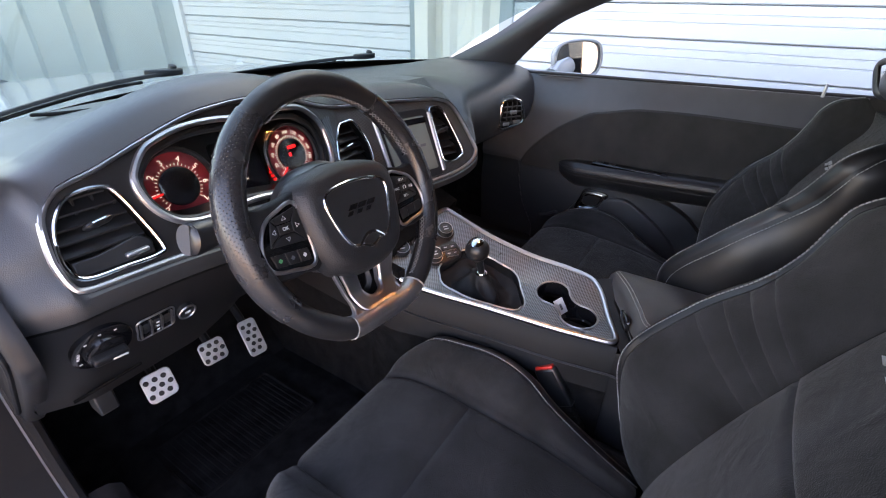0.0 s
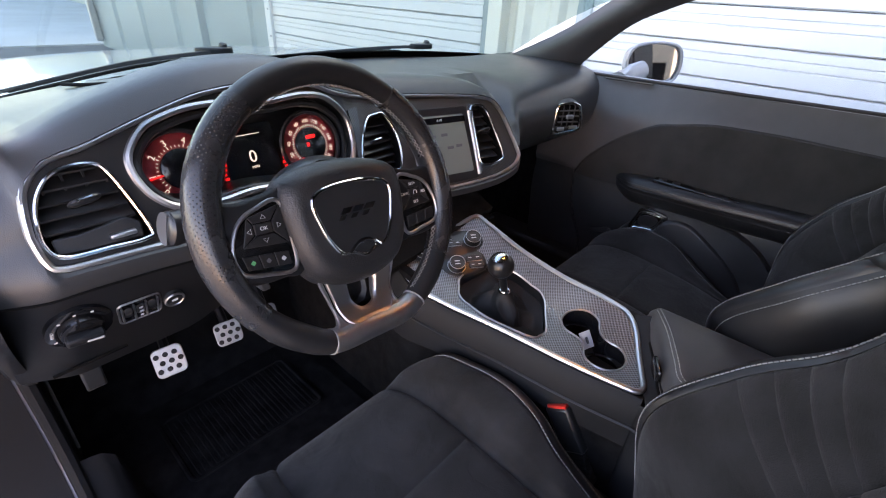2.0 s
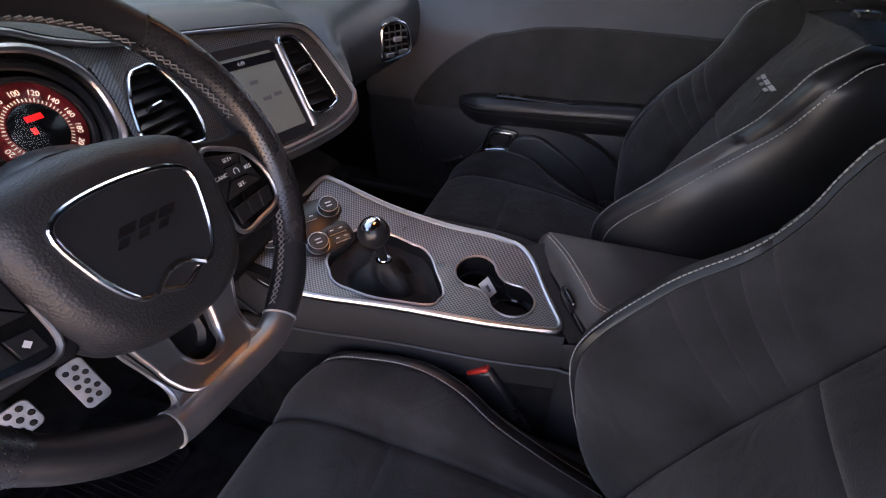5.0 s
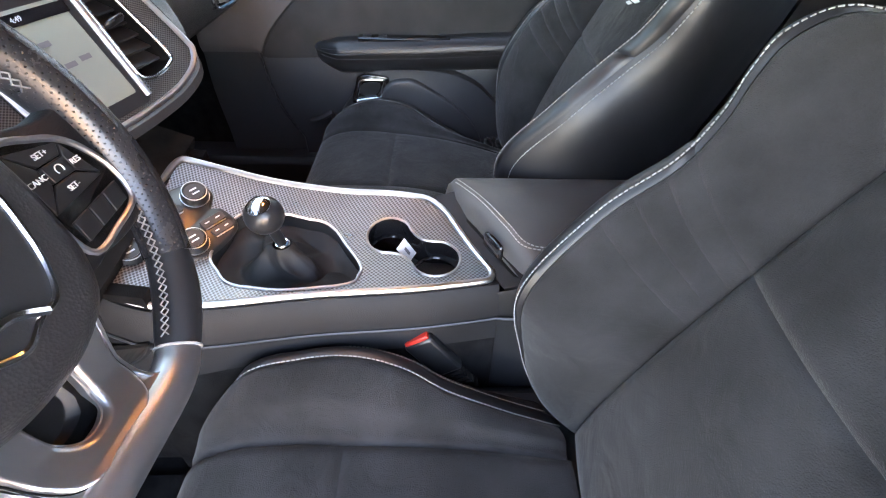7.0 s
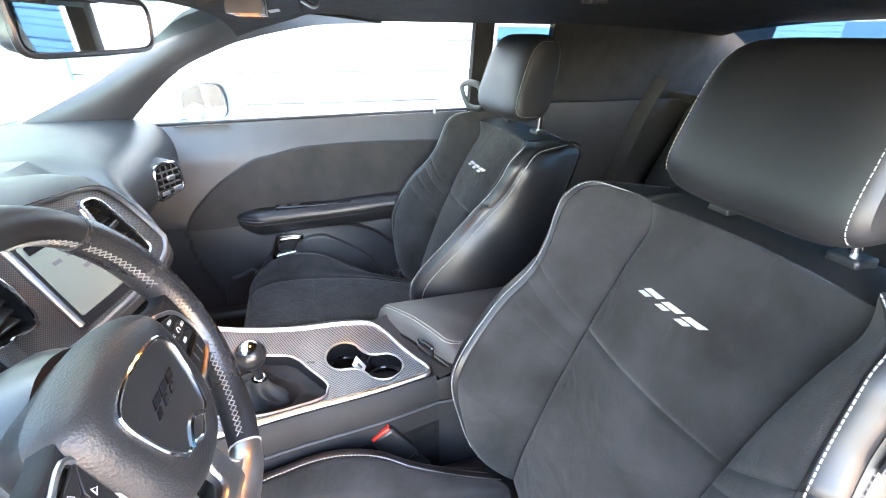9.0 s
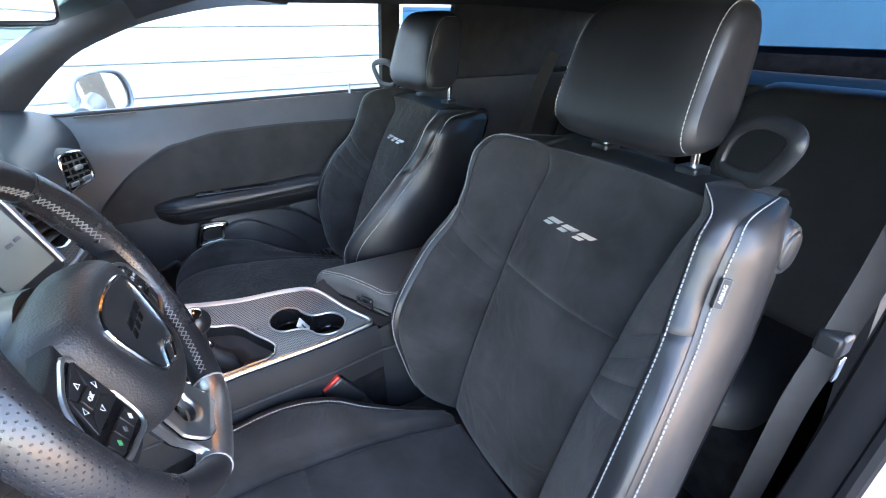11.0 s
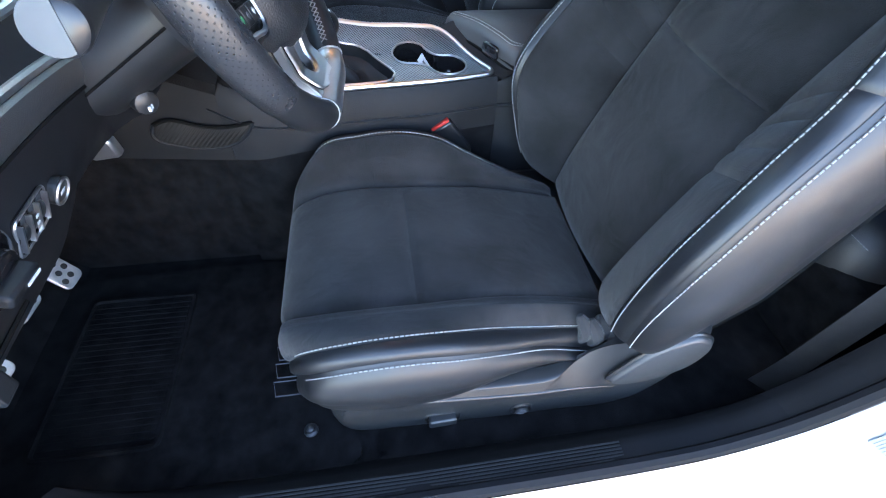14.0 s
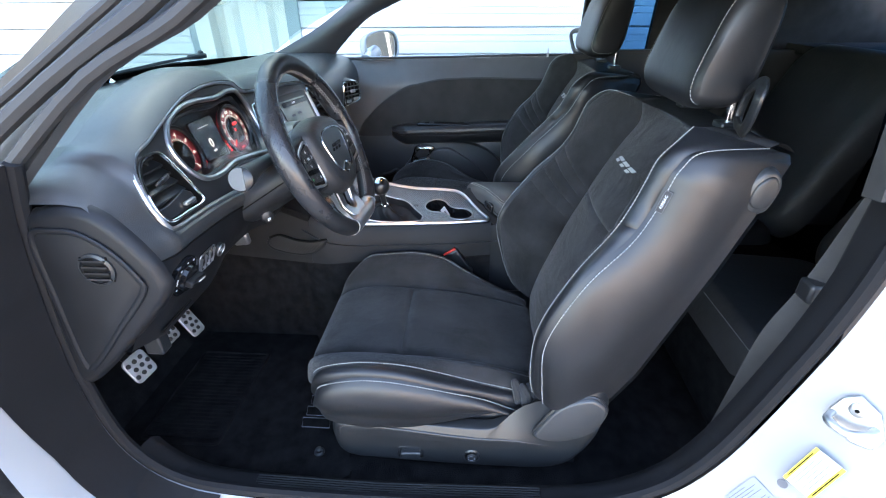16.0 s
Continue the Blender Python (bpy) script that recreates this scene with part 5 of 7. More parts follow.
KEYFACE = mat("key_plastic", (0.011, 0.011, 0.012), 0.42, var=0.15, scale=30, grain=900, bump=0.1, dist=0.0002, rvar=0.05, spec=0.4)
for s in (-1, 1):
    spoke = [(s * 0.066, 0.040), (s * 0.10, 0.037), (s * 0.132, 0.032), (s * 0.166, 0.034), (s * 0.171, 0.0), (s * 0.166, -0.032), (s * 0.155, -0.056), (s * 0.130, -0.064), (s * 0.10, -0.064), (s * 0.072, -0.058)]
    sp_ = part("spoke", dome(ring2d(spoke, 44), lambda a, b, d: wp(a, b, -0.010 + d), 0.017, rings=4, inset=0.009), CONSOLE, SWH)
    pad = ring2d([(s * 0.090, 0.026), (s * 0.120, 0.021), (s * 0.137, 0.012), (s * 0.147, -0.002), (s * 0.1525, -0.018), (s * 0.1525, -0.034), (s * 0.145, -0.047), (s * 0.120, -0.053), (s * 0.088, -0.055), (s * 0.084, -0.02)], 48)
    part("switch_rim", tube([wp(a, b, 0.0075) for a, b in pad], 0.0026, closed=True, sides=8), DARKSILVER, sp_, "dark metal switch surround")
    part("switch_pad", slab(pad, lambda a, b, d: wp(a, b, 0.003 + d), 0.004), GLOSS, sp_)
    A, B, C, D = (0.090, 0.0225), (0.1305, 0.0135), (0.1415, -0.0185), (0.088, -0.0235)
    p0, p1, p2, p3 = (0.1035, 0.0055), (0.1255, 0.0055), (0.1255, -0.0075), (0.1035, -0.0075)
    keys = [[A, B, p1, p0], [B, C, p2, p1], [C, D, p3, p2], [D, A, p0, p3], [p0, p1, p2, p3]]
    E, F, G, H = (0.092, -0.0315), (0.1455, -0.0265), (0.1425, -0.0435), (0.091, -0.0490)
    for k in range(3):
        f0, f1 = k / 3, (k + 1) / 3
        keys.append([(lerp(E[0], F[0], f0), lerp(E[1], F[1], f0)), (lerp(E[0], F[0], f1), lerp(E[1], F[1], f1)), (lerp(H[0], G[0], f1), lerp(H[1], G[1], f1)), (lerp(H[0], G[0], f0), lerp(H[1], G[1], f0))])
    mids = []
    for k, poly in enumerate(keys):
        q = toward(poly, 0.0011)
        mids.append((s * sum(a for a, b in q) / 4, sum(b for a, b in q) / 4))
        part("button", slab([(s * a, b) for a, b in q], lambda a, b, d: wp(a, b, 0.006 + d), 0.0048 if k == 4 else 0.0036), KEYFACE, sp_, bevel=0.0006)
    wm = basis(wp(0, 0, 0.0099), wp(1, 0) - wp(0, 0), wp(0, 1) - wp(0, 0))
    if s < 0:
        words("mark", "OK", 0.0062, wm @ Matrix.Translation((mids[4][0], mids[4][1], 0.0014)), WHITEPRINT, sp_)
        for k, rot in ((0, 0), (1, 90), (2, 180), (3, -90)):
            tm = wm @ Matrix.Translation((mids[k][0], mids[k][1], 0)) @ Matrix.Rotation(radians(rot), 4, "Z")
            part("arrow_mark", tube([tm @ Vector(c) for c in ((-0.003, -0.002, 0), (0.003, -0.002, 0), (0, 0.0026, 0))], 0.0004, closed=True, sides=4), WHITEPRINT, sp_, smooth=False)
        for k, m_ in ((5, WHITEPRINT), (6, WHITEPRINT), (7, GREENPRINT)):
            part("key_mark", box(-0.0022, 0.0022, -0.0022, 0.0022, 0, 0.0004, None, wm @ Matrix.Translation((mids[k][0], mids[k][1], 0)) @ Matrix.Rotation(0.7, 4, "Z")), m_ if k != 6 else GREYPRINT, sp_, smooth=False)
    else:
        for txt, k in (("SET+", 0), ("RES", 1), ("SET-", 2), ("CANC", 3)):
            words("mark", txt, 0.0056, wm @ Matrix.Translation((mids[k][0], mids[k][1], 0)), WHITEPRINT, sp_)
        part("cruise_mark", tube([wm @ Vector((mids[4][0] + 0.0032 * math.cos(radians(a)), mids[4][1] + 0.0032 * math.sin(radians(a)), 0.0014)) for a in range(-40, 221, 20)], 0.0005, sides=4), WHITEPRINT, sp_, smooth=False)
# lower double spoke in silver: a U-shaped plate with a raised lip
OUT_U = [(-0.064, -0.050), (-0.060, -0.085), (-0.050, -0.115), (-0.047, -0.138), (-0.056, -0.152), (-0.082, -0.160), (-0.04, -0.170), (0.0, -0.171), (0.04, -0.170), (0.082, -0.160), (0.056, -0.152), (0.047, -0.138), (0.050, -0.115), (0.060, -0.085), (0.064, -0.050)]
IN_U = [(-0.0237, -0.055), (-0.0222, -0.080), (-0.02, -0.100), (-0.0185, -0.115), (-0.0155, -0.125), (-0.0111, -0.131), (-0.0052, -0.134), (0, -0.1345), (0.0052, -0.134), (0.0111, -0.131), (0.0155, -0.125), (0.0185, -0.115), (0.02, -0.100), (0.0222, -0.080), (0.0237, -0.055)]
ou, iu = spline([(a, b, 0) for a, b in OUT_U], 60), spline([(a, b, 0) for a, b in IN_U], 60)


def u_plate(u, v, raised=0.0):
    i = int(round(u * 59))
    p = ou[i].lerp(iu[i], v)
    n = interp(p.y, [-0.172, -0.158, -0.145, -0.12, -0.05], [0.015, 0.013, 0.002, -0.008, 0.002]) + 0.0025 * math.sin(math.pi * v) ** 0.7 + raised
    return wp(p.x, p.y, n)


def fork(u, v):
    """A closed section: across the top face, then back along the underside."""
    w = v * 2
    return u_plate(u, w) if w <= 1 else u_plate(u, 2 - w) - W_N * 0.010


lsp = part("lower_spoke", grid(fork, 60, 32, close_v=True), DARKSILVER, SWH, "satin metal forked lower spoke")
MID_U = [(-0.060, -0.050), (-0.056, -0.080), (-0.047, -0.112), (-0.043, -0.132), (-0.036, -0.146), (-0.020, -0.152), (0.0, -0.153), (0.020, -0.152), (0.036, -0.146), (0.043, -0.132), (0.047, -0.112), (0.056, -0.080), (0.060, -0.050)]
mu = spline([(a, b, 0) for a, b in MID_U], 60)


def inlay(u, v):
    """A smooth plate with a rolled outer lip."""
    i = int(round(u * 59))
    p = mu[i].lerp(iu[i], 0.97 * v)
    n = interp(p.y, [-0.172, -0.158, -0.145, -0.12, -0.05], [0.015, 0.013, 0.002, -0.008, 0.002]) + 0.0046
    return wp(p.x, p.y, n + interp(v, [0, 0.04, 0.10, 0.5, 0.85, 0.95, 1.0], [-0.004, 0.0, 0.0012, 0.0006, 0.0002, -0.001, -0.006]))


part("spoke_plate", grid(inlay, 60, 28), SILVER, lsp, "bright satin metal spoke plate")
part("spoke_groove", tube([inlay(k / 59, 0) + W_N * 0.0012 for k in range(60)], 0.0009, sides=5), DARKVOID, lsp)
part("spoke_edge", tube([u_plate(i / 59, 0.02) + W_N * 0.0004 for i in range(1, 22)], 0.0016, sides=6), SILVER, lsp)
part("spoke_edge", tube([u_plate(i / 59, 0.02) + W_N * 0.0004 for i in range(38, 59)], 0.0016, sides=6), SILVER, lsp)
part("spoke_web", slab(ring2d([(-0.036, -0.062), (0.036, -0.062), (0.030, -0.138), (-0.030, -0.138)], 24), lambda a, b, d: wp(a, b, -0.024 + d), 0.004), GLOSS, SWH)

# steering column, stalk and lever
COL = thing("steering_column", (-0.395, 0.58, 0.85), "black plastic steering column shroud", "steering column")
c0, c1 = wp(0, -0.01, -0.04), wp(0, -0.035, -0.20)


def column(u, v):
    p = c0.lerp(c1, u)
    a = v * math.tau
    w, hh = lerp(0.070, 0.085, u), lerp(0.062, 0.060, u)
    return p + Vector((w * math.cos(a), 0, 0)) + W_U * (hh * math.sin(a) * (0.80 if math.sin(a) < 0 else 0.85))


cb = grid(column, 10, 28, close_v=True)
bmesh.ops.holes_fill(cb, edges=cb.edges[:])
part("shroud", cb, PLASTIC, COL)
part("collar", lathe([(0.082, 0), (0.084, 0.03), (0.076, 0.05)], wp(0, -0.01, -0.075), W_N, 32), SATIN, COL)
st = part("stalk", tube(spline([(-0.45, 0.53, 0.965), (-0.52, 0.527, 0.970), (-0.592, 0.522, 0.973)], 10), [0.012, 0.012, 0.012, 0.013, 0.014, 0.015, 0.017, 0.019, 0.0205, 0.021], sides=24), PLASTIC, COL, "indicator stalk with grey end cap")
stm = basis(Vector((-0.590, 0.5215, 0.9735)), (0.10, -0.97, 0.2), (0.25, 0.12, 0.96))
part("stalk_end", lathe([(0.021, -0.003), (0.021, 0.003), (0.018, 0.006), (0.010, 0.0075)], stm.translation, stm.to_3x3() @ Vector((0, 0, 1)) * (1 if (stm.to_3x3() @ Vector((0, 0, 1))).x < 0 else -1), 28), SATIN, st)
face = [(0.0195 * math.cos(radians(a)), 0.0195 * math.sin(radians(a))) for a in range(62, 300, 14)]
face_s = 1 if (stm.to_3x3() @ Vector((0, 0, 1))).x < 0 else -1
part("end_face", slab(face, lambda a, b, d: stm @ Vector((a, b, face_s * (0.0068 + d))), 0.0014), STALKGREY, st, "pale grey stalk end face")
part("shroud_seam", tube([column(k / 9, 0.5) + Vector((-0.0005, 0, -0.004)) for k in range(10)], 0.0015, sides=5), DARKVOID, COL)
lv = part("tilt_lever", tube([(-0.422, 0.579, 0.850), (-0.457, 0.559, 0.844)], 0.006, sides=8), SATIN, COL)
part("lever_knob", lathe([(0.007, 0), (0.0125, 0.004), (0.0135, 0.014), (0.0125, 0.022), (0.008, 0.025)], (-0.450, 0.567, 0.845), (-0.7, -0.7, -0.05), 18), PLASTIC, lv)
for k in (-1, 1):
    part("knob_mark", box(-0.4695 + k * 0.003, -0.4660 + k * 0.003, 0.547, 0.550, 0.838, 0.843), PALEPRINT, lv, smooth=False)
part("column_bracket", slab([(0.612, 0.785), (0.645, 0.780), (0.648, 0.803), (0.628, 0.822), (0.610, 0.812)], lambda a, b, d: Vector((-0.462 + d - 0.3 * (b - 0.8), a, b - 0.014)), 0.016), DARKSILVER, COL, "bare metal column bracket", bevel=0.004)

# ---------- centre console ----------
CON = thing("center_console", (-0.03, 0.3, FLOOR), "black center console with woven-pattern trim plate and chrome edging", "console")
T_L = [(-0.109, 0.069, 0.676), (-0.128, 0.185, 0.675), (-0.142, 0.331, 0.675), (-0.170, 0.456, 0.685), (-0.186, 0.527, 0.702), (-0.178, 0.595, 0.735)]
T_R = [(0.050, 0.155, 0.700), (0.066, 0.23, 0.700), (0.068, 0.320, 0.703), (0.061, 0.42, 0.724), (0.056, 0.49, 0.748), (0.050, 0.56, 0.775)]
tl, trr = spline(T_L, 81), spline(T_R, 81)


def trim_at(u, v):
    k = v * 80
    i = min(79, int(k))
    a = tl[i].lerp(tl[i + 1], k - i)
    b = trr[i].lerp(trr[i + 1], k - i)
    p = a.lerp(b, u)
    p.z -= 0.010 * math.sin(u * math.pi)
    return p


BOOT_C = [(-0.092, 0.484), (-0.012, 0.466), (0.008, 0.401), (0.002, 0.328), (-0.083, 0.268), (-0.118, 0.276), (-0.136, 0.376), (-0.133, 0.448)]
BOOT = ring2d([(lerp(a[0], b[0], f), lerp(a[1], b[1], f)) for a, b in zip(BOOT_C, BOOT_C[1:] + BOOT_C[:1]) for f in (0.16, 0.5, 0.84)], 72)
CUPS = ((-0.018, 0.233, 0.036), (-0.065, 0.160, 0.037))
cup_ax = math.atan2(CUPS[0][1] - CUPS[1][1], CUPS[0][0] - CUPS[1][0])
cup_mid = (-0.0415 - 0.022 * math.sin(cup_ax), 0.1965 + 0.022 * math.cos(cup_ax)), (-0.0415 + 0.022 * math.sin(cup_ax), 0.1965 - 0.022 * math.cos(cup_ax))
cup_o = [(CUPS[0][0] + CUPS[0][2] * math.cos(cup_ax + radians(a)), CUPS[0][1] + CUPS[0][2] * math.sin(cup_ax + radians(a))) for a in range(-130, 131, 20)] + [cup_mid[0]]
cup_o += [(CUPS[1][0] + CUPS[1][2] * math.cos(cup_ax + radians(a)), CUPS[1][1] + CUPS[1][2] * math.sin(cup_ax + radians(a))) for a in range(50, 311, 20)] + [cup_mid[1]]
CUP = ring2d(cup_o, 80)
d_boot, d_cup = signed(BOOT), signed(CUP)


PLATE_PTS = [trim_at(a / 14, c / 40) for a in range(15) for c in range(41)]


def plate_z(x, y):
    near = sorted((max(1e-4, (q - Vector((x, y, 0))).xy.length), q.z) for q in PLATE_PTS)[:6]
    return sum(z / d ** 2 for d, z in near) / sum(1 / d ** 2 for d, z in near)


PW, PL = 0.17, 0.52
RC = {0: 0.028, 1: 0.050}
RF = 0.024


def past_corner(u, v):
    """Outside the rounded corners of the plate."""
    for side, r in RC.items():
        a, b = (u if side == 0 else 1 - u) * PW, v * PL
        if a < r and b < r and math.hypot(r - a, r - b) > r:
            return True
        b = (1 - v) * PL
        if a < RF and b < RF and math.hypot(RF - a, RF - b) > RF:
            return True
    return False


plate = grid(trim_at, 100, 170)
holes = []
for k, f in enumerate(plate.faces):
    c = f.calc_center_median()
    if d_boot(c.x, c.y) < 0 or d_cup(c.x, c.y) < 0 or past_corner((k // 169 + 0.5) / 99, (k % 169 + 0.5) / 169):
        holes.append(f)
bmesh.ops.delete(plate, geom=holes, context="FACES")
part("trim_plate", plate, CARBON, CON, "dark woven-pattern metal trim plate")
for u0, u1, v0, v1 in ((0, 0.17, 0, 0.054), (0.70, 1, 0, 0.097), (0, 0.15, 0.95, 1), (0.85, 1, 0.95, 1)):
    part("plate_bed", grid(lambda u, v: trim_at(lerp(u0, u1, u), lerp(v0, v1, v)) - Vector((0, 0, 0.004)), 6, 6), CONSOLE, CON)
edge = [trim_at(0, lerp(RC[0] / PL, 1 - RF / PL, k / 40)) for k in range(41)]
edge += [trim_at(RF / PW * (1 - math.cos(radians(a))), 1 - RF / PL * (1 - math.sin(radians(a)))) for a in range(15, 91, 15)]
edge += [trim_at(lerp(RF / PW, 1 - RF / PW, k / 8), 1) for k in range(1, 9)]
edge += [trim_at(1 - RF / PW * (1 - math.sin(radians(a))), 1 - RF / PL * (1 - math.cos(radians(a)))) for a in range(15, 91, 15)]
edge += [trim_at(1, lerp(1 - RF / PL, RC[1] / PL, k / 40)) for k in range(1, 41)]
edge += [trim_at(1 - RC[1] / PW * (1 - math.cos(radians(a))), RC[1] / PL * (1 - math.sin(radians(a)))) for a in range(15, 91, 15)]
edge += [trim_at(lerp(1 - RC[1] / PW, RC[0] / PW, k / 8), 0) for k in range(1, 9)]
edge += [trim_at(RC[0] / PW * (1 - math.sin(radians(a))), RC[0] / PL * (1 - math.cos(radians(a)))) for a in range(15, 90, 15)]
part("chrome_edge", tube([p + Vector((0, 0, 0.002)) for p in edge], 0.005, closed=True, sides=8), SILVER, CON, "satin chrome edge strip")
part("boot_ring", tube([Vector((a, b, plate_z(a, b) + 0.001)) for a, b in BOOT], 0.0022, closed=True, sides=8), SILVER, CON)
part("cup_rim", tube([Vector((a, b, plate_z(a, b) + 0.0005)) for a, b in CUP], 0.0022, closed=True, sides=6), DARKSILVER, CON)
part("cup_wall", grid(lambda u, v: (lambda o: Vector((o[0], o[1], plate_z(*o) - 0.075 * v)))(CUP[int(round(u * 80)) % 80]), 80, 4, close_u=True), GLOSS, CON)
part("boot_wall", grid(lambda u, v: (lambda o: Vector((o[0], o[1], plate_z(*o) - 0.03 * v)))(BOOT[int(round(u * 72)) % 72]), 72, 3, close_u=True), SATIN, CON)
part("cup_liner", slab([(a * 0.99, b) for a, b in CUP], lambda a, b, d: Vector((a, b, plate_z(a, b) - 0.074 + d)), 0.004), DARKVOID, CON)
for cx, cy, r in CUPS:
    part("cup_ring", tube([Vector((cx + (r - 0.002) * math.cos(k / 28 * math.tau), cy + (r - 0.002) * math.sin(k / 28 * math.tau), plate_z(cx, cy) - 0.030)) for k in range(28)], 0.003, closed=True, sides=6), GLOSS, CON)
tag = thing("key_tag", (-0.036, 0.200, 0.62), "small white paper tag lying in the cup holder", "tag")
tgm = basis(Vector((-0.040, 0.206, 0.668)), (0.75, -0.45, 0.25), (0.15, 0.45, 0.9))
part("paper", box(-0.011, 0.011, -0.017, 0.017, -0.0006, 0.0006, None, tgm), WHITEPRINT, tag, smooth=False)
part("print", box(-0.002, 0.003, -0.008, 0.006, 0.0007, 0.0011, None, tgm), GREYPRINT, tag, smooth=False)


# body below the plate
def con_body(u, v):
    """u along the car, v round the section from the lower left over the top to the lower right."""
    k = u
    a, b = trim_at(0, k), trim_at(1, k)
    sec = [Vector((a.x - 0.045, a.y, FLOOR)), Vector((a.x - 0.036, a.y, 0.45)), Vector((a.x - 0.029, a.y, 0.58)), Vector((a.x - 0.024, a.y, a.z - 0.050)), Vector((a.x - 0.018, a.y, a.z - 0.014)), Vector((a.x - 0.008, a.y, a.z - 0.001)), Vector((a.x, a.y, a.z - 0.002)), Vector((a.x + 0.002, a.y, a.z - 0.012)), Vector((b.x - 0.002, b.y, b.z - 0.10)), Vector((b.x, b.y, b.z - 0.002)), Vector((b.x + 0.010, b.y, b.z - 0.002)), Vector((b.x + 0.03, b.y, b.z - 0.016)), Vector((b.x + 0.045, b.y, b.z - 0.08)), Vector((b.x + 0.06, b.y, 0.45)), Vector((b.x + 0.06, b.y, FLOOR))]
    i = int(round(v * (len(sec) - 1)))
    return sec[i]


part("console_side", grid(lambda u, v: con_body(u, (2 + v * 12) / 14), 40, 13), CONSOLE, CON)
part("tunnel_carpet", grid(lambda u, v: con_body(u, v * 2 / 14), 40, 3), CARPET, CON)
# armrest box and lid behind the cup holders
LID_O = ring2d([(-0.122, 0.008), (-0.116, 0.036), (-0.090, 0.056), (-0.03, 0.088), (0.03, 0.122), (0.070, 0.144), (0.098, 0.142), (0.108, 0.11), (0.108, -0.1), (0.108, -0.30), (0.09, -0.33), (-0.10, -0.33), (-0.122, -0.30), (-0.122, -0.1)], 90)
d_lid = signed(LID_O)


def lid(a, b, d):
    return Vector((a, b, 0.686 + d + 0.006 * math.cos((a + 0.007) * 22)))


def lid_top(a, b):
    e = max(0.0, -d_lid(a, b))
    return lid(a, b, 0.040 * math.sqrt(max(0, 1 - (1 - min(1, e / 0.030)) ** 2)))


lidb = bmesh.new()
ca_, cb_ = -0.007, -0.08
prev_ = None
for k in range(12):
    f = 1 - (k / 11) ** 1.6
    cur_ = [lidb.verts.new(lid_top(ca_ + (a - ca_) * f, cb_ + (b - cb_) * f)) for a, b in LID_O] if k < 11 else None
    if prev_ and cur_:
        for i in range(len(LID_O)):
            j = (i + 1) % len(LID_O)
            lidb.faces.new((prev_[i], prev_[j], cur_[j], cur_[i]))
    if k == 11:
        lidb.faces.new(prev_)
    prev_ = cur_
LID = part("armrest_lid", lidb, LIDSHEEN, CON, "padded black leather armrest lid")
seam_l = spline([(0.075, 0.129, 0), (0.02, 0.096, 0), (-0.05, 0.058, 0), (-0.088, 0.035, 0), (-0.098, 0.0, 0), (-0.098, -0.1, 0), (-0.098, -0.31, 0)], 80)
for off in (0.0, 0.004):
    part("stitching", stitches([lid_top(p.x + off, p.y - off) + Vector((0, 0, 0.0006)) for p in seam_l]), THREAD, LID)
part("lid_gap", tube([lid(a, b, -0.001) for a, b in LID_O], 0.003, closed=True, sides=6), DARKVOID, LID)
part("latch", dome(ring2d([(-0.022, 0.0), (-0.018, 0.014), (0.018, 0.014), (0.022, 0.0), (0.018, -0.012), (-0.018, -0.012)], 24), lambda a, b, d: Vector((-0.062 + a * 0.87 - d * 0.4, 0.074 + a * 0.5 + d * 0.8, 0.700 + b)), 0.006, rings=3, inset=0.004), GLOSS, LID)


def bin_fn(u, v):
    y = lerp(0.055, -0.36, u)
    sec = [(-0.154, FLOOR), (-0.146, 0.45), (-0.139, 0.58), (-0.135, 0.655), (-0.130, 0.682), (-0.122, 0.690), (-0.10, 0.694), (0.09, 0.694), (0.105, 0.686), (0.12, 0.64), (0.13, 0.45), (0.13, FLOOR)]
    x, z = sec[int(round(v * 11))]
    yy = (0.10 if z < 0.675 else 0.044 + 0.54 * max(-0.02, x + 0.116)) if u < 0.01 else y
    return Vector((x + (0.014 if u < 0.01 and z < 0.675 and x < 0 else 0), min(yy, 0.145), z))


bb = grid(bin_fn, 24, 12)
part("storage_bin", bb, CONSOLE, CON)
# padded apron that rises from the plate's rear edge to the lid
apron = grid(lambda u, v: trim_at(lerp(-0.1, 1.06, u), 0) + Vector((0, 0.002 - 0.085 * v, -0.002 + 0.020 * math.sin(v * math.pi / 2))), 16, 7)
part("lid_apron", thick(apron, 0.006, (0, 0, -1)), CONSOLE, CON)
seam = [con_body(k / 30, 3 / 14) + Vector((-0.002, 0, -0.004)) for k in range(31)]
part("side_seam", tube([(-0.142, -0.3, 0.625), (-0.140, -0.05, 0.625), (-0.138, 0.06, 0.624)] + seam, 0.0022, sides=6), SATIN, CON)
# small net grille low on the driver's side near the dash
gr_top = [(0.686, 0.660), (0.657, 0.668), (0.612, 0.654), (0.572, 0.650), (0.527, 0.657)]
gr_low = [(0.540, 0.636), (0.566, 0.617), (0.600, 0.610), (0.640, 0.614), (0.682, 0.626), (0.695, 0.641)]
gr = ring2d(gr_top + gr_low, 60)


def pocket_place(a, b, d):
    return Vector((-0.2105 - d + 0.06 * max(0, b - 0.61), a, b))


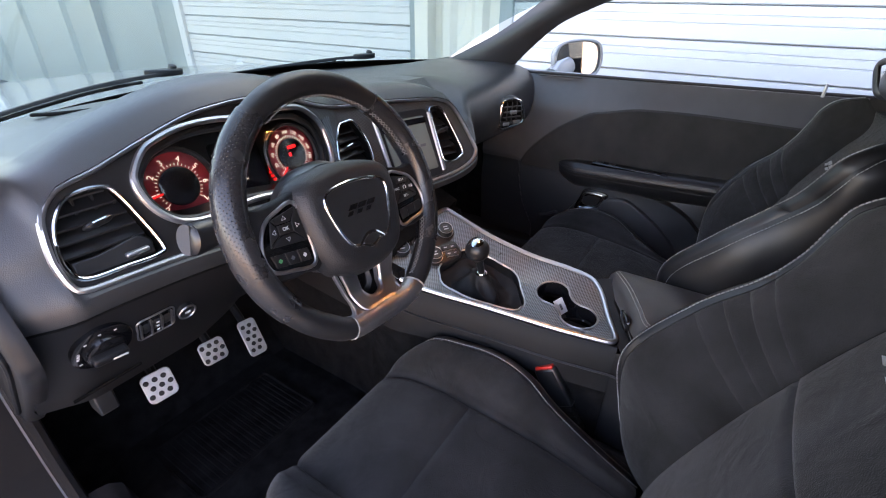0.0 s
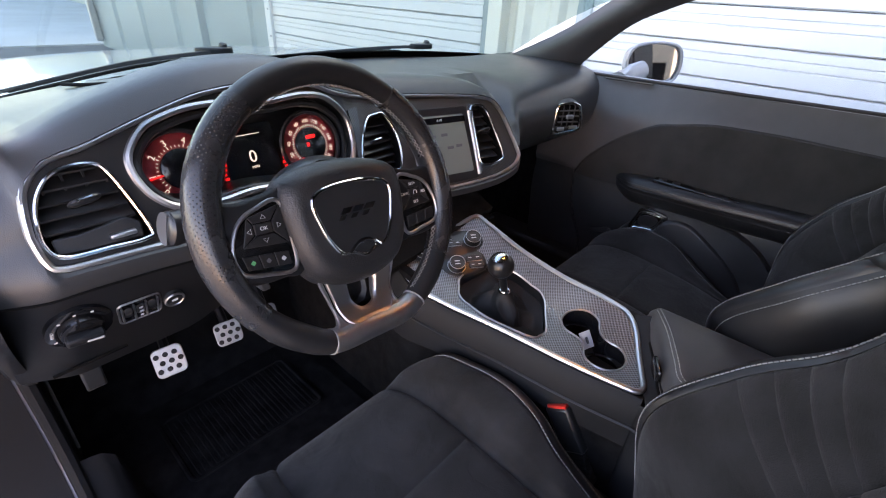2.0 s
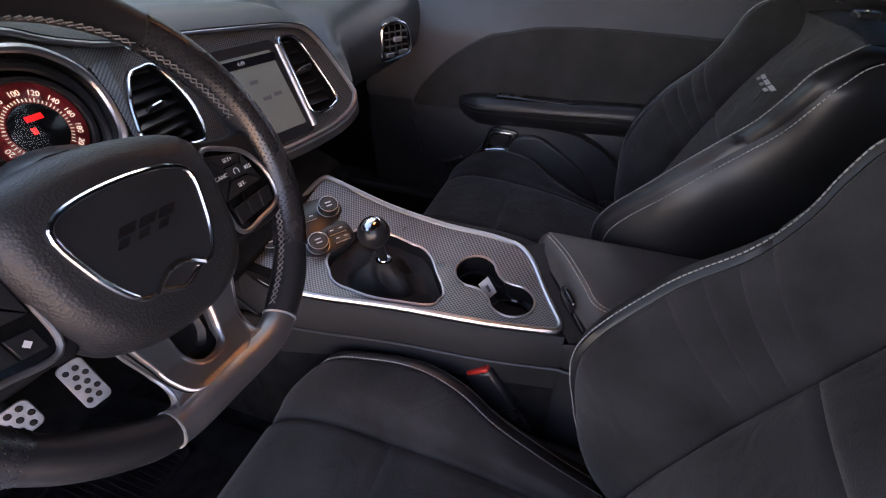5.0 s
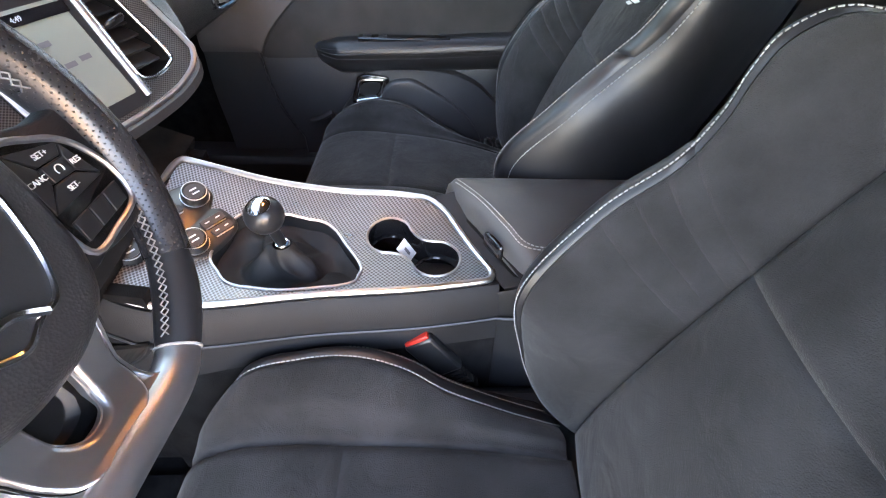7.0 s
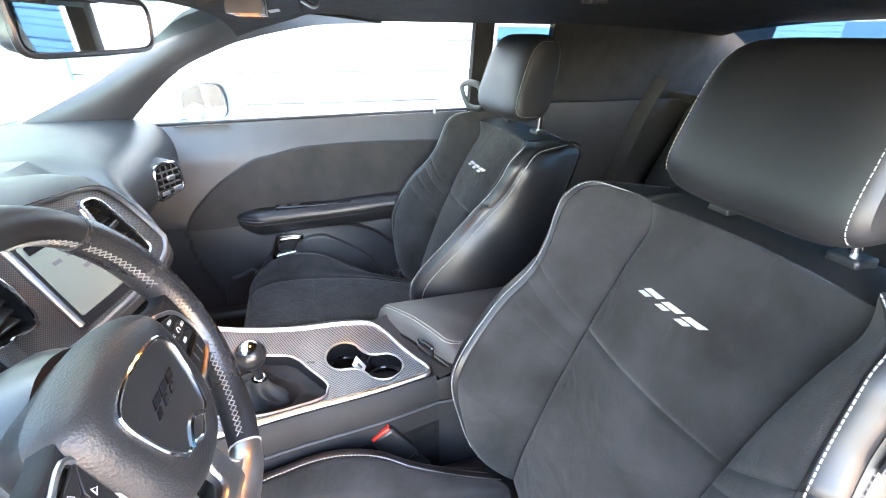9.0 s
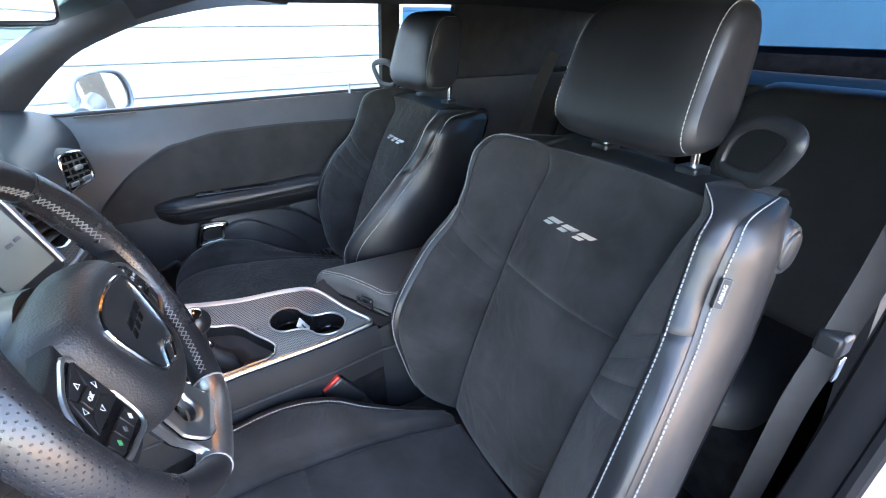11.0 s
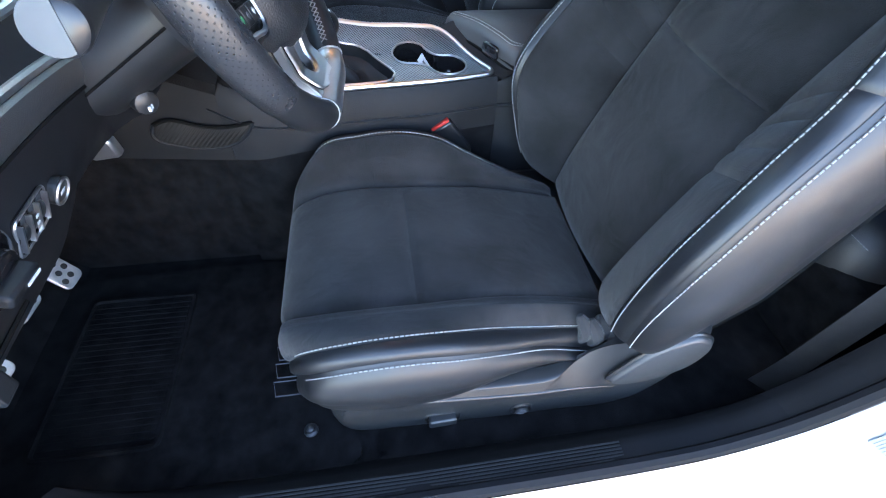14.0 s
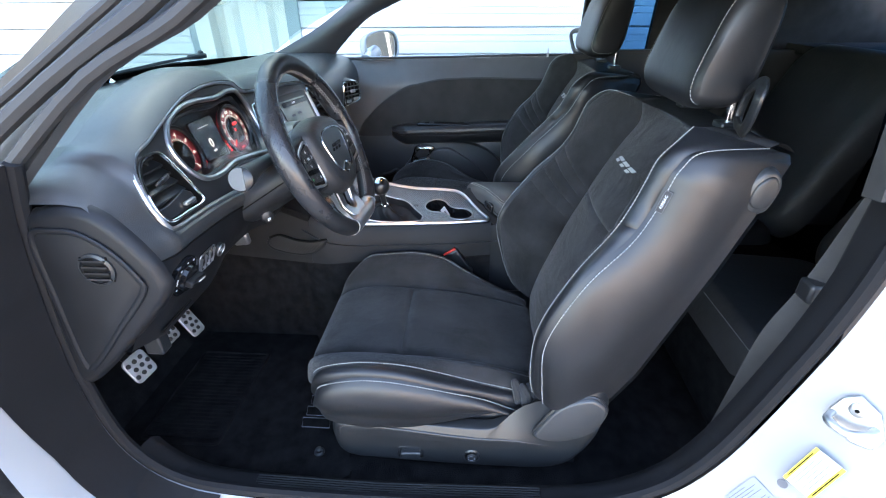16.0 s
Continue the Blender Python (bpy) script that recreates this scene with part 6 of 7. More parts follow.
SG = part("side_pocket", dome(gr, pocket_place, 0.006, rings=3, inset=0.006), NET, CON, "small pocket with a black net front")
part("pocket_lip", tube([pocket_place(p.x, p.y, 0.003) for p in spline([(a, b, 0) for a, b in gr_top[-1:] + gr_low + gr_top[:1]], 30)], 0.004, sides=8), CONSOLE, SG)
part("pocket_slit", tube([pocket_place(p.x, p.y, 0.004) for p in spline([(a, b, 0) for a, b in gr_top], 24)], 0.0035, sides=6), DARKVOID, SG)
fwd = grid(lambda u, v: Vector((lerp(-0.206, -0.190, v), lerp(0.52, 1.02, u), lerp(FLOOR, lerp(0.72, 0.80, u), v))), 12, 8)
part("tunnel_side", thick(fwd, 0.02, (1, 0, 0)), CARPET, CON)
fwd = grid(lambda u, v: Vector((lerp(0.12, 0.10, v), lerp(0.54, 1.02, u), lerp(FLOOR, lerp(0.76, 0.80, u), v))), 12, 8)
part("tunnel_side", thick(fwd, 0.02, (-1, 0, 0)), CARPET, CON)
part("tunnel_top", thick(grid(lambda u, v: Vector((lerp(-0.225, 0.115, u), lerp(0.56, 0.80, v), lerp(0.735, 0.83, v) + 0.04 * u)), 6, 8), 0.02), CARPET, CON)

ext = grid(lambda u, v: Vector((lerp(-0.2120, -0.2000, v), lerp(0.575, 0.92, u), lerp(lerp(0.580, 0.612, u), lerp(0.73, 0.80, u), v))), 14, 6)
part("side_extension", thick(ext, 0.004, (1, 0, 0)), KNEE, CON)
# climate switches on the sloping front of the plate
CP_N = Vector((-0.29, -0.35, 0.89)).normalized()
CP_X = Vector((0.808, -0.589, 0.032)).normalized()
CP_Y = CP_N.cross(CP_X)


def cp(a, b, d=0.0):
    """Control panel coordinates: a across, b up the slope, d off the trim plate."""
    return Vector((-0.055, 0.525, 0.724)) + CP_X * a + CP_Y * b + CP_N * d


panel_o = ring2d([(-0.090, -0.022), (-0.102, 0.004), (-0.060, 0.040), (0.0, 0.060), (0.058, 0.054), (0.066, 0.024), (0.048, 0.003), (0.060, -0.010), (0.057, -0.044), (0.0, -0.060), (-0.034, -0.050), (-0.048, -0.018)], 60)
cpn = part("climate_panel", dome(panel_o, lambda a, b, d: cp(a, b, d - 0.004), 0.010, rings=4, inset=0.008), SATIN, CON, "climate control panel with knobs and keys")
for a, b in ((0.041, 0.030), (-0.007, -0.033), (-0.076, 0.0)):
    kb = part("knob", lathe([(0.019, 0.0), (0.0185, 0.012), (0.0165, 0.016), (0.014, 0.017), (0.013, 0.0155)], cp(a, b, 0.005), CP_N, 28), PLASTIC, cpn)
    for k, r in ((0, 0.0165), (1, 0.0195)):
        part("knob_ring", tube([cp(a + r * math.cos(j / 28 * math.tau), b + r * math.sin(j / 28 * math.tau), 0.021 - 0.014 * k) for j in range(28)], 0.0008, closed=True, sides=5), SILVER, kb)
    for dy in (-0.004, 0.003):
        part("knob_mark", slab(roundrect(a, b + dy, 0.011, 0.0022, 0.0005), lambda p, q, d: cp(p, q, 0.0208 + d), 0.0006), PALEPRINT, kb, smooth=False)
for a, b, w, h in ((-0.022, 0.042, 0.034, 0.013), (-0.002, 0.024, 0.034, 0.013), (0.034, -0.018, 0.036, 0.014), (0.036, -0.036, 0.032, 0.013), (-0.032, 0.012, 0.028, 0.012), (-0.060, 0.024, 0.020, 0.012)):
    ky = part("key", slab(roundrect(a, b, w, h, 0.003), lambda p, q, d: cp(p, q, 0.004 + d), 0.006), PLASTIC, cpn, bevel=0.001)
    for sx in (-0.25, 0.22):
        part("key_mark", slab(roundrect(a + sx * w, b, w * 0.2, 0.0018, 0.0005), lambda p, q, d: cp(p, q, 0.0101 + d), 0.0004), PALEPRINT, ky, smooth=False)
    part("key_edge", slab(roundrect(a, b - h * 0.5 - 0.0008, w * 0.9, 0.0008, 0.0003), lambda p, q, d: cp(p, q, 0.006 + d), 0.0025), SILVER, ky, smooth=False)

# gear lever
GL = thing("gear_lever", (-0.058, 0.385, 0.66), "black ball shift knob on a leather boot", "gear lever")
kn = Vector((-0.081, 0.391, 0.767))
bs = Vector((-0.045, 0.383, 0.640))


BOOT_Z = [plate_z(a, b) for a, b in BOOT]


def bootfn(u, v):
    a = v * math.tau
    n = len(BOOT)
    o = BOOT[int(v * n) % n]
    base = Vector(((o[0] + 0.04) * 0.98 - 0.04, (o[1] - 0.383) * 0.98 + 0.383, BOOT_Z[int(v * n) % n] - 0.022))
    topc = bs.lerp(kn, 0.47)
    tp = topc + Vector((0.014 * math.cos(a), 0.014 * math.sin(a), 0))
    ang0 = math.atan2(o[1] - bs.y, o[0] - bs.x)
    tp = topc + Vector((0.014 * math.cos(ang0), 0.014 * math.sin(ang0), 0))
    f = u ** 0.75
    p = base.lerp(tp, f)
    p.z = lerp(base.z - 0.012 * math.sin(min(1, u * 1.6) * math.pi), tp.z, u ** 3)
    p.z += 0.006 * math.sin(5 * ang0 + 6 * u) * math.sin(u * math.pi)
    p += Vector((math.cos(ang0), math.sin(ang0), 0)) * 0.005 * math.sin(9 * u + 2 * math.sin(2 * ang0)) * math.sin(u * math.pi)
    return p


part("boot", grid(bootfn, 28, 72, close_v=True), BOOTHIDE, GL, "creased black leather boot")
part("collar", lathe([(0.012, 0), (0.013, 0.004), (0.012, 0.012), (0.009, 0.016)], bs.lerp(kn, 0.38), kn - bs, 20), CHROME, GL, "chrome shaft collar")
part("shaft", tube([bs.lerp(kn, 0.3), bs.lerp(kn, 0.9)], [0.007, 0.009], sides=12), SATIN, GL)
prof = [(0.011, -0.030)] + [(0.0265 * math.sin(radians(a)), -0.0265 * math.cos(radians(a))) for a in range(28, 176, 8)]
part("knob", lathe(prof, kn, kn - bs, 28), SATIN, GL, "satin black shift ball")
part("knob_disc", lathe([(0.0165, 0.0206), (0.0163, 0.0216), (0.012, 0.0248), (0.004, 0.0272)], kn, kn - bs, 24), CHROME, GL)

# ---------- seats ----------
SX = -0.385


S = thing("front_seat", (SX, 0.15, FLOOR), "black suede and leather bucket seat with white stitching", "car seat", "front seats")
NB = 121
RS_ = [0.0, 0.06, 0.3, 0.6, 0.75, 0.88, 1.0]
RX_ = [0.245, 0.25, 0.262, 0.245, 0.228, 0.205, 0.19]
RY_ = [-0.12, -0.135, -0.19, -0.285, -0.335, -0.368, -0.372]
RZ_ = [0.47, 0.49, 0.615, 0.84, 0.955, 1.012, 1.022]


# guide lines up the back, ten knots each from the hinge to the top: across, forward, up
def guide(xs_, ys_, zs_):
    return spline(list(zip(xs_, ys_, zs_)), NB)


EZ = [0.50, 0.60, 0.72, 0.83, 0.90, 0.945, 0.985, 1.02, 1.045, 1.06]
CZ = [0.47, 0.57, 0.66, 0.75, 0.812, 0.86, 0.905, 0.95, 0.995, 1.035]
CY = [-0.022, -0.043, -0.073, -0.108, -0.136, -0.158, -0.182, -0.210, -0.240, -0.268]
g_mid = guide([0] * 10, CY, CZ)
g_seam = guide([0.130, 0.133, 0.135, 0.137, 0.139, 0.141, 0.144, 0.149, 0.155, 0.160], [y - 0.012 for y in CY[:9]] + [-0.248], CZ[:9] + [1.036])
g_edge = {-1: guide([0.235, 0.250, 0.264, 0.254, 0.235, 0.223, 0.217, 0.213, 0.205, 0.163], [-0.015, 0.003, 0.001, -0.051, -0.107, -0.134, -0.150, -0.163, -0.188, -0.229], EZ),
          1: guide([0.20, 0.205, 0.212, 0.233, 0.232, 0.246, 0.26, 0.262, 0.245, 0.17], [0.0, 0.035, 0.052, -0.024, -0.09, -0.125, -0.144, -0.162, -0.20, -0.243], EZ[:9] + [1.040])}
g_out = {-1: guide([0.258, 0.272, 0.294, 0.283, 0.256, 0.242, 0.238, 0.236, 0.226, 0.199], [-0.025, -0.010, -0.002, -0.054, -0.125, -0.155, -0.169, -0.181, -0.215, -0.330], EZ[:7] + [1.015, 1.038, 1.036]),
         1: guide([0.222, 0.228, 0.240, 0.262, 0.258, 0.268, 0.280, 0.282, 0.262, 0.205], [-0.012, 0.020, 0.040, -0.038, -0.108, -0.146, -0.165, -0.182, -0.222, -0.330], EZ[:7] + [1.015, 1.038, 1.036])}


def along(g, s):
    k = min(1, max(0, s)) * (NB - 1)
    i = min(NB - 2, int(k))
    return g[i].lerp(g[i + 1], k - i)


def back_at(s, w, lift=0.0):
    """The back's cover: s from the hinge to the top, w from the middle to the rear edge of a side."""
    sg = -1 if w < 0 else 1
    a = abs(w)
    t = along(g_mid, s + 0.01) - along(g_mid, s - 0.01)
    n = Vector((0, t.z, -t.y)).normalized()
    mid, seam, edge, rim = along(g_mid, s), along(g_seam, s), along(g_edge[sg], s), along(g_out[sg], s)
    out = Vector((1, 0, 0))
    if a <= 0.42:
        f = a / 0.42
        q = mid.lerp(seam, f)
        q.y = lerp(mid.y, seam.y, f * f)
        q.z = lerp(mid.z, seam.z, f * f)
    elif a <= 0.70:
        f = (a - 0.42) / 0.28
        q = seam.lerp(edge, f) + n * 0.016 * math.sin(math.pi * f) ** 0.8 * interp(s, [0, 0.85, 1], [1, 1, 0.3])
    elif a <= 0.77:
        f = (a - 0.70) / 0.07
        q = edge.lerp(rim, f) + (n * 0.7 + out * 0.7) * 0.004 * math.sin(math.pi * f)
        n = (n + out * 0.6).normalized()
    else:
        f = (a - 0.77) / 0.23
        r = Vector((interp(s, RS_, RX_), interp(s, RS_, RY_), interp(s, RS_, RZ_)))
        q = rim.lerp(r, f) + out * 0.020 * math.sin(math.pi * min(1, f * 1.15) ** 0.8) * interp(s, [0, 0.8, 1], [1, 1, 0.4])
        n = out
    q = q + n * lift
    return Vector((SX + sg * q.x, q.y, q.z))


def patch(at, s0, s1, w0, w1, ns, nw, puff=0.004, sink=0.003):
    """A padded piece of cover whose edges dip into the seams."""
    def fn(u, v):
        e = min(min(u, 1 - u) * ns / 2.2, min(v, 1 - v) * nw / 2.2)
        lift = -sink + (sink + puff) * math.sqrt(min(1, max(0, e)))
        return at(lerp(s0, s1, u), lerp(w0, w1, v), lift)
    return grid(fn, ns, nw)


part("backrest", patch(back_at, 0.05, 0.478, -0.42, 0.42, 44, 40), SUEDE, S, "dark suede backrest")
part("upper_panel", patch(back_at, 0.478, 1.0, -0.42, 0.42, 48, 40), SUEDE, S, "dark suede upper back panel with metallic badge")
for sgn in (-1, 1):
    for k, (s0, s1) in enumerate(((0.05, 0.33), (0.33, 0.377), (0.377, 0.425), (0.425, 0.478), (0.478, 1.0))):
        part("side_bolster", patch(back_at, s0, s1, sgn * 0.42, sgn * 0.68, max(8, int((s1 - s0) * 90)), 22, puff=0.002, sink=0.003), SUEDE, S)
    part("bolster_edge", patch(back_at, 0.05, 0.478, sgn * 0.68, sgn * 0.77, 46, 8, puff=0.0015, sink=0.002), LEATHER, S, "leather bolster edge")
    part("bolster_edge", patch(back_at, 0.478, 1.0, sgn * 0.68, sgn * 0.77, 56, 8, puff=0.0015, sink=0.002), LEATHER, S, "leather bolster edge")
    part("bolster_side", patch(back_at, 0.05, 1.0, sgn * 0.77, sgn * 1.0, 90, 16, puff=0.003, sink=0.001), LEATHER, S, "smooth black leather side")
    for w in (0.700, 0.778):
        part("stitching", stitches([back_at(lerp(0.05, 0.998, k / 140), sgn * w, 0.0018) for k in range(141)]), THREAD, S, "white thread stitching")


def top_cap(u, v):
    p = back_at(1.0, lerp(-0.77, 0.77, u), -0.002)
    q = Vector((SX + (p.x - SX) * 0.98, -0.375, 1.026))
    r = p.lerp(q, v)
    r.z += 0.010 * math.sin(math.pi * v)
    return r


part("top_cap", grid(top_cap, 40, 12), BOOTHIDE, S, "dull black leather top of the seat back")


def shell(u, v):
    s = lerp(0.0, 1.0, u)
    a, b = back_at(s, -1.0), back_at(s, 1.0)
    p = a.lerp(b, v)
    return p + Vector((0, -0.030 * math.sin(v * math.pi) - 0.004, -0.004))


part("back_shell", grid(shell, 40, 20), PLASTIC, S, "black plastic seat back")
S_LOGO = next(k / 400 for k in range(400) if back_at(k / 400, 0).z > 0.928)
badge(lambda a, b, d: back_at(S_LOGO + b / 0.68, (0.022 - a) / 0.30, 0.0045 + d), 0.094, 0.021, SILVER, S)
# airbag tag on the door-side seam
S_TAG = next(k / 400 for k in range(400) if back_at(k / 400, -0.775).z > 0.964)
ta, tb_, tc = back_at(S_TAG - 0.035, -0.775, 0.003), back_at(S_TAG + 0.035, -0.775, 0.003), back_at(S_TAG, -0.80, 0.003)
tm_ = basis((ta + tb_) / 2, tb_ - ta, (ta + tb_) / 2 - tc)
tg = part("airbag_tag", box(-0.018, 0.018, -0.011, 0.001, 0.001, 0.0042, None, tm_), WEBBING, S, "dark grey fabric airbag tag with pale letters", smooth=False)
part("tag_edge", tube([tm_ @ Vector((a, b, 0.0042)) for a, b in roundrect(0, -0.005, 0.035, 0.011, 0.001, 2)], 0.0004, closed=True, sides=5), GREYPRINT, tg)
words("word", "AIRBAG", 0.0066, tm_ @ Matrix.Translation((0, -0.005, 0.0043)), PALEPRINT, tg)

# cushion
def glide(rows):
    return spline(rows, NB)


MY = [-0.05, 0.04, 0.12, 0.20, 0.275, 0.345, 0.42, 0.472, 0.478]
MZ = [0.500, 0.527, 0.547, 0.559, 0.565, 0.569, 0.563, 0.535, 0.46]
c_mid = glide([(-0.035, y, z) for y, z in zip(MY, MZ)])
c_seam = {1: glide([(x, y, z) for x, y, z in zip([0.095, 0.092, 0.09, 0.088, 0.086, 0.085, 0.08, 0.07, 0.06], MY, MZ)]),
          -1: glide([(x, y, z) for x, y, z in zip([-0.16, -0.162, -0.165, -0.17, -0.175, -0.178, -0.176, -0.165, -0.155], MY, MZ)])}
IX, IY = [0.154, 0.154, 0.155, 0.158, 0.175, 0.190, 0.185, 0.160, 0.125], [-0.05, 0.03, 0.087, 0.145, 0.20, 0.27, 0.345, 0.420, 0.468]
IZ = [0.474, 0.513, 0.544, 0.578, 0.603, 0.610, 0.609, 0.602, 0.500]
OX, OY = [-0.205, -0.208, -0.218, -0.232, -0.252, -0.260, -0.261, -0.250, -0.212], [-0.05, 0.03, 0.10, 0.17, 0.24, 0.30, 0.36, 0.430, 0.468]
OZ = [0.475, 0.503, 0.530, 0.563, 0.600, 0.614, 0.612, 0.582, 0.500]
c_edge = {1: glide(list(zip(IX, IY, IZ))), -1: glide(list(zip(OX, OY, OZ)))}
c_rim = {1: glide([(x + 0.024, y, z - 0.016) for x, y, z in zip(IX, IY, IZ)]),
         -1: glide([(x - d, y - 0.008, z - e) for x, y, z, d, e in zip(OX, OY, OZ, [0.018, 0.018, 0.022, 0.028, 0.026, 0.024, 0.023, 0.020, 0.012], [0.035, 0.031, 0.014, 0.010, 0.013, 0.012, 0.012, 0.016, 0.02])])}


def cush_at(s, w, lift=0.0):
    sg = -1 if w < 0 else 1
    a = abs(w)
    out = Vector((sg, 0, 0))
    t = along(c_mid, s + 0.01) - along(c_mid, s - 0.01)
    n = Vector((0, -t.z, t.y)).normalized()
    mid, seam, edge, rim = along(c_mid, s), along(c_seam[sg], s), along(c_edge[sg], s), along(c_rim[sg], s)
    if a <= 0.42:
        q = mid.lerp(seam, a / 0.42)
    elif a <= 0.70:
        f = (a - 0.42) / 0.28
        q = seam.lerp(edge, f) + n * 0.010 * math.sin(math.pi * f)
        q.z -= 0.006 * math.sin(math.pi * min(1, f * 2.5))
    elif a <= 0.77:
        f = (a - 0.70) / 0.07
        q = edge.lerp(rim, f) + (n + out) * 0.004 * math.sin(math.pi * f)
        n = (n + out * 0.6).normalized()
    else:
        f = (a - 0.77) / 0.23
        low = Vector((rim.x + sg * (0.0 if sg < 0 else 0.02), rim.y, min(rim.z - 0.01, 0.462)))
        q = rim.lerp(low, f) + out * (0.012 if sg > 0 else 0.016) * math.sin(math.pi * min(1, f * 1.3) ** 0.8)
        n = out
    return q + n * lift + Vector((SX, 0, 0))


part("cushion", patch(cush_at, 0.03, 0.5, -0.42, 0.42, 40, 40), SUEDE, S, "dark suede seat cushion")
part("cushion_front", patch(cush_at, 0.5, 1.0, -0.42, 0.42, 42, 40), SUEDE, S, "dark suede seat cushion front, faintly worn")
for sgn, e0, e1 in ((-1, 0.70, 0.77), (1, 0.70, 0.77)):
    part("cushion_bolster", patch(cush_at, 0.04, 1.0, sgn * 0.42, sgn * e0, 70, 20), SUEDE, S)
    part("cushion_edge", patch(cush_at, 0.04, 1.0, sgn * e0, sgn * e1, 60, 8, puff=0.001, sink=0.0015), LEATHER, S, "leather cushion edge")
    part("cushion_side", patch(cush_at, 0.04, 1.0, sgn * e1, sgn * 1.0, 70, 14, puff=0.004, sink=0.001), LEATHER, S, "smooth black leather side")
    for w in (e0 - 0.005, e1 + 0.005):
        part("stitching", stitches([cush_at(lerp(0.04, 0.90, k / 100), sgn * w, 0.0030) for k in range(101)]), THREAD, S, "white thread stitching")
part("cushion_pan", box(SX - 0.235, SX + 0.235, -0.08, 0.44, 0.40, 0.475), PLASTIC, S, bevel=0.02)
# outer valance with recliner cover
val = [(0.405, 0.350), (0.420, 0.395), (0.418, 0.440), (0.395, 0.470), (0.28, 0.466), (0.118, 0.452), (0.053, 0.462), (-0.012, 0.515), (-0.060, 0.572), (-0.110, 0.590), (-0.144, 0.572), (-0.158, 0.535), (-0.155, 0.490), (-0.145, 0.440), (-0.120, 0.390), (-0.085, 0.355), (0.0, 0.335), (0.119, 0.332), (0.248, 0.335), (0.343, 0.340)]
VAL = ring2d(val, 100)
def val_place(a, b, d):
    zr = interp(a, [-0.1, 0.0, 0.13, 0.27, 0.39], [0.408, 0.428, 0.430, 0.448, 0.450])
    lobe = step(a, -0.06, 0.05)
    f = 1 - lobe * (14.0 * max(0, b - zr) + 2.6 * max(0, zr - 0.02 - b))
    return Vector((SX - 0.242 - d * max(0.2, f), a, b))


vb = bmesh.new()
prev = [vb.verts.new(val_place(a, b, 0)) for a, b in VAL]
for k in range(1, 22):
    if k <= 6:
        f, d = 1 - 0.10 * (1 - math.cos(k / 6 * math.pi / 2)), 0.034 * math.sin(k / 6 * math.pi / 2)
    else:
        f, d = 0.90 * (1 - (k - 6) / 16), 0.034
    cur = [vb.verts.new(val_place(0.10 + (a - 0.10) * f, 0.420 + (b - 0.420) * f, d)) for a, b in VAL]
    for i in range(len(VAL)):
        vb.faces.new((prev[i], prev[(i + 1) % len(VAL)], cur[(i + 1) % len(VAL)], cur[i]))
    prev = cur
vb.faces.new(prev)
VL = part("side_valance", vb, PLASTIC, S, "black plastic seat side cover")
ridge = spline([(0.400, 0.418, 0), (0.394, 0.446, 0), (0.37, 0.454, 0), (0.276, 0.448, 0), (0.123, 0.430, 0), (0.03, 0.428, 0), (-0.06, 0.417, 0), (-0.112, 0.405, 0)], 40)
part("valance_ridge", tube([Vector((SX - 0.2735, p.x, p.y)) for p in ridge], [0.001 + 0.0035 * math.sin(math.pi * k / 39) for k in range(40)], sides=10, flat=1.0), PLASTIC, VL, "moulded ridge of the side cover")
rec = ring2d([(-0.012, 0.453), (-0.018, 0.478), (-0.055, 0.540), (-0.103, 0.566), (-0.132, 0.558), (-0.147, 0.534), (-0.138, 0.492), (-0.112, 0.464), (-0.074, 0.447), (-0.04, 0.444)], 60)
part("recliner_cover", dome(rec, lambda a, b, d: Vector((SX - 0.2745 - d, a, b)), 0.012, rings=5, inset=0.010), SOFT, VL, "smooth recliner cover")
part("cover_lip", tube([Vector((SX - 0.2765, a, b)) for a, b in rec], 0.003, closed=True, sides=6), SATIN, VL)
part("seat_switch", slab(roundrect(0.246, 0.374, 0.046, 0.021, 0.006), lambda a, b, d: Vector((SX - 0.264 - d, a, b - 0.10 * (a - 0.246))), 0.020), PLASTIC, VL, bevel=0.003)
part("switch_well", tube([Vector((SX - 0.272, a, b)) for a, b in roundrect(0.246, 0.374, 0.058, 0.033, 0.010)], 0.0016, closed=True, sides=6), SATIN, VL)
lum = part("lumbar_switch", lathe([(0.019, 0), (0.019, 0.004), (0.016, 0.006), (0.0135, 0.002)], (SX - 0.271, 0.114, 0.374), (-1, 0, 0), 28), SATIN, VL, "round lumbar switch")
part("rocker", lathe([(0.011, 0), (0.011, 0.008), (0.008, 0.010)], (SX - 0.271, 0.114, 0.374), (-1, 0, 0), 20), KEYFACE, lum)
for k in range(4):
    part("rocker_mark", box(-0.001, 0.001, -0.0035, 0.0035, 0, 0.0006, None, Matrix.Translation((SX - 0.2815, 0.114, 0.374)) @ Matrix.Rotation(k * math.pi / 2, 4, "X") @ Matrix.Translation((0, 0, 0.006)) @ Matrix.Rotation(math.pi / 2, 4, "Y")), GREYPRINT, lum, smooth=False)
brl = part("back_release", dome(ring2d([(-0.352, 0.985), (-0.338, 1.012), (-0.312, 1.012), (-0.295, 0.985), (-0.294, 0.955), (-0.312, 0.936), (-0.338, 0.937)], 30), lambda a, b, d: Vector((SX - 0.200 - d, a, b)), 0.036, rings=5, inset=0.012), SOFT, S, "seat back release lever")
part("lever_inset", dome(ring2d([(-0.342, 0.982), (-0.330, 1.002), (-0.310, 0.990), (-0.304, 0.962), (-0.316, 0.948), (-0.334, 0.952)], 26), lambda a, b, d: Vector((SX - 0.2345 - d, a, b)), 0.005, rings=3, inset=0.005), PLASTIC, brl)
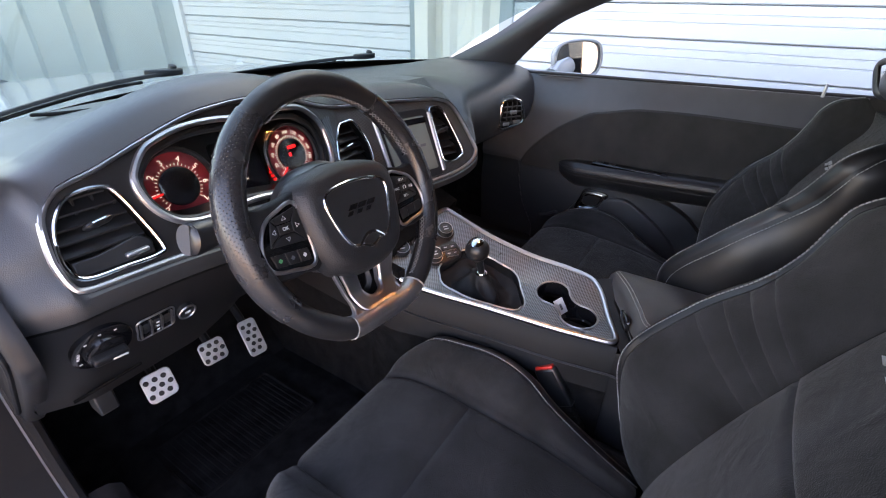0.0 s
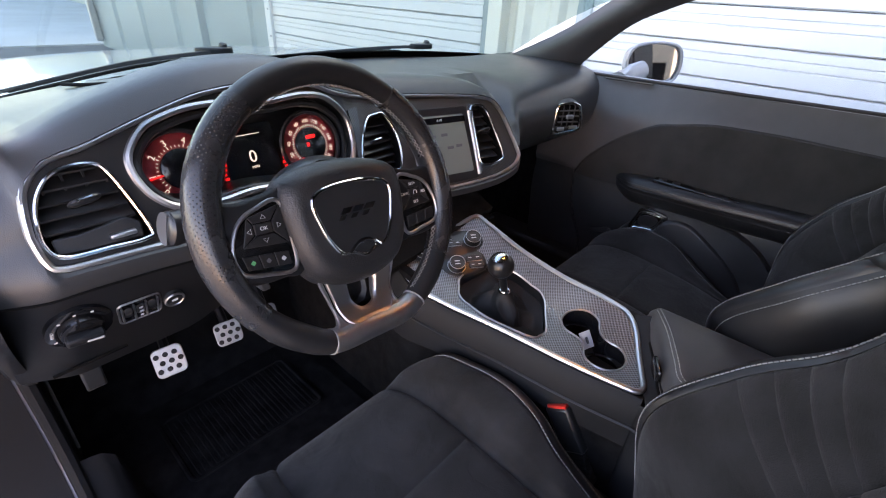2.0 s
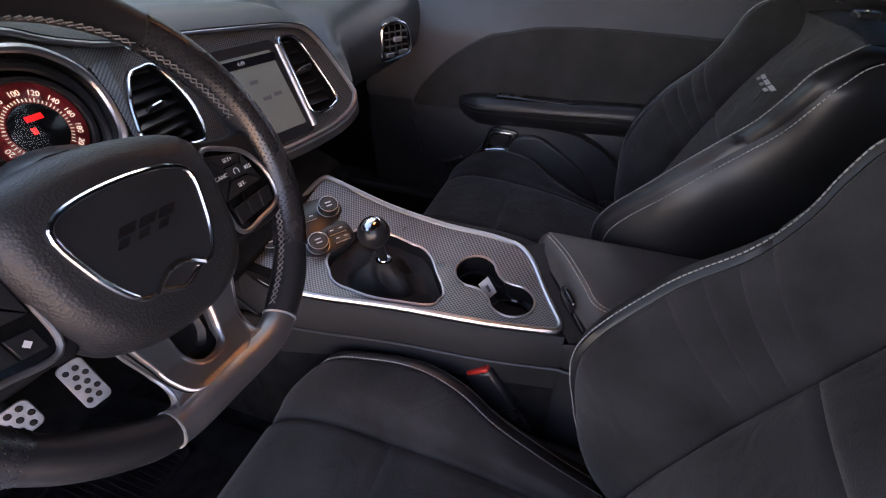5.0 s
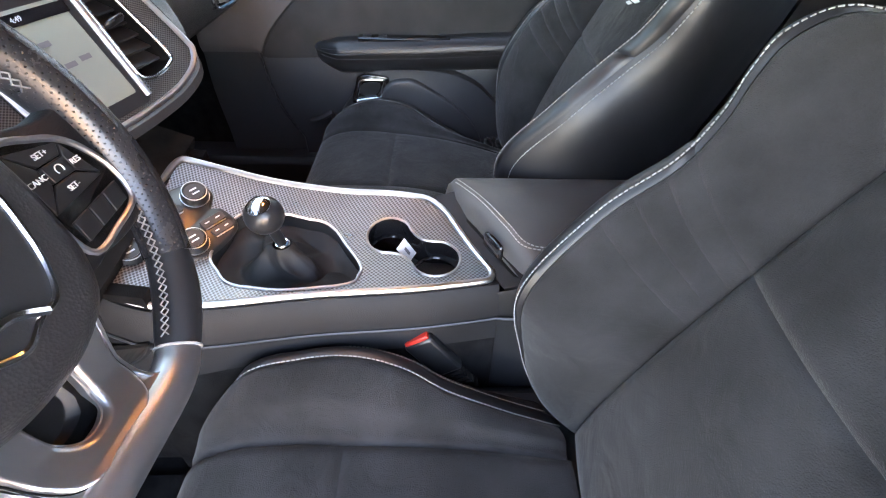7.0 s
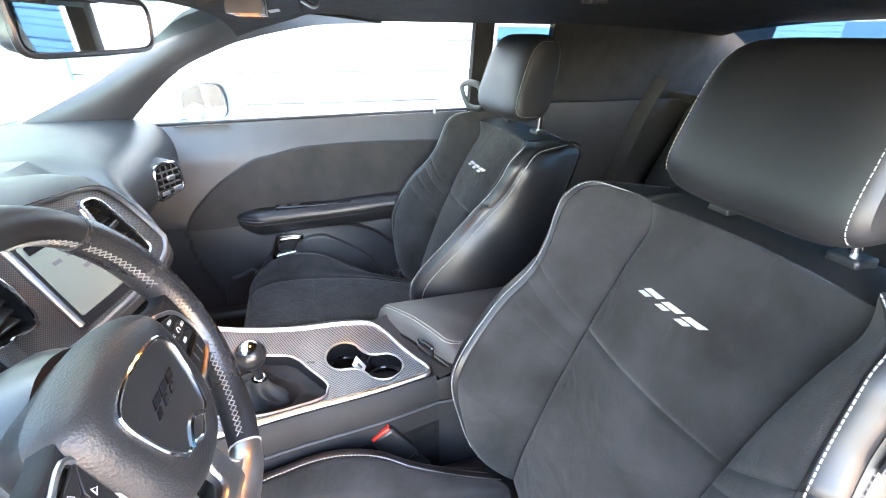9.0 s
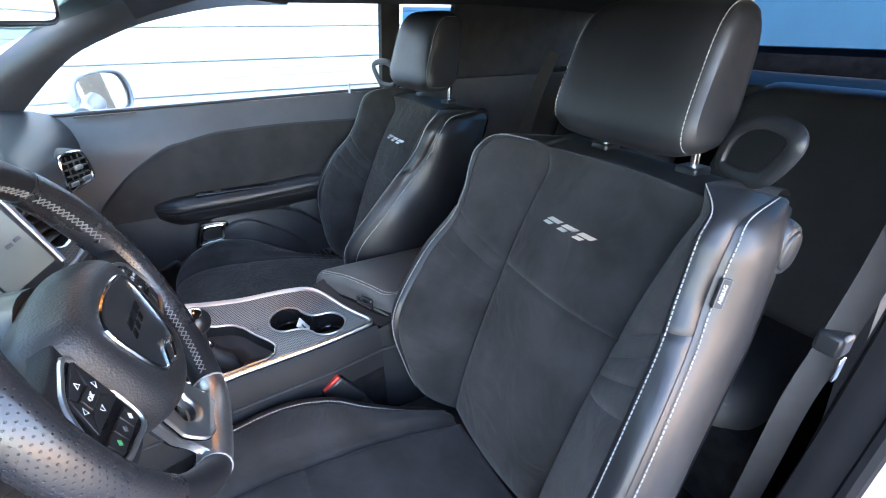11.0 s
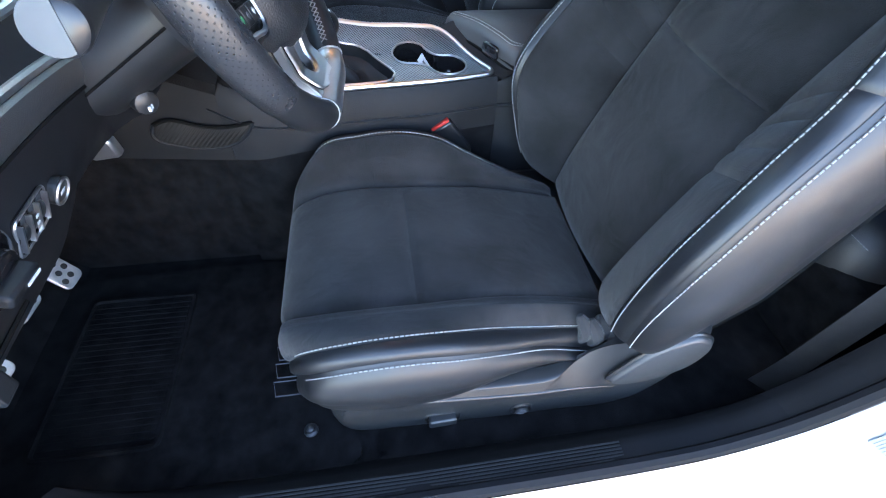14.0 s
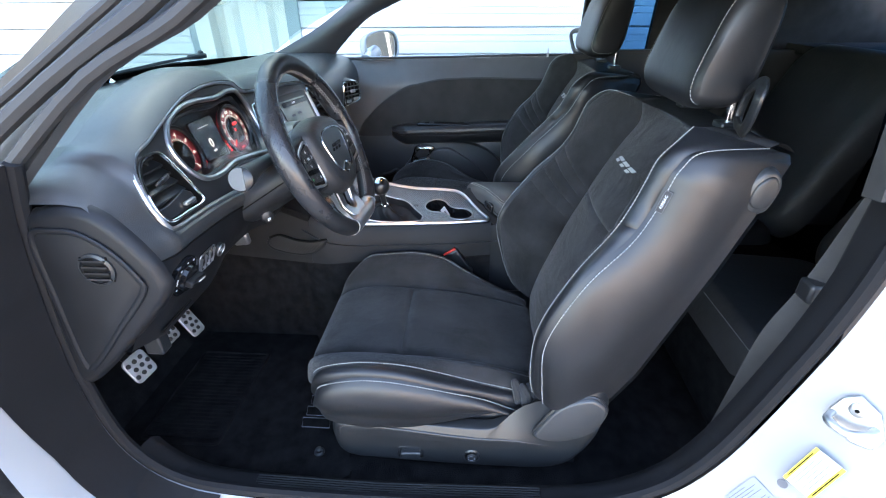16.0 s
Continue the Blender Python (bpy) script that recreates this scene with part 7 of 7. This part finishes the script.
gather = bmesh.new()
for k in range(5):
    gx = SX - 0.205 - 0.008 * (k % 2)
    tube(spline([(gx, 0.030 - 0.016 * k, 0.535 - 0.004 * k), (gx - 0.016, 0.018 - 0.015 * k, 0.508), (gx - 0.012, 0.022 - 0.017 * k, 0.478)], 8), [0.005, 0.009, 0.011, 0.012, 0.012, 0.010, 0.008, 0.005], sides=8, bm=gather)
part("cover_gather", gather, SUEDE, S, "gathered fold of the seat cover")
for y0, y1 in ((0.36, 0.42), (-0.12, -0.06)):
    part("seat_rail", box(SX - 0.23, SX - 0.19, y0, y1, FLOOR, 0.42), SATIN, S, smooth=False)
    part("seat_rail", box(SX + 0.19, SX + 0.23, y0, y1, FLOOR, 0.42), SATIN, S, smooth=False)


# headrest
def hr(u, v):
    """Rounded block: u round the section, v across."""
    x = lerp(-1, 1, v)
    a = u * math.tau
    ca, sa = math.cos(a), math.sin(a)
    ca = math.copysign(abs(ca) ** 0.62, ca)
    sa = math.copysign(abs(sa) ** 0.55, sa)
    end = (1 - abs(x) ** 5) ** 0.5 if abs(x) < 1 else 0
    f = 0.72 + 0.28 * end
    z = 1.170 + 0.100 * sa * f
    y = -0.308 - 0.052 * ca * f * (1.0 - 0.15 * sa)
    y += -0.02 * sa + 0.02
    wide = 0.132 - 0.012 * (sa + 1) / 2
    return Vector((SX + x * wide, -y * -1, z))


hrb = grid(hr, 44, 40, close_u=True)
bmesh.ops.holes_fill(hrb, edges=hrb.edges[:], sides=60)
HR = part("headrest", hrb, LEATHER, S, "black leather headrest")
for sgn in (-1, 1):
    part("stitching", stitches([hr(u, 0.5 + sgn * (0.455 if sgn < 0 else 0.482)) + Vector((0, 0.0015, 0.0015)) for u in np.linspace(0.22, 0.80, 60)], r=0.0006), THREAD, HR, "white thread stitching")
    part("headrest_post", lathe([(0.0065, 0), (0.0065, 0.06)], (SX + sgn * 0.085, -0.318, 1.03), (0, 0, 1), 12), CHROME, S)
    part("post_guide", box(SX + sgn * 0.085 - 0.018, SX + sgn * 0.085 + 0.018, -0.335, -0.30, 1.036, 1.05), PLASTIC, S, bevel=0.004)
gl_ = loop_spline([(-0.512, -0.31, 1.066), (-0.52, -0.31, 1.105), (-0.55, -0.305, 1.126), (-0.592, -0.287, 1.128), (-0.612, -0.275, 1.114), (-0.596, -0.281, 1.08), (-0.575, -0.288, 1.06), (-0.54, -0.30, 1.056)], 40)
part("belt_guide", tube(gl_, 0.0105, closed=True, sides=10, flat=0.6), PLASTIC, S, "black plastic belt guide loop")

PS = copy_thing(S, pose(0.369, 0.148, FLOOR))
# the passenger seat is handed the other way: its outer trim faces its own door
PS["label"] = "black suede and leather passenger seat with white stitching"
flip = Matrix.Translation((SX, 0, 0)) @ Matrix.Diagonal((-1, 1, 1, 1)) @ Matrix.Translation((-SX, 0, 0))
for o in list(PS.children_recursive):
    n = o.name.split(".")[0]
    if n in ("airbag_tag", "tag_edge", "word"):
        bpy.data.objects.remove(o)
    elif n != "badge_stroke":
        me = o.data.copy()
        if n == "belt_guide":
            me.transform(Matrix.Translation((-0.085, 0.03, 0.0)))
        me.transform(flip)
        me.flip_normals()
        o.data = me

# buckle beside the driver's cushion
BU = thing("belt_buckle", (-0.148, 0.17, 0.5), "black seat belt buckle with red release", "belt buckle")
bmx = basis(Vector((-0.150, 0.175, 0.580)), (1, 0, 0), (0, 0.55, 0.83))
part("body", box(-0.015, 0.015, -0.070, 0.020, -0.024, 0.024, None, bmx), PLASTIC, BU, bevel=0.005)
part("release", box(-0.012, 0.012, 0.016, 0.025, -0.020, 0.020, None, bmx), REDPLASTIC, BU, bevel=0.002)
slv = part("sleeve", box(-0.011, 0.011, -0.135, -0.06, -0.016, 0.016, None, bmx), RUBBER, BU, bevel=0.003)
for k in range(6):
    part("rib", box(-0.0125, 0.0125, -0.128 + k * 0.010, -0.124 + k * 0.010, -0.0175, 0.0175, None, bmx), RUBBER, slv, smooth=False)

# ---------- pedals and mat ----------
def pedal(name, c, w, h, tilt, turn, label):
    p = thing(name, c, label, "pedal", "foot pedals")
    m = Matrix.Translation(c) @ Euler((radians(tilt), 0, radians(turn))).to_matrix().to_4x4()
    part("plate", slab(roundrect(0, 0, w, h, 0.012), lambda a, b, d: m @ Vector((a, b, d)), 0.006), ALUMINIUM, p, "drilled aluminium pedal plate", bevel=0.002)
    nx, ny = max(2, int(w / 0.0185)), max(3, int(h / 0.018))
    for i in range(nx):
        for j in range(ny):
            a = (i - (nx - 1) / 2) * 0.0175 + (0.004 if j % 2 else -0.004)
            part("rubber_stud", lathe([(0.0056, 0.003), (0.0056, 0.0075), (0.004, 0.009)], m @ Vector((a, (j - (ny - 1) / 2) * 0.0165, 0)), m.to_3x3() @ Vector((0, 0, 1)), 10), RUBBER, p)
    part("arm", tube([m @ Vector((0, h * 0.2, -0.004)), m @ Vector((0.005, h * 0.5 + 0.06, -0.06)), m @ Vector((0.005, h * 0.5 + 0.22, -0.10))], 0.010, sides=8), SATIN, p)


pedal("clutch_pedal", Vector((-0.568, 0.882, 0.506)), 0.060, 0.064, 62, -6, "drilled aluminium clutch pedal")
pedal("brake_pedal", Vector((-0.430, 0.910, 0.486)), 0.060, 0.056, 62, -6, "drilled aluminium brake pedal")
pedal("accelerator_pedal", Vector((-0.315, 0.930, 0.440)), 0.048, 0.100, 58, -8, "drilled aluminium accelerator pedal")
MAT = thing("floor_mat", (-0.47, 0.7, FLOOR), "black carpet floor mat with a ribbed heel pad", "floor mat")
part("mat", slab(ring2d([(-0.70, 0.43), (-0.68, 0.95), (-0.60, 0.99), (-0.30, 0.98), (-0.25, 0.9), (-0.25, 0.45), (-0.35, 0.40), (-0.6, 0.40)], 50), lambda a, b, d: Vector((a, b, FLOOR + d)), 0.010), CARPET, MAT)
part("heel_pad", slab(roundrect(-0.46, 0.81, 0.30, 0.20, 0.02), lambda a, b, d: Vector((a, b, FLOOR + 0.010 + d)), 0.004), CARPET, MAT)
for k in range(24):
    part("rib", box(-0.61 + k * 0.012, -0.606 + k * 0.012, 0.72, 0.90, FLOOR + 0.014, FLOOR + 0.0165), CARPET, MAT, smooth=False)
for k in range(3):
    x0 = -0.462 - k * 0.036
    ol = [(x0, 0.537), (x0 - 0.028, 0.531), (x0 - 0.028, 0.462), (x0, 0.468)]
    part("mat_badge", tube([(x, y, FLOOR + 0.011) for x, y in ol], 0.0013, closed=True, sides=5), GREYPRINT, MAT, "embroidered grey outline")
part("mat_knob", lathe([(0.012, 0), (0.012, 0.003), (0.007, 0.005), (0.007, 0.012), (0.004, 0.014)], (-0.630, 0.466, FLOOR + 0.010), (0, 0, 1), 16), PLASTIC, MAT, "black retaining knob")
part("pad_border", tube([(a, b, FLOOR + 0.014) for a, b in roundrect(-0.47, 0.81, 0.31, 0.195, 0.012)], 0.005, closed=True, sides=6), CARPET, MAT)

# ---------- door opening, sill, pillars on the driver's side ----------
SEAL = [(0.72, 1.06), (0.745, 0.97), (0.770, 0.82), (0.782, 0.66), (0.765, 0.52), (0.70, 0.43), (0.58, 0.395), (0.30, 0.385), (-0.05, 0.400), (-0.20, 0.45), (-0.29, 0.56), (-0.36, 0.77), (-0.39, 0.90), (-0.40, 1.0), (-0.40, 1.10)]
sl = spline([(0, y, z) for y, z in SEAL], 80)
tagged(part("door_seal", tube([Vector((-0.775, p.y, p.z)) for p in sl], 0.011, sides=8), SEAL_RUBBER), "black rubber door seal", "seal", kind="structure")


def jamb(u, v):
    i = min(79, int(round(u * 79)))
    p = sl[i]
    t = (sl[min(79, i + 1)] - sl[max(0, i - 1)]).normalized()
    n = Vector((0, t.z, -t.y))
    if n.dot(p - Vector((0, 0.2, 0.75))) < 0:
        n = -n
    x = interp(v, [0, 0.2, 0.6, 1.0], [-0.785, -0.80, -0.87, -0.93])
    off = interp(v, [0, 0.2, 0.6, 1.0], [0.012, 0.03, 0.08, 0.18]) * interp(u, [0, 0.34, 0.5, 1], [0.05, 0.05, 1, 1])
    return Vector((x, p.y, p.z)) + n * off


tagged(part("door_jamb", grid(lambda u, v: jamb(u * 0.42, v * interp(u * 0.42, [0, 0.10, 0.24, 0.42], [0.98, 0.95, 0.60, 0.54])) + Vector((-0.004, -0.004, 0.002)), 40, 10), SEAL_RUBBER), "black plastic hinge-side door jamb cover", "door jamb", kind="structure")
tagged(part("door_jamb", grid(jamb, 80, 12), WHITEPAINT), "white painted door jamb and sill", "door jamb", kind="structure")


def sill(u, v):
    p = sl[min(79, int(round(u * 79)))]
    x = interp(v, [0, 0.3, 0.7, 1.0], [-0.69, -0.715, -0.735, -0.772])
    z = interp(v, [0, 0.3, 0.7, 1.0], [FLOOR, p.z - 0.03, p.z - 0.008, p.z])
    return Vector((x, p.y if p.y > -0.30 else lerp(-0.30 + (p.y + 0.30) * 1.0, p.y, v), max(FLOOR, z)))


tagged(part("sill_trim", grid(lambda u, v: sill(lerp(0.30, 1.0, u), v), 70, 10), SEAL_RUBBER), "black plastic sill scuff trim", "sill trim", kind="structure")
for k in range(6):
    tagged(part("sill_rib", tube([Vector((-0.738 - k * 0.005, y, interp(y, [-0.05, 0.3, 0.6], [0.398, 0.384, 0.393]) - 0.004)) for y in np.linspace(-0.02, 0.55, 10)], 0.0016, sides=5), PLASTIC), "raised rib of the scuff plate", "sill trim", kind="structure")

tagged(part("sill_trim", box(0.66, 0.80, -0.45, 1.0, FLOOR - 0.03, 0.41), PLASTIC, bevel=0.02), "black plastic passenger sill trim", "sill trim", kind="structure")
# rear seat, rear side trim
RS = thing("rear_bench", (0, -0.75, FLOOR), "black leather rear bench seat with white stitching", "bench seat")
for s in (-1, 1):
    part("cushion", dome(roundrect(s * 0.33, -0.68, 0.52, 0.44, 0.08), lambda a, b, d: Vector((a, b, 0.50 + d + 0.1 * (-0.45 - b) * -0.6)), 0.10, rings=6, inset=0.06), REARHIDE, RS)
    part("backrest", dome(roundrect(s * 0.33, 0.80, 0.52, 0.56, 0.08), lambda a, b, d: Vector((a, -0.92 - (b - 0.55) * 0.45 + d * 0.9, b + d * 0.4)), 0.09, rings=6, inset=0.06), REARHIDE, RS)
    part("stitching", stitches([Vector((s * 0.33 + x, -0.475, 0.575)) for x in np.linspace(-0.22, 0.22, 40)]), THREAD, RS)
part("seat_riser", box(-0.62, 0.62, -0.90, -0.46, FLOOR, 0.52), CARPET, RS, bevel=0.02)
for s in (-1, 1):
    q = grid(lambda u, v: Vector((s * lerp(0.72, 0.62, v * 0.7 + 0.3 * u), lerp(-0.36 if s > 0 else -0.47, -1.57, u), lerp(FLOOR, 1.06, v))), 14, 14)
    tagged(part("side_trim", thick(q, 0.02, (s, 0, 0)), REARTRIM), "black plastic rear side panel", "side trim", kind="structure")
    q = grid(lambda u, v: Vector((s * lerp(0.74, 0.70, v), (lerp(-0.295, -0.36, u) if s > 0 else lerp(-0.362, -0.60, u)), lerp(1.02, 1.31, v))), 6, 8)
    tagged(part("b_pillar", thick(q, 0.03, (s, 0, 0)), HEADLINER), "dark cloth door pillar", "pillar", kind="structure")
    q = grid(lambda u, v: Vector((s * lerp(0.72, 0.68, v), lerp(-0.56, -1.5, u), lerp(1.05, 1.32, v))), 6, 8)
    tagged(part("c_pillar", thick(q, 0.03, (s, 0, 0)), HEADLINER), "dark cloth rear pillar", "pillar", kind="structure")
    q = part("window_3" if s > 0 else "window_4", grid(lambda u, v: Vector((s * lerp(0.73, 0.69, v), lerp(-0.365, -0.62, u), lerp(1.04, 1.29, v))), 3, 3), BLUEGLASS)
    q.visible_shadow = False
    tagged(q, "clear rear quarter window", "window", kind="structure")
tagged(part("wall_rear", box(-0.82, 0.82, -1.58, -1.54, FLOOR - 0.03, 1.16), CARPET, smooth=False), "black rear bulkhead", "bulkhead", kind="structure")
tagged(part("parcel_shelf", box(-0.7, 0.7, -1.52, -1.08, 1.05, 1.08), HEADLINER, smooth=False), "dark rear parcel shelf", "shelf", kind="structure")
q = part("window_5", grid(lambda u, v: Vector((lerp(-0.62, 0.62, u), lerp(-1.50, -1.18, v), lerp(1.14, 1.31, v))), 6, 4), BLUEGLASS)
q.visible_shadow = False
tagged(q, "tinted rear window", "window", kind="structure")

# belts
def belt(name, pts, w, parent=None):
    p = spline(pts, 30)
    bm_ = bmesh.new()
    prev = None
    for k in range(30):
        t = (p[min(29, k + 1)] - p[max(0, k - 1)]).normalized()
        s = Vector((0.7, 0.7, 0)) - t * t.dot(Vector((0.7, 0.7, 0)))
        s.normalize()
        a, b = bm_.verts.new(p[k] + s * w / 2), bm_.verts.new(p[k] - s * w / 2)
        if prev:
            bm_.faces.new((prev[0], prev[1], b, a))
        prev = (a, b)
    return thick(bm_, 0.0015)


SB = thing("seat_belt", (-0.68, -0.45, 0.9), "dark grey seat belt hanging beside the door pillar", "seat belt")
part("webbing", belt("b", [(-0.672, -0.50, 1.16), (-0.680, -0.445, 0.98), (-0.674, -0.418, 0.83), (-0.670, -0.390, 0.73), (-0.668, -0.378, 0.60), (-0.664, -0.365, 0.42), (-0.655, -0.36, 0.32)], 0.040), WEBBING, SB)
part("tongue", box(-0.690, -0.655, -0.435, -0.400, 0.815, 0.850), PLASTIC, SB, bevel=0.006)
part("tongue_plate", box(-0.692, -0.689, -0.425, -0.410, 0.775, 0.815), CHROME, SB, bevel=0.001)
SB2 = thing("seat_belt", (0.6, -0.9, 0.9), "dark grey seat belt hanging beside the rear pillar", "seat belt")
part("webbing", belt("b", [(0.60, -0.95, 1.14), (0.62, -0.90, 1.0), (0.64, -0.84, 0.78), (0.68, -0.70, 0.45)], 0.048), WEBBING, SB2)

# striker and labels on the jamb
STK = thing("door_striker", (-0.84, -0.40, 0.73), "zinc door striker bolted to the white jamb", "striker")
sm = basis(Vector((-0.8395, -0.404, 0.731)), (-0.034, -0.034, 0.030), (0.022, -0.005, 0.076))
if (sm.to_3x3() @ Vector((0, 0, 1))).x > 0:
    sm = sm @ Matrix.Diagonal((1, 1, -1, 1))
part("plate", slab([(-0.012, -0.030), (0.012, -0.038), (0.027, -0.022), (0.030, 0.012), (0.014, 0.036), (-0.006, 0.032), (-0.026, 0.014)], lambda a, b, d: sm @ Vector((a, b, d)), 0.004), ZINC, STK, bevel=0.003)
part("tongue", tube(spline([sm @ Vector((-0.022, 0.010, 0.004)), sm @ Vector((-0.024, 0.004, 0.020)), sm @ Vector((-0.006, -0.010, 0.026)), sm @ Vector((0.016, -0.012, 0.020)), sm @ Vector((0.022, -0.010, 0.004))], 16), 0.006, sides=10, flat=0.7), ZINC, STK)
part("bolt", lathe([(0.010, 0.003), (0.010, 0.008), (0.007, 0.010)], sm @ Vector((0.008, 0.016, 0)), sm.to_3x3() @ Vector((0, 0, 1)), 18), ZINC, STK)
part("bolt_socket", lathe([(0.003, 0.010), (0.003, 0.0106)], sm @ Vector((0.008, 0.016, 0)), sm.to_3x3() @ Vector((0, 0, 1)), 6), DARKVOID, STK)

LB = thing("jamb_label", (-0.86, -0.37, 0.65), "yellow and white tyre information label on the jamb", "label")
lbm = basis(Vector((-0.853, -0.378, 0.634)), (0, -0.32, 0.95), (0.07, 0.052, 0.017))
part("paper", box(-0.036, 0.036, -0.020, 0.020, 0.002, 0.0026, None, lbm), WHITEPRINT, LB, smooth=False)
for y0, y1 in ((0.0145, 0.020), (-0.020, -0.0145)):
    bnd = part("yellow_band", box(-0.036, 0.036, y0, y1, 0.0026, 0.003, None, lbm), YELLOWPRINT, LB, smooth=False)
    part("print_line", box(-0.028, 0.026, (y0 + y1) / 2 - 0.0008, (y0 + y1) / 2 + 0.0008, 0.003, 0.0033, None, lbm), DARKVOID, bnd, smooth=False)
for k, (x0, x1) in enumerate(((-0.032, 0.020), (-0.032, 0.030), (-0.020, 0.012), (-0.030, 0.028), (-0.026, 0.016))):
    part("print_line", box(x0, x1, 0.0095 - k * 0.0048, 0.0104 - k * 0.0048, 0.0026, 0.003, None, lbm), GREYPRINT, LB, smooth=False)
part("red_line", box(-0.032, 0.032, -0.0125, -0.0119, 0.0026, 0.003, None, lbm), REDPLASTIC, LB, smooth=False)
part("print_mark", lathe([(0.007, 0.0026), (0.007, 0.003)], lbm @ Vector((-0.046, 0.014, 0)), lbm.to_3x3() @ Vector((0, 0, 1)), 20), GREYPRINT, LB)
LB2 = thing("jamb_label", (-0.84, -0.30, 0.55), "pale grey printed label on the jamb", "label")
lbm = basis(Vector((-0.8285, -0.3305, 0.531)), (0, -0.032, 0.062), (0.031, 0.018, 0.016))
part("paper", box(-0.035, 0.035, -0.019, 0.019, 0.002, 0.0026, None, lbm), FOIL, LB2, smooth=False)
for k, w_ in enumerate((0.010, 0.026, 0.018, 0.029, -0.004, 0.028, 0.030)):
    part("print_line", box(-0.031, w_, 0.014 - k * 0.0045, 0.0149 - k * 0.0045, 0.0026, 0.003, None, lbm), GREYPRINT, LB2, smooth=False)

HK = thing("coat_hook", (0.0, -0.246, 1.335), "small dark plastic hook on the headliner", "hook")
part("hook", lathe([(0.022, 0), (0.020, 0.008), (0.012, 0.016), (0.008, 0.020)], (0.0, -0.246, 1.341), (0, 0, -1), 18), PLASTIC, HK)
for s in (-1, 1):
    part("fin", box(s * 0.014 - 0.003, s * 0.014 + 0.003, -0.262, -0.230, 1.318, 1.336), PLASTIC, HK, bevel=0.002)
# overhead console with its reading lamps lit
OC = thing("overhead_console", (0.02, 0.30, 1.32), "grey overhead console with two lit warm reading lamps", "overhead console")
def oc_z(b):
    return roof(0.5, (b + 1.25) / 1.65).z - 0.002


part("housing", dome(roundrect(0.02, 0.30, 0.19, 0.15, 0.03), lambda a, b, d: Vector((a, b, oc_z(b) - d)), 0.010, rings=5, inset=0.010), HEADLINER, OC)
for s in (-1, 1):
    part("lamp_lens", slab(roundrect(0.02 + s * 0.048, 0.315, 0.050, 0.034, 0.008), lambda a, b, d: Vector((a, b, oc_z(b) - 0.0095 - d)), 0.003), LAMP, OC, "lit warm lamp lens", bevel=0.001)
    shroud = bmesh.new()
    cx = 0.02 + s * 0.048
    for x0, x1, y0, y1 in ((-0.030, 0.030, -0.023, -0.018), (-0.030, 0.030, 0.018, 0.023), (-0.030, -0.0255, -0.018, 0.018), (0.0255, 0.030, -0.018, 0.018)):
        box(cx + x0, cx + x1, 0.315 + y0, 0.315 + y1, oc_z(0.315) - 0.030, oc_z(0.315) - 0.004, shroud)
    part("lamp_shroud", shroud, SATIN, OC, smooth=False)
part("lamp_button", slab(roundrect(0.02, 0.315, 0.030, 0.030, 0.006), lambda a, b, d: Vector((a, b, oc_z(b) - 0.0095 - d)), 0.003), PLASTIC, OC, bevel=0.001)
# rear-view mirror, visor
RV = thing("rear_view_mirror", (0.0, 0.50, 1.27), "black framed interior rear-view mirror", "mirror")
rvm = basis(Vector((-0.04, 0.495, 1.276)), (1, -0.25, 0.0), (0, -0.04, 1))
rvo = ring2d([(-0.13, 0.0), (-0.125, 0.028), (-0.06, 0.036), (0.06, 0.034), (0.122, 0.026), (0.13, -0.006), (0.118, -0.03), (0.05, -0.034), (-0.05, -0.034), (-0.122, -0.03)], 50)
part("frame", dome(rvo, lambda a, b, d: rvm @ Vector((a, b, -d)), 0.035, rings=5, inset=0.03), SATIN, RV)
part("mirror_rim", tube([rvm @ Vector((a, b, 0)) for a, b in rvo], 0.004, closed=True, sides=8), SATIN, RV)
part("mirror_glass", slab([(a * 0.95, b * 0.9) for a, b in rvo], lambda a, b, d: rvm @ Vector((a, b, 0.0005 + d)), 0.0012), MIRROR, RV)
part("stem", tube([rvm @ Vector((0, 0.0, -0.03)), Vector((-0.02, 0.57, 1.315))], 0.012, sides=10), SATIN, RV)
VS = thing("sun_visor", (0.35, 0.33, 1.29), "folded dark cloth sun visor with a pale label", "sun visor")
vm = basis(Vector((0.33, 0.31, 1.318)), (1, -0.05, -0.05), (0.05, 1, -0.16))
part("board", slab(roundrect(0, 0, 0.36, 0.15, 0.03), lambda a, b, d: vm @ Vector((a, b, d - 0.012)), 0.014), HEADLINER, VS, bevel=0.004)
part("label", slab(roundrect(0.02, -0.02, 0.055, 0.022, 0.002), lambda a, b, d: vm @ Vector((a, b, d - 0.0135)), 0.0008), WHITEPRINT, VS, smooth=False)
part("clip", tube(spline([vm @ Vector((-0.02, -0.08, -0.005)), vm @ Vector((-0.025, -0.10, -0.02)), vm @ Vector((-0.01, -0.11, -0.012))], 8), 0.005, sides=8), SILVER, VS)
